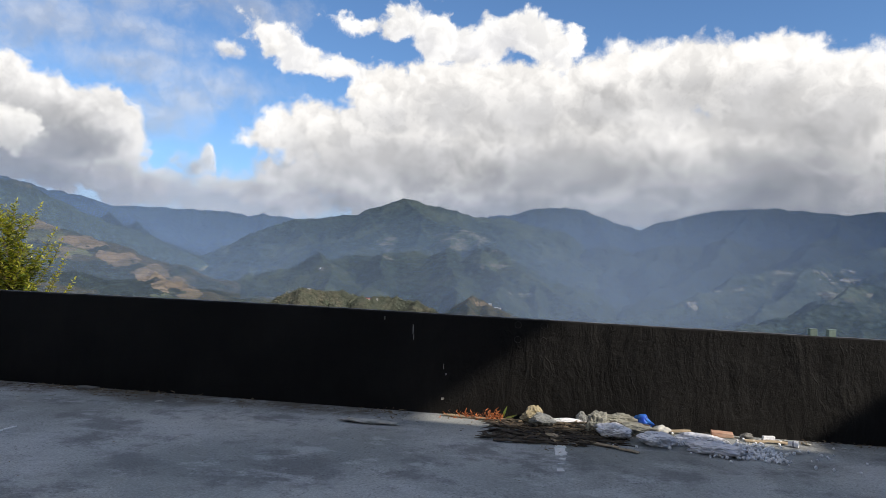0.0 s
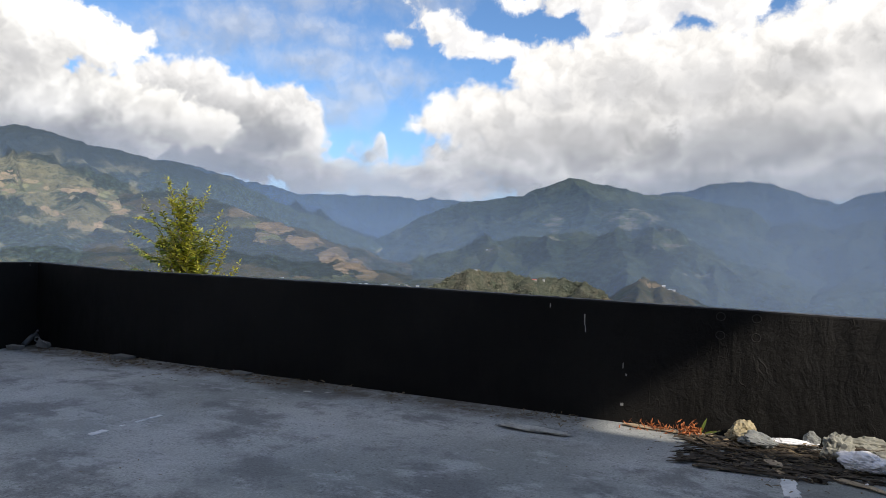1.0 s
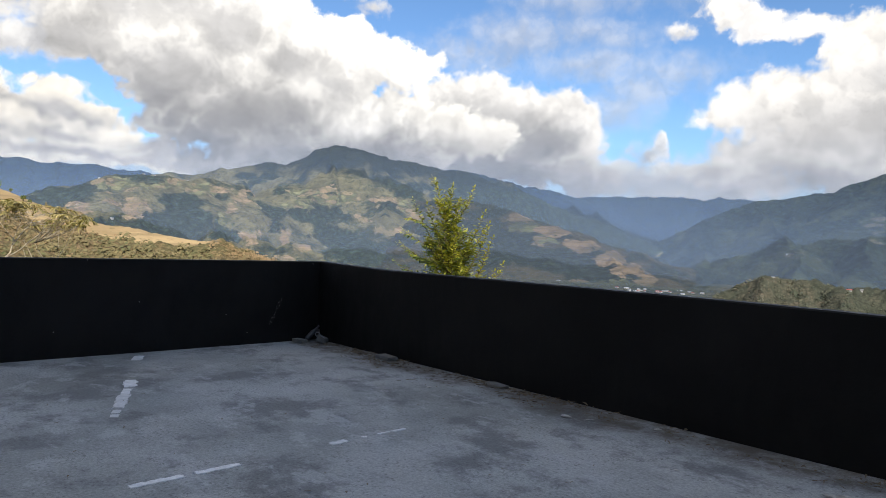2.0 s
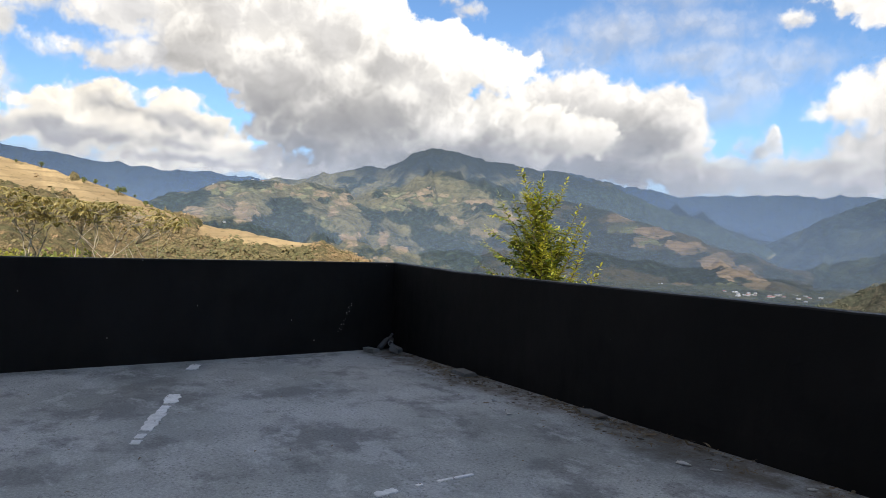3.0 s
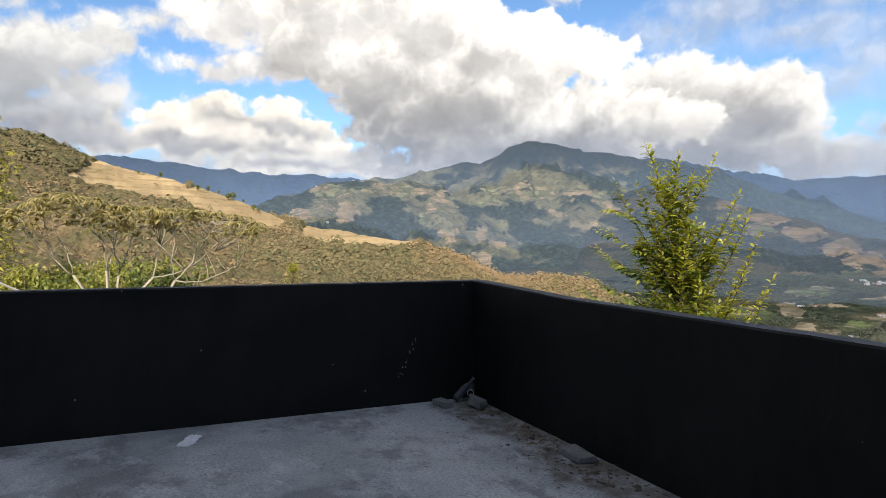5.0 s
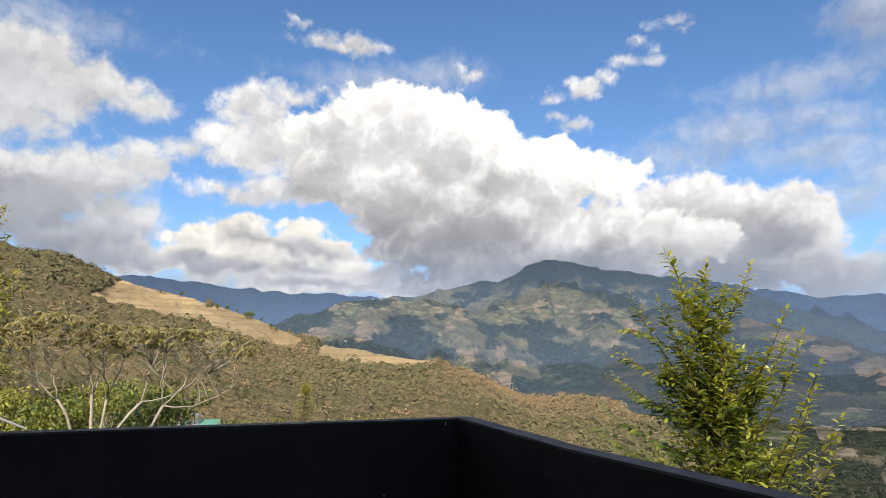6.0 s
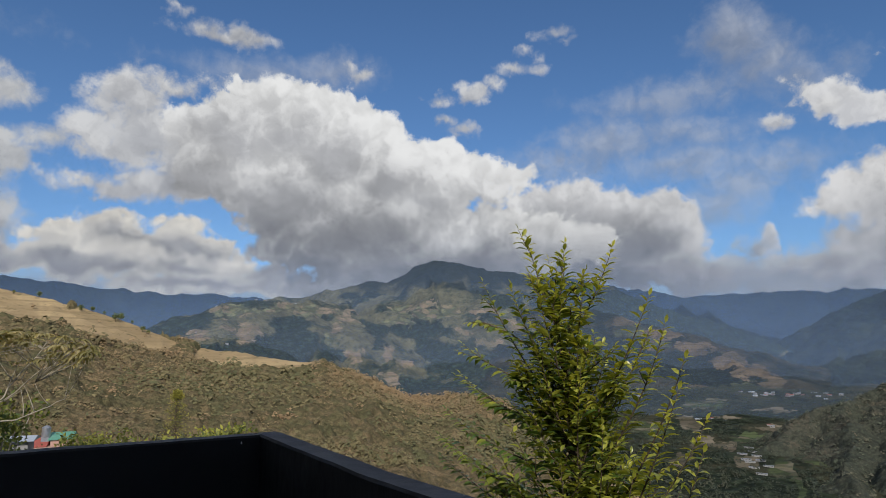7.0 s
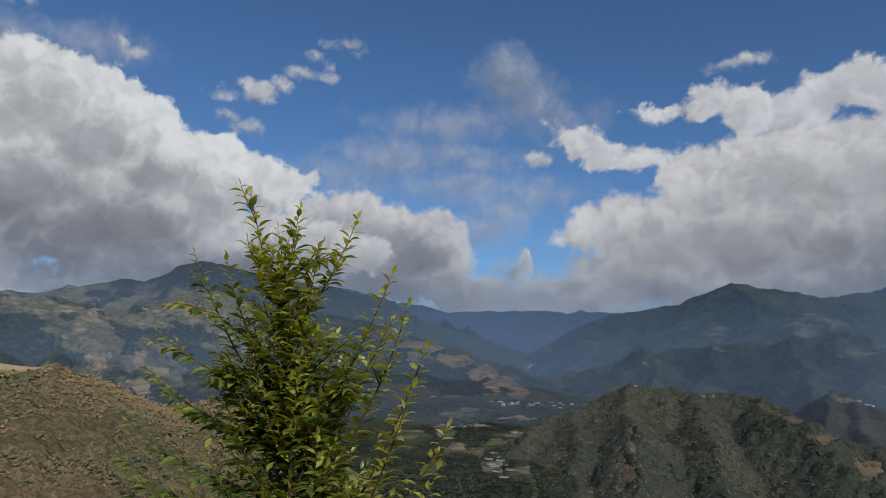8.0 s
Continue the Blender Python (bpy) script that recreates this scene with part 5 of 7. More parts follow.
def conifer(foot, height, width, seed, label, tone=0.35):
    """A tall cedar: tiers of boughs that carry hanging sprays."""
    rnd = random.Random(seed)
    foot = Vector(foot)
    tree = thing("tree", Matrix(), label, "tree")
    top = foot + Vector((0.3, 0.2, height))
    v, f = tube([foot.lerp(top, i / 6) for i in range(7)], [0.32 * (1 - i / 6.4) for i in range(7)], 9)
    from_lists("trunk", v, f, M_DARKBARK, tree, True)
    limbs, items, young = [], [], []
    n = int(height * 13)
    for k in range(n):
        h = (k + rnd.random()) / n
        p = foot.lerp(top, 0.15 + 0.85 * h)
        a = k * 2.4 + rnd.uniform(-0.4, 0.4)
        reach = width * (1 - h) ** 0.75 * rnd.uniform(0.55, 1.1) + 0.25
        end = p + Vector((math.cos(a) * reach, math.sin(a) * reach, reach * rnd.uniform(-0.25, 0.2)))
        pts = bezier(p, p.lerp(end, 0.55) - Vector((0, 0, reach * 0.12)), end, 6)
        limbs.append(tube(pts, [0.05 * (1 - i / 7) for i in range(7)], 4))
        for i in range(1, 7):
            for _ in range(12 if p.z > -4 else 2):
                o = pts[i] + unit(rnd) * 0.42 * (0.5 + reach / width)
                items.append((o, unit(rnd) + Vector((math.cos(a) * 0.7, math.sin(a) * 0.7, 0.25)), unit(rnd), rnd.uniform(0.18, 0.34), rnd.uniform(0.03, 0.05)))
                young.append(tone * (i / 6) + rnd.uniform(-0.2, 0.45))
    v, f = joined(limbs)
    tagged(from_lists("branchwork", v, f, M_DARKBARK, tree, True), kind="stuff")
    leaf_mass("crown", items, young, M_CEDAR, tree)


f = at(-103.4, 0, 34)
conifer((f.x, f.y, -16), 26, 5.4, 71, "tall sunlit cedar with dense hanging sprays", 0.75)
f = at(-78.4, 0, 106)
conifer((f.x, f.y, -16), 13.2, 3.4, 72, "small yellow-green cedar on the lower slope", 0.9)


def shrub(az, el, r, size, seed, tone):
    """A loose bush: short stems under a ragged crown of small leaves."""
    rnd = random.Random(seed)
    c = at(az, el, r)
    bush = thing("shrub", Matrix(), "ragged yellow-green shrub on the slope", "shrub", "shrubs below the terrace")
    limbs, items, young = [], [], []
    for k in range(16):
        end = c + Vector((rnd.gauss(0, 0.5), rnd.gauss(0, 0.5), rnd.uniform(-0.3, 0.7))) * size
        foot = Vector((c.x + rnd.uniform(-0.3, 0.3), c.y + rnd.uniform(-0.3, 0.3), c.z - size * 2.2))
        pts = bezier(foot, foot.lerp(end, 0.5) + Vector((0, 0, 0.3)), end, 5)
        limbs.append(tube(pts, [0.05 * size * (1 - i / 6) for i in range(6)], 4))
        for _ in range(72):
            o = end + unit(rnd) * size * 0.42 * rnd.random() ** 0.5
            items.append((o, unit(rnd) + Vector((0, 0, 0.1)), unit(rnd), rnd.uniform(0.09, 0.16) * size, 0.033 * size))
            young.append(tone + rnd.uniform(-0.25, 0.25) + 0.2 * (o.z - c.z) / size)
    v, f = joined(limbs)
    tagged(from_lists("stemwork", v, f, M_BARK, bush, True), kind="stuff")
    leaf_mass("crown", items, young, M_SHRUB, bush)


rnd = random.Random(9)
for k in range(30):
    az = -101 + 29 * (k + 0.5) / 30 + rnd.uniform(-0.4, 0.4)
    r = rnd.uniform(24, 44)
    if -88.6 < az < -85.2:
        continue  # the farmhouse stands clear here
    shrub(az, rnd.uniform(-6.6, -3.6) if az < -86 else rnd.uniform(-8.8, -6.4), r, rnd.uniform(0.9, 1.6) * r / 28, 200 + k, rnd.uniform(0.15, 0.75))


def canopy(name, data, span, grain, height, material, label, groves, first=6):
    """A closed canopy over a slope: a billowing sheet of crowns, taller where trees stand in groves."""
    A0, R0, Z0, M0 = data
    az, rr = np.arange(span[0], span[1], span[2]), np.linspace(0, 1, 240) ** 1.15
    j = np.clip(np.searchsorted(A0[0], az) - 1, 0, A0.shape[1] - 2)
    w = (az - A0[0][j]) / (A0[0][j + 1] - A0[0][j])
    i = first + rr * (A0.shape[0] - first - 1.001)
    i0 = i.astype(int)
    v = (i - i0)[:, None]

    def sample(q):
        a = q[i0][:, j] * (1 - w) + q[i0][:, j + 1] * w
        b = q[i0 + 1][:, j] * (1 - w) + q[i0 + 1][:, j + 1] * w
        return a * (1 - v) + b * v

    R, Z, mark = sample(R0), sample(Z0), sample(M0)
    A = np.broadcast_to(az, R.shape)
    x, y = HUB[0] + R * np.sin(np.radians(A)), HUB[1] + R * np.cos(np.radians(A))
    gx, gy = x / grain, y / grain
    wx, wy = gx + 0.4 * fbm(gx * 0.6, gy * 0.6, 2, 3), gy + 0.4 * fbm(gx * 0.6 + 9, gy * 0.6, 2, 4)
    grove = np.clip(groves(A, Z, fbm(gx / 20, gy / 20, 4, 77)) * 4, 0, 1)
    small = 0.45 - np.abs(vnoise(wx, wy, 51)) ** 0.7 + 0.45 * fbm(wx * 2.7, wy * 2.7, 2, 52) + 0.7 * vnoise(wx / 3, wy / 3, 53)
    tall = 0.9 - 1.6 * np.abs(vnoise(wx / 1.7 + 4, wy / 1.7, 61)) ** 0.8 + 0.5 * fbm(wx * 1.9, wy * 1.9, 2, 62) + 0.9 * vnoise(wx / 4, wy / 4, 63)
    open_ground = np.clip((mark - 0.25) * 4, 0, 1)
    crowns = height * (0.85 + small * (1 - grove) + (0.6 + 1.15 * tall) * grove)
    ob = grid_mesh(name, A, R, Z + np.where(open_ground > 0.02, -0.9 * height * open_ground, 0) + crowns * (1 - open_ground), material, {"grove": grove})
    tagged(ob, label, "woods", kind="stuff")


def canopy_leaves(name, grain, olive, brown, tan, green, leafy_green):
    m, t, s = blank(name)
    co = place(t)
    flat = vec(t, "MULTIPLY", co, (1, 1, 0.5))
    patch = noi(t, flat, 1 / (24.0 * grain), 4, 0.6, 0.5)
    bush = noi(t, vec(t, "ADD", flat, (40, 9, 0)), 1 / (4.5 * grain), 4, 0.65, 0.4)
    twig = noi(t, co, 1.7 / grain, 6, 0.8)
    c = mix(t, step(t, patch, 0.40, 0.60), olive, brown)
    c = mix(t, step(t, bush, 0.52, 0.66, 0.0, 0.75), c, tan)
    c = mix(t, step(t, bush, 0.46, 0.34, 0.0, 0.6), c, green)
    c = mix(t, mth(t, "MULTIPLY", attr(t, "grove"), 0.78), c, mix(t, step(t, bush, 0.38, 0.62), leafy_green, olive))
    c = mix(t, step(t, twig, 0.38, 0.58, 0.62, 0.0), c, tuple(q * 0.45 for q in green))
    # rounded crowns; the shade in the gaps between them is painted darker
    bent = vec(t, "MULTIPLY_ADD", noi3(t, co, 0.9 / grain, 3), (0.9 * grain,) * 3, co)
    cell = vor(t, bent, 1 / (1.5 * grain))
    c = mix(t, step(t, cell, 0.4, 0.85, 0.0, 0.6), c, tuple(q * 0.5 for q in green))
    put(t, s.inputs["Base Color"], c)
    s.inputs["Roughness"].default_value = 0.95
    s.inputs["Specular IOR Level"].default_value = 0.1
    put(t, s.inputs["Normal"], bump(t, mth(t, "MULTIPLY_ADD", cell, -1.1, mth(t, "MULTIPLY", twig, 0.7)), 0.9, 0.5 * grain))
    return m


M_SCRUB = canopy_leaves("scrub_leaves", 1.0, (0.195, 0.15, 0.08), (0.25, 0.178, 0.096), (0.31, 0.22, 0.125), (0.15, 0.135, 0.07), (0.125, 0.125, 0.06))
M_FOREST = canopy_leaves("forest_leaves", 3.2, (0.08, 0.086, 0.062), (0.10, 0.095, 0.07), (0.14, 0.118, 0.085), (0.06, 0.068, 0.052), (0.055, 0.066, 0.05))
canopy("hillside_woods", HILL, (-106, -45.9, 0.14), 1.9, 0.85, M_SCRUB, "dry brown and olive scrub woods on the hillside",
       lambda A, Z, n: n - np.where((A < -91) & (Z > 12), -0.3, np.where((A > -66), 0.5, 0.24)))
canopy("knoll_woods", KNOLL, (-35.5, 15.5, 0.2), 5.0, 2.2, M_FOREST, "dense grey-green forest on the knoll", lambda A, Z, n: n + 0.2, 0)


def crown_mass(name, place_of, size, tone, material, label, per, seed):
    """Many far tree crowns: each a ragged dome of small tilted leaf clumps with gaps, its colour kept in the mark 'tone'."""
    rng = np.random.default_rng(seed)
    n = len(size)
    u = rng.normal(size=(n, per, 3))
    u[..., 2] = np.abs(u[..., 2]) * 1.1 - 0.25
    u /= np.linalg.norm(u, axis=2, keepdims=True)
    k = size[:, None, None]
    shape = np.stack([rng.uniform(0.4, 0.62, n), rng.uniform(0.4, 0.62, n), rng.uniform(0.42, 0.75, n)], 1)[:, None, :]
    c = place_of[:, None, :] + u * k * shape * rng.uniform(0.72, 1.08, (n, per, 1)) + np.array([0, 0, 0.34]) * k
    nrm = 0.6 * u + rng.normal(size=u.shape) * 0.14 + np.array([0.25, -0.15, 0.5])
    nrm /= np.linalg.norm(nrm, axis=2, keepdims=True)
    a = np.cross(nrm, rng.normal(size=u.shape))
    a /= np.linalg.norm(a, axis=2, keepdims=True) + 1e-9
    b = np.cross(nrm, a)
    h = k * rng.uniform(0.075, 0.145, (n, per, 1))
    lift = nrm * h * 0.35
    V = np.stack([c - a * h - b * h * 0.7, c + a * h * 0.8 - b * h, c + a * h + b * h * 0.8 - lift, c - a * h * 0.7 + b * h], 2).reshape(-1, 3)
    F = np.arange(len(V)).reshape(-1, 4)
    me = bpy.data.meshes.new(name)
    me.vertices.add(len(V))
    me.vertices.foreach_set("co", V.astype(np.float32).ravel())
    me.loops.add(F.size)
    me.loops.foreach_set("vertex_index", F.astype(np.int32).ravel())
    me.polygons.add(len(F))
    me.polygons.foreach_set("loop_start", np.arange(0, F.size, 4, dtype=np.int32))
    me.update(calc_edges=True)
    mark = me.attributes.new("tone", "FLOAT", "POINT")
    mark.data.foreach_set("value", np.repeat(tone, per * 4).astype(np.float32))
    me.materials.append(material)
    tagged(new(name, me), label, "woods", kind="stuff")


def crown_leaves(name, ramp):
    """Leaf clumps of far trees, coloured along the mark 'tone' from dark green to straw."""
    m, t, s = blank(name)
    v = attr(t, "tone")
    isle = t.nodes.new("ShaderNodeNewGeometry").outputs["Random Per Island"]
    c = ramp[0]
    for i, col in enumerate(ramp[1:]):
        c = mix(t, step(t, v, i / (len(ramp) - 1), (i + 1) / (len(ramp) - 1)), c, col)
    k = mth(t, "MULTIPLY_ADD", isle, 0.4, 0.85)
    put(t, s.inputs["Base Color"], mix(t, 1.0, c, cxyz(t, k, k, k), "MULTIPLY"))
    s.inputs["Roughness"].default_value = 0.8
    s.inputs["Specular IOR Level"].default_value = 0.15
    return m


def scattered(data, n, az, el, seed):
    """Places drawn at random from a slope, inside a stretch of bearing and height angle: bearing, height angle, distance, place, mark."""
    A, R, Z, mark = data
    rng = np.random.default_rng(seed)
    E = np.degrees(np.arctan2(Z - HUB[2], R))
    ok = np.argwhere((A > az[0]) & (A < az[1]) & (E > el[0]) & (E < el[1]))
    i, j = ok[rng.integers(0, len(ok), n)].T
    i, j = np.minimum(i, A.shape[0] - 2), np.minimum(j, A.shape[1] - 2)
    f, g = rng.random(n), rng.random(n)

    def at_ij(q):
        return (q[i, j] * (1 - f) + q[i + 1, j] * f) * (1 - g) + (q[i, j + 1] * (1 - f) + q[i + 1, j + 1] * f) * g

    a, r, z = at_ij(A), at_ij(R), at_ij(Z)
    P = np.stack([HUB[0] + r * np.sin(np.radians(a)), HUB[1] + r * np.cos(np.radians(a)), z], 1)
    return a, np.degrees(np.arctan2(z - HUB[2], r)), r, P, at_ij(mark), rng


def woods():
    crown = crown_leaves("hill_crowns", [(0.115, 0.115, 0.055), (0.18, 0.15, 0.074), (0.25, 0.178, 0.095), (0.305, 0.207, 0.115), (0.40, 0.285, 0.165)])
    front = tuple(q[7:] for q in HILL)
    top, low = scattered(front, 9500, (-104, -46), (-9, 9), 5), scattered(front, 6500, (-100, -46), (-9, -1.5), 15)
    a, e, r, P, mark = (np.concatenate([p, q]) for p, q in zip(top[:5], low[:5]))
    rng = top[5]
    patch = fbm(P[:, 0] / 28, P[:, 1] / 28, 4, 91)
    tone = 0.54 + 0.3 * patch + rng.normal(0, 0.1, len(a))
    tone = np.where((a < -91.5) & (e > 4.4), 0.14 + rng.normal(0, 0.1, len(a)), tone)
    tone = np.where(np.hypot((a + 73) / 8, (e + 2.6) / 1.9) + 0.5 * patch < 1, 0.2 + rng.normal(0, 0.13, len(a)), tone)
    tone = np.where((a > -68) & (e < -1.0), 0.44 + 0.16 * patch + rng.normal(0, 0.08, len(a)), tone)
    tone = np.where(e < -5.5, tone - 0.3, tone)
    keep = (mark < 0.25) | (rng.random(len(a)) < 0.012)
    size = np.clip(rng.lognormal(0.45, 0.34, len(a)), 0.8, 3.6) * np.clip(r / 230, 0.5, 1.1) * np.where(tone < 0.3, 1.2, 0.92)
    crown_mass("hillside_trees", P[keep], size[keep], np.clip(tone, 0, 1)[keep], crown, "brown, olive and dark green tree crowns on the hillside", 16, 6)
    dark_crown = crown_leaves("forest_crowns", [(0.066, 0.078, 0.056), (0.088, 0.096, 0.066), (0.115, 0.112, 0.078), (0.155, 0.13, 0.09), (0.20, 0.16, 0.108)])
    a, e, r, P, mark, rng = scattered(KNOLL, 8500, (-36, 8), (-13, 0), 7)
    tone = 0.3 + 0.3 * fbm(P[:, 0] / 70, P[:, 1] / 70, 4, 92) + rng.normal(0, 0.14, len(a)) + 0.5 * mark
    keep = rng.random(len(a)) > 0.7 * mark
    crown_mass("knoll_trees", P[keep], (np.clip(rng.lognormal(1.4, 0.28, len(a)), 2.5, 7))[keep], np.clip(tone, 0, 1)[keep], dark_crown, "grey-green forest crowns on the knoll", 15, 8)
    deep_crown = crown_leaves("valley_crowns", [(0.035, 0.044, 0.03), (0.05, 0.058, 0.038), (0.07, 0.07, 0.046), (0.10, 0.09, 0.06)])
    a, e, r, P, mark, rng = scattered(SHELF, 5000, (-44, -25), (-12, -2.6), 9)
    tone = 0.22 + 0.3 * fbm(P[:, 0] / 60, P[:, 1] / 60, 4, 93) + rng.normal(0, 0.12, len(a))
    keep = (mark < 0.3) | (rng.random(len(a)) < 0.06)
    crown_mass("valley_trees", P[keep], (np.clip(rng.lognormal(1.35, 0.3, len(a)), 2, 7))[keep], np.clip(tone, 0, 1)[keep], deep_crown, "dark trees between the plots of the valley", 14, 10)


woods()


def ridge_trees():
    """Single dark trees standing along the skyline and in the meadow."""
    rnd = random.Random(21)
    A, R, Z, mark = HILL
    for az in (-101.0, -98.9, -97.6, -96.6, -96.2, -95.6, -95.0, -90.2, -88.6, -86.2, -85.8, -84.9, -84.2, -83.4, -83.0, -82.2, -81.3, -80.9, -80.2):
        j = int(np.argmin(np.abs(A[0] - az)))
        i = rnd.choice((6, 7, 8, 10, 13))
        x, y = HUB[0] + R[i, j] * math.sin(radians(A[i, j])), HUB[1] + R[i, j] * math.cos(radians(A[i, j]))
        z, h = Z[i, j], rnd.uniform(1.4, 3.4)
        tree = thing("tree", Matrix(), "small dark tree standing alone on the hill shoulder", "tree", "lone trees on the hill")
        v, f = tube([(x, y, z - 0.6), (x + 0.1, y, z + h * 0.4), (x, y, z + h * 0.85)], [0.14, 0.1, 0.03], 5)
        from_lists("trunk", v, f, M_DARKBARK, tree)
        items, young = [], []
        for _ in range(150):
            u = unit(rnd) * rnd.random() ** 0.4
            items.append((Vector((x + u.x * h * 0.4, y + u.y * h * 0.4, z + h * (0.62 + u.z * 0.38))), unit(rnd), unit(rnd), 0.16 * h, 0.05 * h))
            young.append(rnd.uniform(0, 0.3))
        leaf_mass("crown", items, young, M_SHRUB, tree)


ridge_trees()

# ---------------------------------------------------------------- far houses


def spot_on(data, az, el):
    """The place on a slope that shows at this bearing and height angle from the terrace."""
    A, R, Z, mark = data
    E = np.degrees(np.arctan2(Z - HUB[2], R))
    q = np.abs(A - az) * 3 + np.abs(E - el)
    q[:8] = 99
    i, j = np.unravel_index(np.argmin(q), q.shape)
    a = radians(A[i, j])
    return Vector((HUB[0] + R[i, j] * math.sin(a), HUB[1] + R[i, j] * math.cos(a), Z[i, j]))


M_WHITE = plain("white_walls", (0.42, 0.41, 0.39), (0.3, 0.29, 0.28), 0.5, 0.8, 0.1, 6.0)
M_BLUEROOF = plain("pale_sheet_roof", (0.55, 0.58, 0.62), (0.42, 0.46, 0.52), 0.5, 0.5, 0.1, 6.0)
M_RED = plain("red_roof_tiles", (0.42, 0.10, 0.07), (0.30, 0.08, 0.06), 2.0, 0.7, 0.3, 20.0)
M_GREEN = plain("green_sheet", (0.10, 0.30, 0.20), (0.16, 0.36, 0.26), 2.0, 0.5, 0.2, 20.0)
M_PINK = plain("pink_render", (0.52, 0.33, 0.26), (0.45, 0.28, 0.22), 2.0, 0.8, 0.2, 20.0)
M_GLASS = plain("dark_panes", (0.03, 0.035, 0.04), (0.05, 0.06, 0.07), 2.0, 0.2, 0.05, 10.0)


def gable_roof(w, d, h, z, over=0.4):
    bm = bmesh.new()
    x, y = w / 2 + over, d / 2 + over
    lo = [bm.verts.new(p) for p in ((-x, -y, z), (x, -y, z), (x, y, z), (-x, y, z))]
    hi = [bm.verts.new(p) for p in ((-x, 0, z + h), (x, 0, z + h))]
    for q in ((lo[0], lo[1], hi[1], hi[0]), (lo[2], lo[3], hi[0], hi[1]), (lo[1], lo[2], hi[1]), (lo[3], lo[0], hi[0]), lo[::-1]):
        bm.faces.new(q)
    return bm


def far_house(m, w, d, h, roof_material, label, wall_material=None):
    ob = thing("house", m, label, "house", "houses in the valley")
    part("wall", slab((-w / 2, -d / 2, -h), (w / 2, d / 2, h)), wall_material or M_WHITE, ob)
    part("roof", gable_roof(w, d, h * 0.35, h + 0.02), roof_material, ob)
    for k in range(int(w // 3)):
        x = -w / 2 + 1.6 + 3 * k
        part("window", slab((x - 0.6, -d / 2 - 0.05, h * 0.3), (x + 0.6, -d / 2 - 0.004, h * 0.75)), M_GLASS, ob)
    return ob


def village():
    rnd = random.Random(31)
    first = {}
    spots = [(SHELF, rnd.gauss(-31.6, 0.6), -3.15 + rnd.gauss(0, 0.1)) for k in range(14)] + [(SHELF, rnd.gauss(-29.0, 0.9), -3.0 + rnd.gauss(0, 0.16)) for k in range(18)]
    spots += [(SPUR, -38.2, -2.6), (SHELF, -41.0, -3.4), (SHELF, -31.6, -5.4), (SHELF, -31.2, -5.5), (SHELF, -30.2, -5.4), (SHELF, -35.6, -5.0), (SHELF, -36.4, -5.1), (SHELF, -28.4, -6.6), (KNOLL, -15.6, -2.05), (KNOLL, -15.0, -2.08), (KNOLL, -16.2, -2.0), (KNOLL, -21.4, -1.5)]
    spots += [(FARMS, -76.2, 4.4), (FARMS, -73.0, 4.95), (FARMS, -72.2, 5.0), (FARMS, -77.6, 2.2), (FARMS, -77.0, 2.0), (FARMS, -75.2, 1.2), (FARMS, -69.8, 4.6)]
    spots += [(PEAK, -20.5, 0.4), (KNOB, -7.4, -1.7), (KNOB, -5.6, -2.1), (KNOB, -5.2, -2.15), (KNOB, -4.8, -2.2), (FLANK, 20.0, 0.9), (FLANK, 20.6, 0.95), (FLANK, 21.4, 1.0), (FLANK, 14.6, -2.0), (FLANK, 13.6, -2.4)]
    for data, az, el in spots:
        p = spot_on(data, az, el)
        k = rnd.choice((0, 0, 1, 2))
        m = Matrix.Translation(p) @ pose(0, 0, 0, 0, 0, -az + rnd.uniform(-50, 50))
        if k not in first:
            mat_roof, label = [(M_BLUEROOF, "white village house with a pale sheet roof"), (M_SHEET, "white village house with a grey roof"), (M_RED, "white village house with a red roof")][k]
            first[k] = far_house(m, (5.5, 4.5, 5)[k], (4, 4, 4)[k], (1.6, 2.0, 1.7)[k], mat_roof, label)
        else:
            copy_thing(first[k], m @ Matrix.Diagonal((rnd.uniform(0.8, 1.7), rnd.uniform(0.8, 1.3), rnd.uniform(0.7, 1.2), 1)))


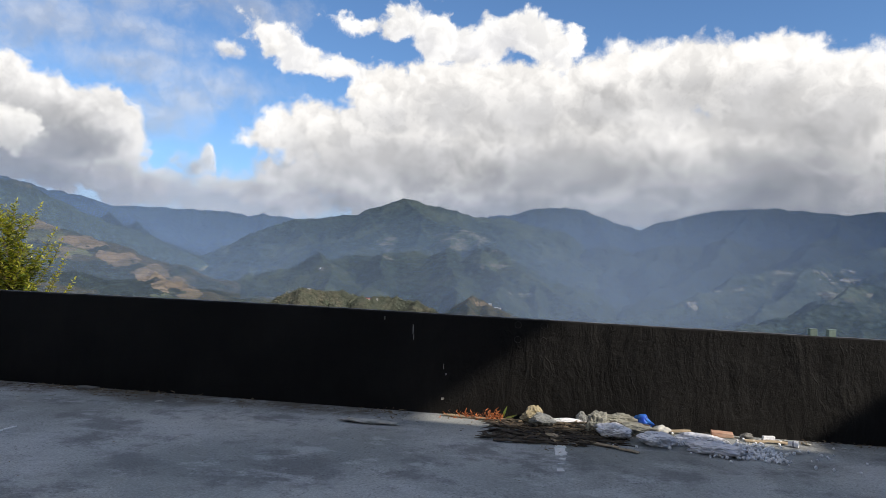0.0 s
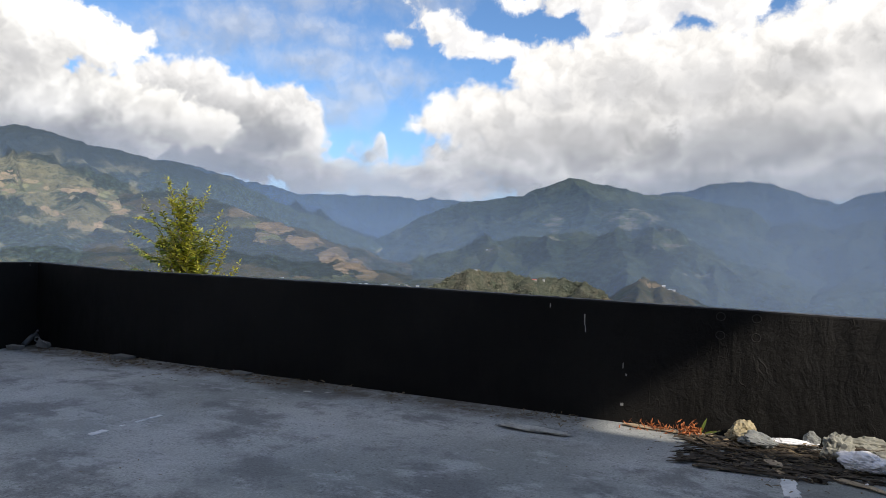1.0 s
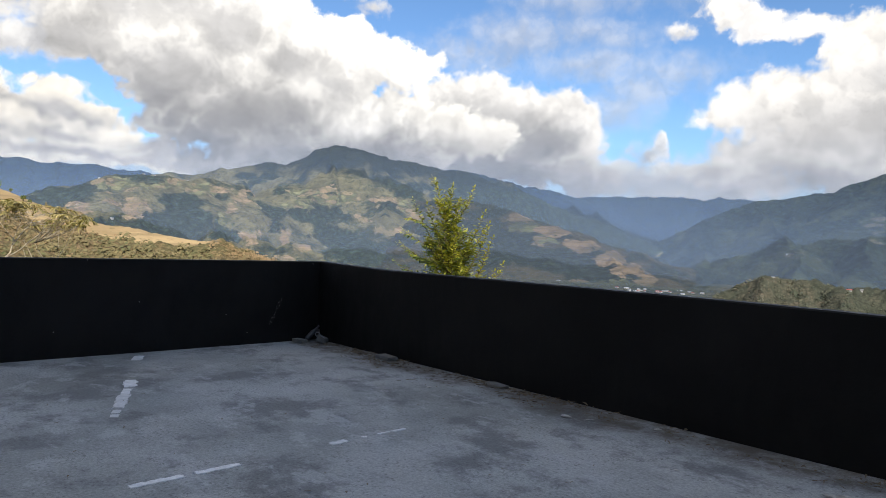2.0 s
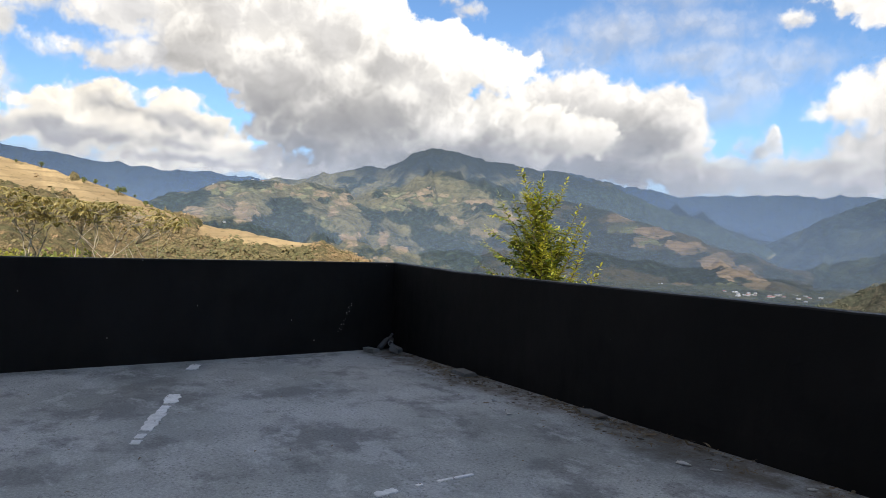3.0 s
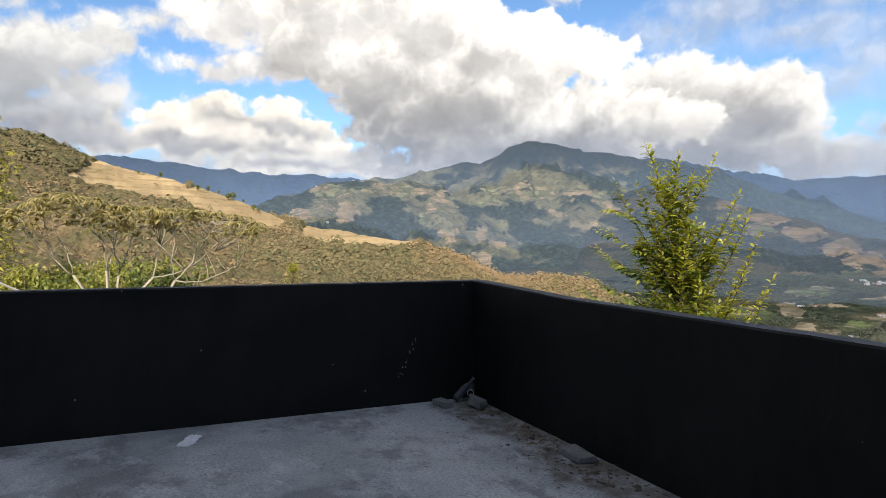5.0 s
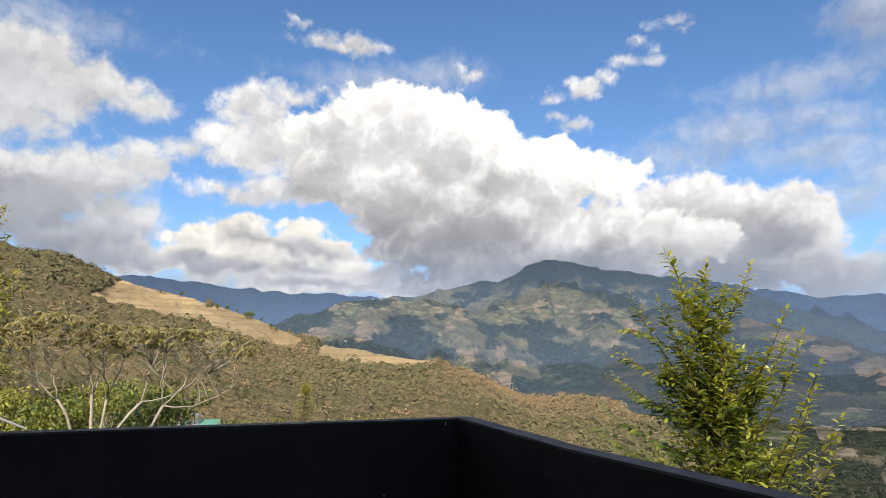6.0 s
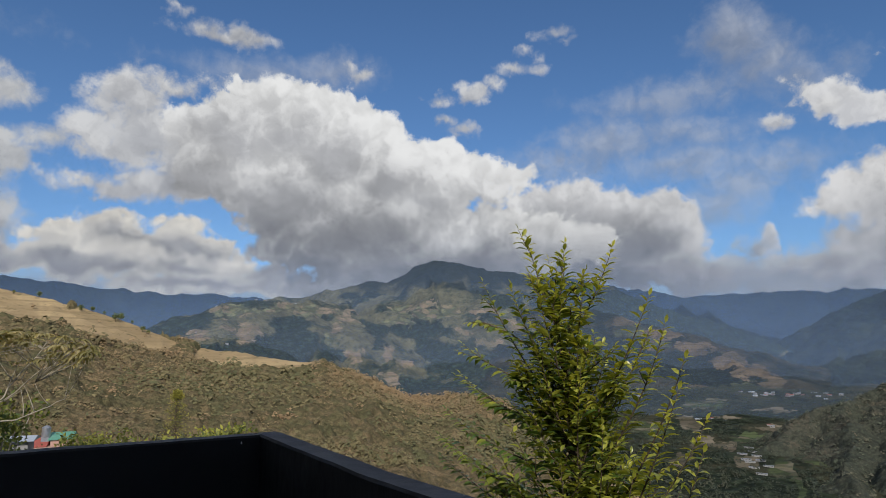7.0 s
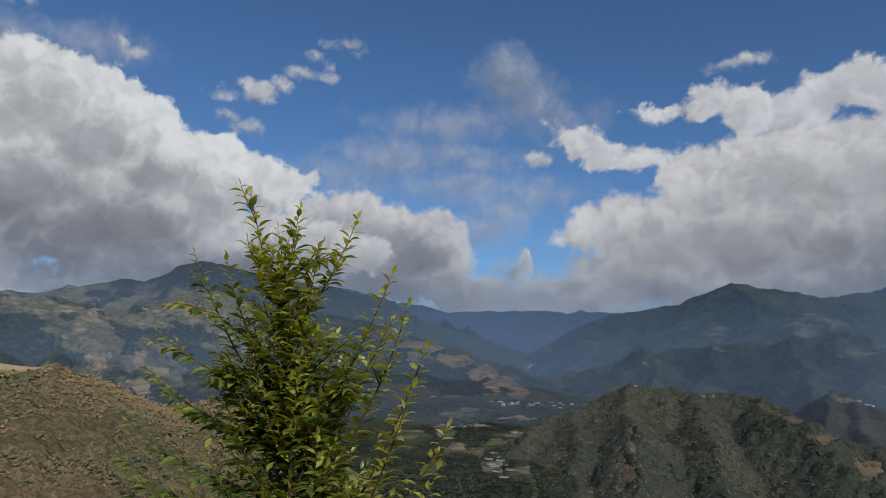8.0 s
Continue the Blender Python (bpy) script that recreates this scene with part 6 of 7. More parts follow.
def near_houses():
    """Roofs of the farm below the terrace, half hidden by the shrubs."""
    p = at(-86.7, -5.8, 66)
    h = thing("house", Matrix.Translation(p) @ pose(0, 0, 0, 0, 0, 78), "small farmhouse with red and green roofs and a steel water tank", "house")
    part("wall", slab((-1.6, -2.0, -6), (1.9, 2.0, 0.0)), M_PINK, h, "faded pink rendered wall")
    part("roof", gable_roof(2.2, 3.6, 0.55, 0.02, 0.2), M_RED, h, "weathered red roof").location = (-0.8, 0, 0)
    part("roof", gable_roof(1.5, 3.0, 0.5, 0.45, 0.15), M_GREEN, h, "green sheet roof").location = (1.35, 0.3, 0)
    part("wall", slab((0.65, -1.2, 0.0), (2.05, 1.8, 0.46)), M_PINK, h)
    bm = bmesh.new()
    bmesh.ops.create_cone(bm, cap_ends=True, segments=20, radius1=0.34, radius2=0.34, depth=0.75, matrix=Matrix.Translation((0.2, -0.6, 1.05)))
    bmesh.ops.create_cone(bm, cap_ends=True, segments=20, radius1=0.35, radius2=0.1, depth=0.16, matrix=Matrix.Translation((0.2, -0.6, 1.5)))
    part("tank", bm, plain("tank_steel", (0.65, 0.66, 0.68), (0.5, 0.5, 0.52), 3.0, 0.35, 0.1, 20.0, 0.8), h, "bright steel water tank")
    part("stand", slab((-0.1, -0.9, 0.3), (0.5, -0.3, 0.68)), M_SHEET, h)
    p = at(-89.0, -6.1, 60)
    far_house(Matrix.Translation(p) @ pose(0, 0, 0, 0, 0, 80), 3.4, 2.6, 0.8, M_BLUEROOF, "low shed with a pale sheet roof among the shrubs")
    a, b = at(-102.5, -2.4, 22), at(-97.6, -5.0, 22)
    v, f = tube([a, a.lerp(b, 0.5) - Vector((0, 0, 0.05)), b], [0.035, 0.035, 0.035], 6)
    pole = from_lists("pole", v, f, M_WHITE)
    tagged(pole, "pale slanting metal pole among the trees", "pole")


def greenhouses():
    """Long low sheds with pale film roofs, in rows across the valley plots."""
    rnd = random.Random(8)
    first = None
    for row in range(2):
        for k in range(5):
            p = spot_on(SHELF, -33.6 + 0.32 * k + 0.5 * row, -7.6 - 0.32 * k + 0.55 * row)
            m = Matrix.Translation(p + Vector((0, 0, 0.8))) @ pose(0, 0, 0, 0, 0, 24 + rnd.uniform(-3, 3))
            if first is None:
                first = far_house(m, 9, 3, 0.8, M_SHEET, "long low shed with a pale film roof among the plots")
                first["group"] = "sheds among the plots"
            else:
                copy_thing(first, m)


village()
greenhouses()
near_houses()

# ---------------------------------------------------------------- marks on the terrace


def ragged_patch(name, a, b, width, seed, bits=3, gap=0.35):
    """Worn paint: a few ragged flakes along a line from a to b, a hair above the concrete."""
    rnd = random.Random(seed)
    a, b = Vector(a), Vector(b)
    d = (b - a)
    side = Vector((-d.y, d.x)).normalized()
    pieces = []
    for k in range(bits):
        s0, s1 = k / bits + rnd.uniform(0, gap / bits), (k + 1) / bits - rnd.uniform(0, gap / bits)
        n = 36
        ring = []
        for i in range(n):
            t = 2 * math.pi * i / n
            u, v = math.cos(t), math.sin(t)
            big = max(abs(u), abs(v))
            u, v = u / big, v / big
            q = a + d * ((s0 + s1) / 2 + u * (s1 - s0) / 2 * rnd.uniform(0.86, 1.04)) + side * v * width / 2 * rnd.uniform(0.62, 1.08)
            ring.append((q.x, q.y))
        top = [(x, y, 0.0065) for x, y in ring]
        low = [(x, y, -0.004) for x, y in ring]
        fs = [tuple(range(n))] + [(i, i + n, (i + 1) % n + n, (i + 1) % n) for i in range(n)]
        pieces.append((top + low, fs))
    v, f = joined(pieces)
    tagged(from_lists(name, v, f, M_LINE), "worn flakes of a white painted line on the concrete", "paint mark", "painted line on the floor", "structure")


ragged_patch("paint_mark", (0.24, -2.54), (0.62, -2.72), 0.12, 1, 1)
ragged_patch("paint_mark", (1.54, -3.01), (1.92, -3.15), 0.13, 2, 1, 0.1)
ragged_patch("paint_mark", (1.93, -3.16), (2.2, -3.27), 0.08, 12, 1, 0.1)
ragged_patch("paint_mark", (2.16, -3.25), (2.66, -3.45), 0.11, 3, 1, 0.1)
ragged_patch("paint_mark", (2.68, -3.46), (2.95, -3.56), 0.07, 13, 2, 0.3)
ragged_patch("paint_mark", (4.42, -1.85), (4.42, -2.33), 0.03, 4, 3, 0.4)
ragged_patch("paint_mark", (4.42, -2.34), (4.44, -2.62), 0.075, 5, 1)
ragged_patch("paint_mark", (4.46, -3.20), (4.47, -3.9), 0.06, 6, 2, 0.1)
ragged_patch("paint_mark", (9.14, -0.93), (9.15, -1.35), 0.11, 7, 1, 0.15)
ragged_patch("paint_mark", (9.16, -1.38), (9.14, -1.8), 0.06, 8, 3, 0.5)


def wall_marks():
    ring_mat = plain("scuffed_ring", (0.022, 0.021, 0.02), (0.04, 0.038, 0.036), 20.0, 0.8, 0.4, 60.0)
    for x, z in ((8.68, 0.985), (8.95, 0.985), (8.68, 0.83), (8.95, 0.83)):
        pts = [(x + 0.034 * math.cos(a), -0.003, z + 0.034 * math.sin(a)) for a in [2 * math.pi * i / 20 for i in range(21)]]
        v, f = tube(pts, [0.0035] * 21, 5)
        tagged(from_lists("ring_mark", v, f, ring_mat, None, True), "faint round formwork mark in the black plaster", "wall mark", "round marks on the wall", "structure")
    chip_mat = plain("bare_plaster", (0.42, 0.41, 0.39), (0.3, 0.29, 0.27), 30.0, 0.9, 0.4, 90.0)
    rnd = random.Random(3)
    spots = [(7.55, 0.88, 0.004, 0.05), (7.56, 0.80, 0.003, 0.03), (7.23, 0.99, 0.003, 0.02), (7.9, 0.5, 0.004, 0.025), (7.93, 0.42, 0.006, 0.01), (7.9, 0.16, 0.014, 0.012)]
    for x, z, w, h in spots:
        part_ob = part("paint_chip", slab((x - w, -0.006, z - h), (x + w, 0.006, z + h), 0.001, 0.002, int(x * 100)), chip_mat)
        tagged(part_ob, "pale chip in the black paint", "paint chip", "chips in the paint", "structure")
    for k in range(16):
        s = k / 15
        y, z = -0.60 - 0.17 * s + rnd.uniform(-0.02, 0.02), 0.60 - 0.34 * s + rnd.uniform(-0.02, 0.02)
        if 0.35 < s < 0.7 and k % 2:
            continue
        w = rnd.uniform(0.002, 0.005)
        tagged(part("paint_chip", slab((-0.006, y - w, z - w), (0.006, y + w, z + w * 1.3), 0.001, 0.002, k), chip_mat), "pale chip in the black paint", "paint chip", "chips in the paint", "structure")
    for y, z in ((-3.08, 1.118), (-0.12, 1.10), (-2.5, 0.62), (-1.4, 0.42), (-1.1, 0.16), (-3.4, 0.3), (-4.2, 0.8)):
        tagged(part("paint_chip", slab((-0.006, y - 0.003, z - 0.007), (0.006, y + 0.003, z + 0.007), 0.001, 0.002, int(-y * 90)), chip_mat), "pale chip in the black paint", "paint chip", "chips in the paint", "structure")


wall_marks()

# ---------------------------------------------------------------- rubbish and rubble
M_SACK = plain("woven_sack", (0.82, 0.81, 0.84), (0.7, 0.69, 0.74), 10.0, 0.7, 0.5, 120.0)
M_BEAD = plain("white_foam", (0.78, 0.78, 0.8), (0.66, 0.66, 0.7), 20.0, 0.8, 0.2, 90.0)
M_CREAM = thin_plastic("cream_film", (0.46, 0.39, 0.25), (0.32, 0.27, 0.18), 0.25)
M_CLEAR = thin_plastic("cloudy_film", (0.42, 0.41, 0.35), (0.27, 0.265, 0.23), 0.4)
M_GREYFILM = thin_plastic("grey_film", (0.38, 0.385, 0.37), (0.25, 0.26, 0.255), 0.35)
M_BLUE = plain("blue_packet", (0.015, 0.06, 0.45), (0.05, 0.22, 0.6), 12.0, 0.35, 0.2, 50.0)
M_DARKWOOD = plain("wet_dark_wood", (0.045, 0.035, 0.028), (0.09, 0.07, 0.05), 9.0, 0.8, 0.6, 70.0)
M_PALEWOOD = plain("pale_wood", (0.48, 0.38, 0.26), (0.36, 0.28, 0.19), 9.0, 0.8, 0.5, 70.0)
M_BRICK = plain("brick_clay", (0.40, 0.20, 0.13), (0.52, 0.36, 0.27), 14.0, 0.9, 0.5, 60.0)
M_BLOCK = plain("grey_block", (0.22, 0.212, 0.198), (0.14, 0.136, 0.128), 12.0, 0.9, 0.6, 60.0)
M_RUST = plain("dry_fern", (0.42, 0.13, 0.04), (0.30, 0.10, 0.04), 20.0, 0.9, 0.3, 80.0)
M_PAPER = plain("paper", (0.55, 0.54, 0.5), (0.40, 0.39, 0.37), 16.0, 0.9, 0.4, 60.0)
M_STRAW = plain("dead_straw", (0.22, 0.17, 0.105), (0.14, 0.10, 0.065), 16.0, 0.9, 0.3, 60.0)
M_PIPE = plain("dull_pipe", (0.075, 0.075, 0.078), (0.045, 0.045, 0.048), 10.0, 0.5, 0.2, 60.0)
M_RIM = plain("pale_rim", (0.5, 0.5, 0.5), (0.4, 0.4, 0.4), 10.0, 0.5, 0.2, 60.0)
M_JUNCTION = plain("grey_green_box", (0.20, 0.27, 0.23), (0.15, 0.2, 0.17), 10.0, 0.6, 0.2, 60.0)
M_INK = plain("faded_ink", (0.12, 0.12, 0.16), (0.18, 0.18, 0.22), 10.0, 0.8, 0.1, 60.0)


def crumple(size, seed, sub=4, amount=0.3, pinch=0.0, fold=5.0):
    """A crushed film bag: a creased, slumped closed skin, resting on z = 0."""
    bm = bmesh.new()
    bmesh.ops.create_icosphere(bm, subdivisions=sub, radius=1)
    o = Vector((seed * 3.7, seed * 1.3, 0))
    for v in bm.verts:
        n = v.co.normalized()
        crease = sum((0.5**i) * (1 - 2 * abs(noise.noise(n * fold * 0.55 * 2**i + o))) for i in range(5))
        k = 1 + 1.3 * amount * noise.noise(n * 1.5 + o) + 0.62 * amount * crease
        q = n * k
        if pinch and q.x > 0.2:
            q.y *= 1 - pinch * (q.x - 0.2)
            q.z *= 1 - pinch * (q.x - 0.2)
        v.co = Vector((q.x * size[0], q.y * size[1], q.z * size[2]))
    low = min(v.co.z for v in bm.verts)
    flat = low + 0.45 * size[2]
    for v in bm.verts:
        if v.co.z < flat:
            v.co.z = flat - 0.02 * (flat - v.co.z)
        v.co.z -= flat
    return bm


def bag(name, at_xy, size, turn, seed, material, label, category="plastic bag", z=0.004, fold=5.0, pinch=0.3, amount=0.3):
    ob = part(name, crumple((size[0] * 0.78, size[1] * 0.8, size[2] * 0.62), seed, 5 if category == "sack" else 4, amount * 1.25, pinch, fold * 1.25), material, None, "", category != "plastic bag")
    ob.matrix_basis = pose(at_xy[0], at_xy[1], z, 0, 0, turn)
    return tagged(ob, label, category)


def board(name, a, b, width, thick, seed, material, label, z0=0.006, z1=0.006, category="board"):
    """A split board or slat lying from a to b, one end perhaps raised."""
    rnd = random.Random(seed)
    a, b = Vector((*a, z0)), Vector((*b, z1))
    n, L = 7, (b - a).length
    bm = bmesh.new()
    rows = []
    for i in range(n):
        x = L * i / (n - 1)
        w0, w1 = width / 2 * rnd.uniform(0.55, 1.2), width / 2 * rnd.uniform(0.55, 1.2)
        if i in (0, n - 1):
            x += rnd.uniform(-0.04, 0.04) * L
            w0 *= rnd.uniform(0.5, 1.0)
        bow = 0.012 * math.sin(math.pi * i / (n - 1)) * rnd.uniform(0, 1)
        rows.append([bm.verts.new((x, y, z + bow)) for y, z in ((-w0, 0), (w1, 0), (w1, thick), (-w0, thick))])
    for p, q in zip(rows, rows[1:]):
        for k in range(4):
            bm.faces.new((p[k], p[(k + 1) % 4], q[(k + 1) % 4], q[k]))
    bm.faces.new(rows[0][::-1])
    bm.faces.new(rows[-1])
    bmesh.ops.recalc_face_normals(bm, faces=bm.faces)
    bmesh.ops.bevel(bm, geom=bm.edges[:], offset=thick * 0.12, segments=1, affect="EDGES")
    ob = part(name, bm, material)
    d = b - a
    ob.matrix_basis = Matrix.Translation(a) @ d.to_track_quat("X", "Z").to_matrix().to_4x4()
    return tagged(ob, label, category)


def rubble():
    # dark sodden boards and sheets
    board("board", (8.45, -0.86), (9.12, -0.90), 0.07, 0.005, 1, M_DARKWOOD, "sodden dark board lying flat on the concrete")
    board("board", (8.48, -0.60), (9.0, -0.66), 0.06, 0.005, 2, M_DARKWOOD, "sodden dark board lying flat on the concrete", 0.012, 0.008)
    board("board", (8.62, -0.40), (9.2, -0.52), 0.09, 0.005, 3, M_DARKWOOD, "split dark board under the rubbish", 0.006, 0.014)
    board("board", (8.55, -1.0), (9.2, -0.95), 0.04, 0.014, 4, M_DARKWOOD, "dark batten lying on the concrete")
    board("board", (9.05, -0.62), (9.12, -0.9), 0.10, 0.006, 5, M_PALEWOOD, "pale broken plywood scrap", 0.025, 0.014)
    board("board", (9.0, -0.75), (9.6, -0.6), 0.06, 0.008, 6, M_DARKWOOD, "dark rotten board in the heap", 0.006, 0.02)
    board("board", (9.1, -0.45), (9.55, -0.35), 0.08, 0.01, 7, M_DARKWOOD, "dark rotten board in the heap", 0.014, 0.03)
    board("board", (9.42, -0.80), (9.82, -1.04), 0.07, 0.008, 8, M_PALEWOOD, "thin bent slat lying before the sacks")
    board("board", (9.6, -0.16), (10.02, -0.2), 0.07, 0.018, 9, M_DARKWOOD, "dark batten propped on the bags", 0.07, 0.06)
    board("board", (10.12, -0.13), (10.42, -0.11), 0.06, 0.015, 10, M_PALEWOOD, "short pale batten by the wall", 0.01, 0.03)
    board("board", (10.86, -0.24), (11.3, -0.22), 0.07, 0.014, 11, M_PALEWOOD, "weathered pale slat by the wall")
    board("board", (7.92, -0.09), (8.4, -0.12), 0.08, 0.01, 12, M_PALEWOOD, "pale slat lying along the wall foot")
    board("board", (8.5, -0.1), (8.86, -0.12), 0.05, 0.012, 13, M_PALEWOOD, "pale slat lying along the wall foot")
    # sodden leaves, bark and splinters between the boards
    deb = random.Random(12)
    vs, fs = [], []
    for k in range(620):
        x, y = 8.42 + 1.3 * deb.random() ** 0.85, -0.12 - 0.85 * deb.random()
        if y < -0.98 + 0.35 * max(0.0, x - 9.2):
            continue
        a, l, w = deb.uniform(-0.7, 0.7) if k % 3 else deb.uniform(0, 6.28), deb.uniform(0.02, 0.12), deb.uniform(0.006, 0.024)
        u, v = Vector((math.cos(a), math.sin(a), 0)), Vector((-math.sin(a), math.cos(a), 0))
        z, n = 0.005 + 0.03 * deb.random() ** 2, len(vs)
        for s, q, h in ((-1, -0.6, 0), (-0.2, -1, 0.5), (1, -0.3, 0), (0.8, 0.5, 0.2), (0.0, 1, 0.4), (-0.8, 0.6, 0)):
            vs.append(Vector((x, y, z)) + u * s * l + v * q * w + Vector((0, 0, h * deb.uniform(0, 0.02))))
        vs += [p - Vector((0, 0, 0.003)) for p in vs[n:n + 6]]
        fs += [tuple(range(n, n + 6)), tuple(range(n + 6, n + 12))[::-1]] + [(n + i, n + 6 + i, n + 6 + (i + 1) % 6, n + (i + 1) % 6) for i in range(6)]
    tagged(from_lists("wet_litter", vs, fs, M_DARKWOOD), "sodden brown leaves and splinters heaped by the wall", "litter", kind="stuff")
    # bags and packets
    bag("plastic_bag", (8.88, -0.12), (0.13, 0.09, 0.12), 60, 1, M_CREAM, "crumpled cream plastic bag against the wall")
    bag("plastic_bag", (8.86, -0.20), (0.12, 0.10, 0.07), 150, 2, M_CREAM, "knotted cream plastic bag on the heap", z=0.03)
    bag("plastic_bag", (8.98, -0.33), (0.13, 0.10, 0.07), -20, 3, M_GREYFILM, "limp grey plastic bag on the heap", z=0.04)
    bag("plastic_bag", (9.50, -0.36), (0.11, 0.09, 0.15), 20, 4, M_CLEAR, "cloudy clear plastic bag standing puffed up", z=0.02, pinch=0.1)
    bag("plastic_bag", (9.74, -0.1), (0.17, 0.07, 0.09), 10, 5, M_CLEAR, "crumpled cloudy plastic bag by the wall", z=0.03)
    bag("plastic_bag", (9.84, -0.33), (0.19, 0.12, 0.06), -12, 6, M_CLEAR, "flattened cloudy plastic bag behind the sacks", z=0.03)
    bag("packet", (9.97, -0.09), (0.10, 0.022, 0.085), -25, 7, M_BLUE, "glossy blue food packet, half crushed", "packet", 0.01, 2.2, 0.8, 0.5)
    bag("paper_scrap", (10.13, -0.2), (0.09, 0.06, 0.06), 25, 8, M_PAPER, "folded beige paper carton scrap", "paper", 0.006, 2.0, 0.6, 0.35)
    bag("plastic_bag", (9.22, -0.1), (0.17, 0.05, 0.025), 8, 9, M_BEAD, "white torn plastic strip on the heap", z=0.03)
    bag("plastic_bag", (9.36, -0.06), (0.06, 0.03, 0.08), 0, 10, M_GREYFILM, "grey torn plastic shard leaning on the wall", z=0.02)
    # white sacks, two full and two burst
    for k, (x, y, sx, sy, sz, turn) in enumerate([(9.64, -0.52, 0.165, 0.14, 0.085, -32), (10.0, -0.66, 0.155, 0.135, 0.08, -6), (10.44, -0.42, 0.21, 0.12, 0.055, -12), (10.5, -0.82, 0.24, 0.13, 0.07, -14)]):
        s = bag("sack", (x, y), (sx, sy, sz), turn, 20 + k, M_SACK, ("bulging white woven sack lying on the concrete", "bulging white woven sack lying on the concrete", "burst white sack, half empty", "burst white sack spilling foam lumps")[k], "sack", 0.004, 6.5, 0.1, 0.3)
        s["group"] = "sacks along the wall"
        if k < 2:
            bmk = bmesh.new()
            for q in range(3):
                bmesh.ops.create_cube(bmk, size=1, matrix=Matrix.Translation((-0.08 + q * 0.075, 0.02, sz * 1.22)) @ Matrix.Diagonal((0.05, 0.012, 0.002, 1)))
            part("print_bars", bmk, M_INK, s, "faded dark printing")
    rnd = random.Random(77)
    beads = bmesh.new()
    for k in range(760):
        if k < 110:
            x, y = rnd.uniform(10.14, 10.34), rnd.uniform(-0.66, -0.40)
        elif k < 640:
            x = 10.45 + 0.6 * rnd.random() ** 1.3
            y = -0.40 - 0.55 * rnd.random() - 0.1 * (x - 10.5)
        else:
            x, y = rnd.gauss(10.7, 0.45), rnd.gauss(-0.55, 0.35)
            if y > -0.06 or y < -1.3:
                continue
        r = rnd.uniform(0.009, 0.019)
        m = Matrix.Translation((x, y, r * rnd.uniform(0.7, 1.6))) @ pose(0, 0, 0, rnd.uniform(0, 360), rnd.uniform(0, 360), 0) @ Matrix.Diagonal((r, r * rnd.uniform(0.7, 1), r * rnd.uniform(0.6, 1), 1))
        bmesh.ops.create_icosphere(beads, subdivisions=1, radius=1, matrix=m)
    tagged(part("foam_lumps", beads, M_BEAD, None, "", True), "spilled white foam lumps on the concrete", "foam lumps", kind="stuff")
    # brick, blocks, cup
    for name, a, b, turn, xy, mt, label, cat in [
        ("brick", (-0.10, -0.05, 0), (0.10, 0.05, 0.045), -8, (10.7, -0.1), M_BRICK, "broken red brick with a pale worn top", "brick"),
        ("block", (-0.055, -0.025, 0), (0.055, 0.025, 0.04), 4, (11.12, -0.12), M_BEAD, "small white block by the wall", "block"),
        ("brick", (-0.09, -0.05, 0), (0.09, 0.05, 0.055), 18, (0.22, -0.42), M_BLOCK, "grey concrete brick in the corner", "brick"),
        ("brick", (-0.15, -0.075, 0), (0.15, 0.075, 0.042), -6, (1.87, -0.14), M_BLOCK, "grey concrete brick beside the wall", "brick"),
        ("brick", (-0.13, -0.05, 0), (0.13, 0.05, 0.02), -14, (3.73, -0.1), M_BLOCK, "broken piece of grey concrete by the wall", "brick"),
    ]:
        ob = part(name, slab(a, b, 0.006, 0.008, int(abs(xy[0]) * 31)), mt)
        ob.matrix_basis = pose(xy[0], xy[1], 0.004, 0, 0, turn)
        tagged(ob, label, cat)
    stone = bag("stone", (10.92, -0.14), (0.055, 0.04, 0.04), 0, 30, M_BLOCK, "rough grey lump of mortar", "stone", 0.004, 3.0, 0.0, 0.3)
    chunk = part("rubble_chunk", slab((-0.10, -0.05, 0), (0.08, 0.05, 0.10), 0.008, 0.045, 5), M_BLOCK)
    chunk.matrix_basis = pose(0.40, -0.16, 0.004, 0, 0, 30)
    tagged(chunk, "broken wedge of concrete in the corner", "rubble")
    # a short pipe leaning in the corner, its open end towards the terrace
    pipe = thing("pipe", Matrix(), "short dark plastic pipe leaning in the corner", "pipe")
    a, b = Vector((0.1, -0.06, 0.14)), Vector((0.28, -0.17, 0.115))
    v, f = tube([a, b], [0.03, 0.03], 20)
    from_lists("tube", v, f[:-1], M_PIPE, pipe, True)
    d = (b - a).normalized()
    q = d.to_track_quat("Z", "Y")
    v, f = tube([b + q @ Vector((0.03 * math.cos(t), 0.03 * math.sin(t), 0)) for t in [2 * math.pi * i / 20 for i in range(21)]], [0.0045] * 21, 6)
    from_lists("rim", v, f, M_RIM, pipe, True)["label"] = "pale cut rim"
    # dark disc set in the mouth, standing for the shade of the hollow
    bmc = bmesh.new()
    bmesh.ops.create_cone(bmc, cap_ends=True, segments=18, radius1=0.028, radius2=0.028, depth=0.01, matrix=Matrix.Translation(b - d * 0.06) @ q.to_matrix().to_4x4())
    part("inside", bmc, M_DARKWOOD, pipe)
    # a dusty bottle leaning behind it
    bottle = thing("bottle", Matrix(), "dusty dark bottle leaning in the corner", "bottle")
    low, high = Vector((0.14, -0.26, 0.035)), Vector((0.11, -0.06, 0.2))
    s = [0.0, 0.02, 0.55, 0.68, 0.78, 1.0]
    v, f = tube([low.lerp(high, k) for k in s], [0.03, 0.036, 0.036, 0.026, 0.013, 0.013], 16)
    from_lists("body", v, f, M_PIPE, bottle, True)
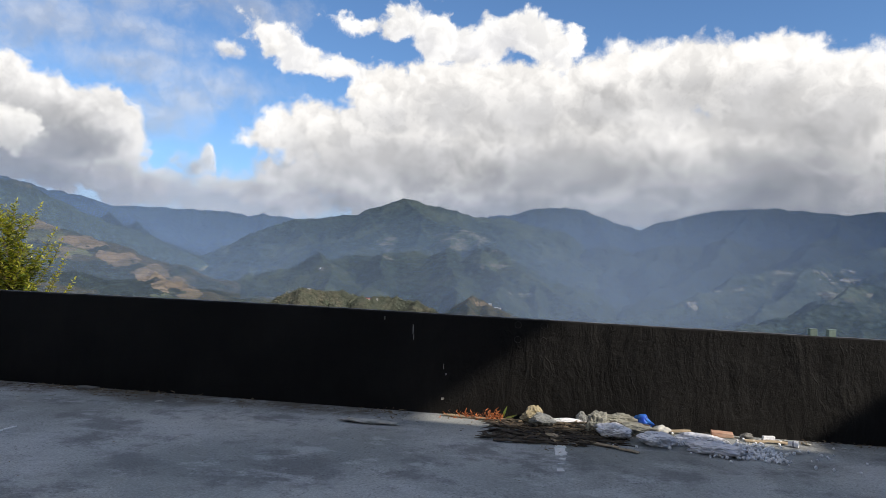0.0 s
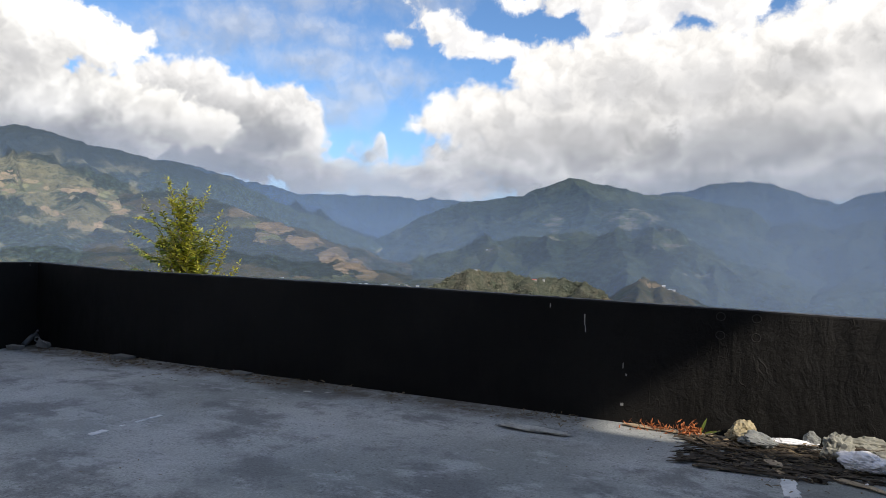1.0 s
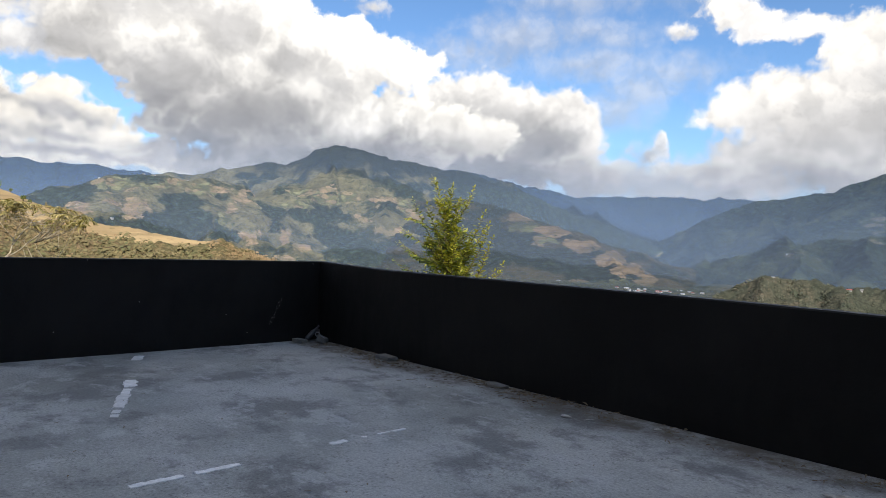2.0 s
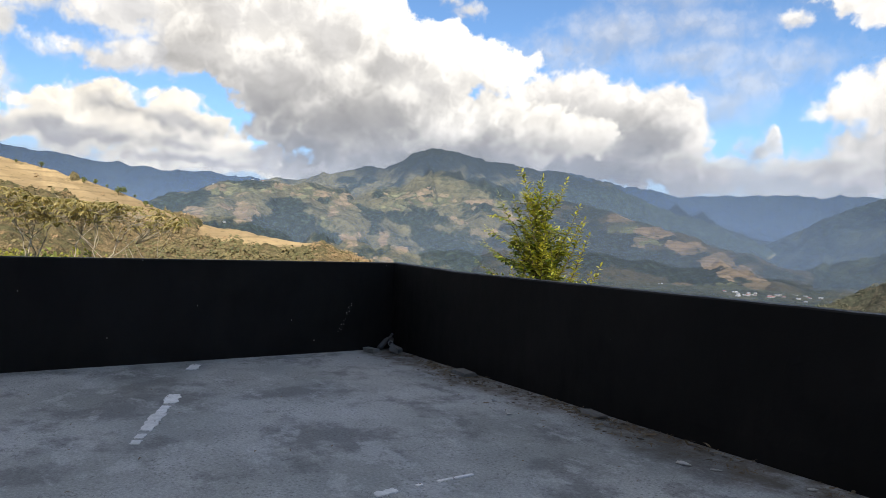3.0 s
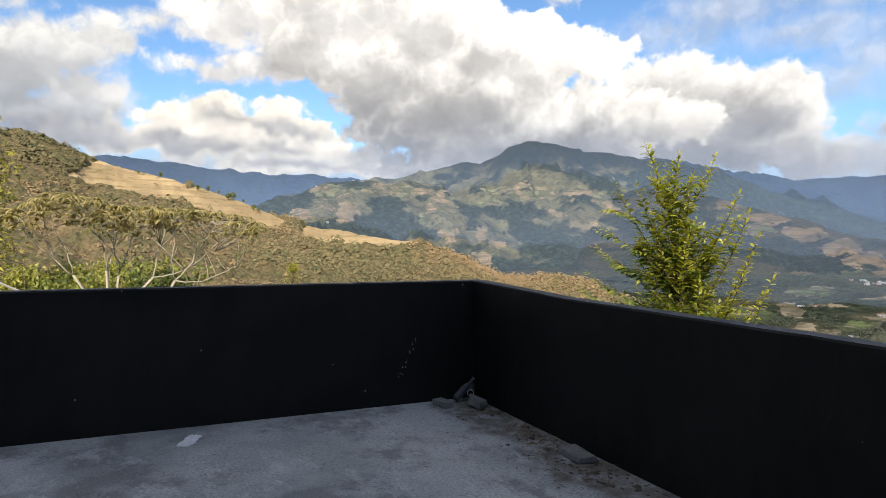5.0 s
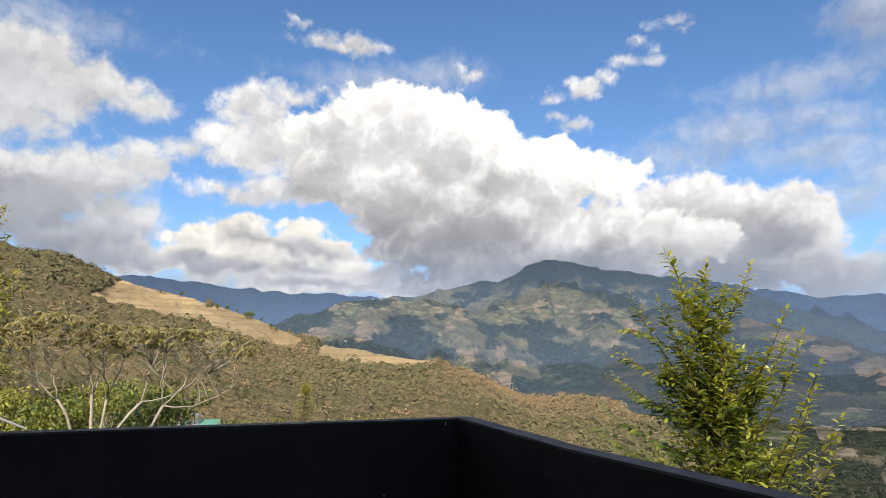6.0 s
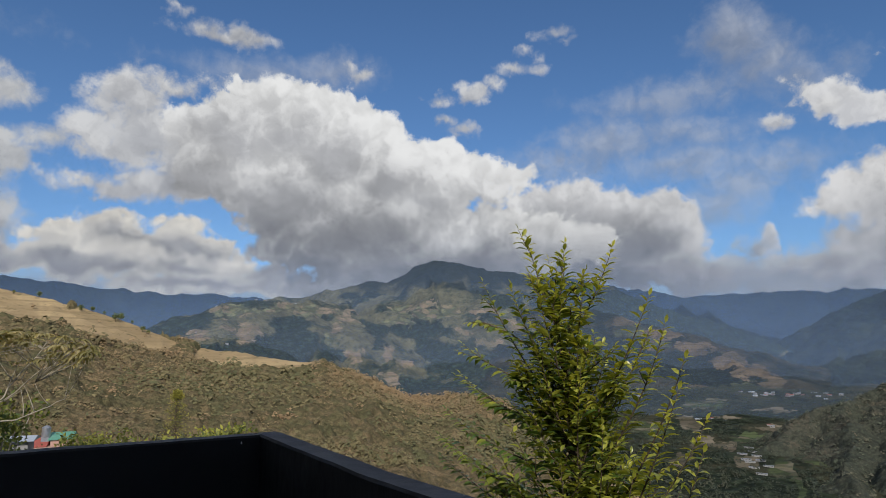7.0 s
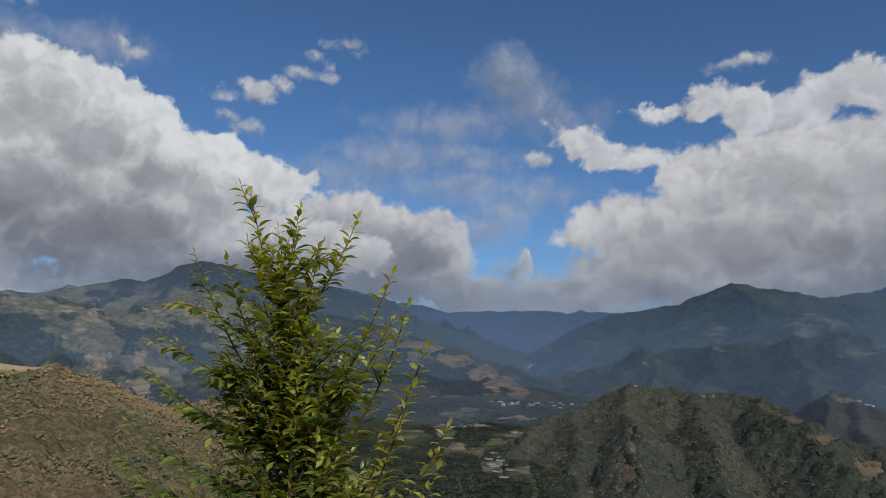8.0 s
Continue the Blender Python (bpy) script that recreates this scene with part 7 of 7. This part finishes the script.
    v, f = tube([high, low.lerp(high, 1.06)], [0.015, 0.015], 12)
    from_lists("cap", v, f, M_INK, bottle, True)
    # a paper cup lying on its side
    cup = thing("paper_cup", pose(11.24, -0.30, 0.032, 0, 0, 0), "white paper cup lying on its side with a dark band", "cup")
    v, f = tube([(0, 0, 0), (0.08, -0.036, 0)], [0.022, 0.031], 18)
    from_lists("body", v, f[:-1], M_BEAD, cup, True)
    v, f = tube([(0.035, -0.0158, 0), (0.05, -0.0225, 0)], [0.0262, 0.0275], 18)
    from_lists("band", v, f, M_INK, cup, True)["label"] = "dark printed band"
    # flattened newspaper and scraps
    bag("newspaper", (7.29, -0.69), (0.24, 0.06, 0.018), -3, 50, M_PAPER, "flattened grey newspaper, trodden into the floor", "newspaper", 0.004, 6.0, 0.1, 0.5)
    for k, (x, y, s) in enumerate([(4.92, -0.51, 0.05), (5.1, -0.42, 0.03), (3.4, -0.75, 0.03), (2.9, -0.55, 0.025), (6.2, -1.0, 0.02), (2.6, -1.3, 0.02), (11.24, -0.55, 0.06), (11.75, -0.25, 0.03), (10.9, -1.2, 0.025), (5.6, -0.2, 0.03), (11.44, -0.18, 0.05), (5.9, -1.75, 0.02)]):
        bag("scrap", (x, y), (s, s * 0.5, s * 0.22), k * 47, 60 + k, M_PAPER, "small pale scrap of litter on the concrete", "litter", 0.004, 3.0, 0.3, 0.4)["group"] = "scraps of litter"
    # green leaf blade and the rusty dry fern beside it
    for p, w, u, k, half in [((8.55, -0.1, 0.01), (0.35, 0.1, 1.0), (0, -1, 0.2), 0.15, 0.012), ((8.56, -0.1, 0.01), (0.9, -0.1, 0.35), (0, -1, 0.4), 0.16, 0.012)]:
        V, F = leaf_arrays([(p, w, u, k, half)])
        tagged(from_lists("weed", V, F, M_LEAF, None, True, {"young": [0.15] * 8}), "fresh green weed blade at the wall foot", "weed", "weeds at the wall foot")
    items = []
    for k in range(240):
        x = 8.46 + rnd.gauss(0, 0.05) if k < 150 else 8.2 + rnd.gauss(0, 0.10)
        items.append(((x, -0.12 + rnd.gauss(0, 0.035), 0.01 + abs(rnd.gauss(0, 0.03 if k < 150 else 0.012))), unit(rnd), unit(rnd), rnd.uniform(0.03, 0.08), 0.006))
    V, F = leaf_arrays(items)
    tagged(from_lists("dry_fern", V, F, M_RUST, None), "rusty dried fern fronds at the wall foot", "dry plants", kind="stuff")
    # straw, twigs and dead leaves washed along the walls
    items = []
    for k in range(2600):
        u = rnd.random()
        if u < 0.42:
            x, y = rnd.uniform(0.4, 4.4), -0.05 - abs(rnd.gauss(0, 0.22))
        elif u < 0.62:
            x, y = rnd.uniform(4.4, 7.8), -0.04 - abs(rnd.gauss(0, 0.18))
        elif u < 0.9:
            x, y = rnd.gauss(9.15, 0.33), -0.1 - abs(rnd.gauss(0, 0.42))
        else:
            x, y = rnd.uniform(8.0, 12.5), -0.03 - abs(rnd.gauss(0, 0.09))
        if noise.noise(Vector((x * 1.7, y * 4, 3))) < -0.05 and u < 0.62:
            continue
        d = Vector((rnd.gauss(0, 1), rnd.gauss(0, 1), rnd.gauss(0, 0.12)))
        items.append(((x, y, 0.006 + rnd.random() * (0.012 if u < 0.62 or u > 0.9 else 0.06)), d, (rnd.gauss(0, 0.4), rnd.gauss(0, 0.4), 1), rnd.uniform(0.02, 0.09), rnd.uniform(0.002, 0.009)))
    for k in range(160):
        items.append(((rnd.uniform(0.5, 12), -rnd.uniform(0.3, 6), 0.006), (rnd.gauss(0, 1), rnd.gauss(0, 1), 0.05), (0, 0.2, 1), rnd.uniform(0.015, 0.05), rnd.uniform(0.002, 0.008)))
    V, F = leaf_arrays(items)
    tagged(from_lists("leaf_litter", V, F, M_STRAW, None), "dead leaves, straw and twigs washed along the wall", "leaf litter", kind="stuff")
    # lumps of earth in low drifts
    soil = bmesh.new()
    for k in range(520):
        x, y = (rnd.uniform(0.5, 4.4), -0.02 - abs(rnd.gauss(0, 0.17))) if k < 400 else (rnd.gauss(9.2, 0.3), -0.3 - abs(rnd.gauss(0, 0.22)))
        r = rnd.uniform(0.005, 0.017) if k % 12 else rnd.uniform(0.017, 0.03)
        n0 = len(soil.verts)
        bmesh.ops.create_icosphere(soil, subdivisions=1, radius=1, matrix=Matrix.Translation((x, y, -0.002)) @ Matrix.Diagonal((r * 1.5, r, r * 0.32, 1)))
        soil.verts.ensure_lookup_table()
        for v in soil.verts[n0:]:
            q = noise.noise(v.co * 45)
            v.co += Vector((q * 0.5, noise.noise(v.co * 38) * 0.5, q * 0.3)) * r
    tagged(part("soil_drift", soil, plain("washed_soil", (0.075, 0.058, 0.042), (0.12, 0.095, 0.07), 20.0, 0.95, 0.8, 60.0), None, "", True), "dark soil washed into low drifts", "soil", kind="stuff")
    for x in (11.57, 11.74):
        boxo = thing("junction_box", pose(x, 0.075, 1.03, 0, 0, 0), "small grey-green metal box on top of the parapet", "box", "boxes on the parapet")
        part("body", slab((-0.034, -0.034, -0.012), (0.034, 0.034, 0.048), 0.005), M_JUNCTION, boxo)
        part("lid", slab((-0.038, -0.038, 0.049), (0.038, 0.038, 0.059), 0.003), M_JUNCTION, boxo)


rubble()
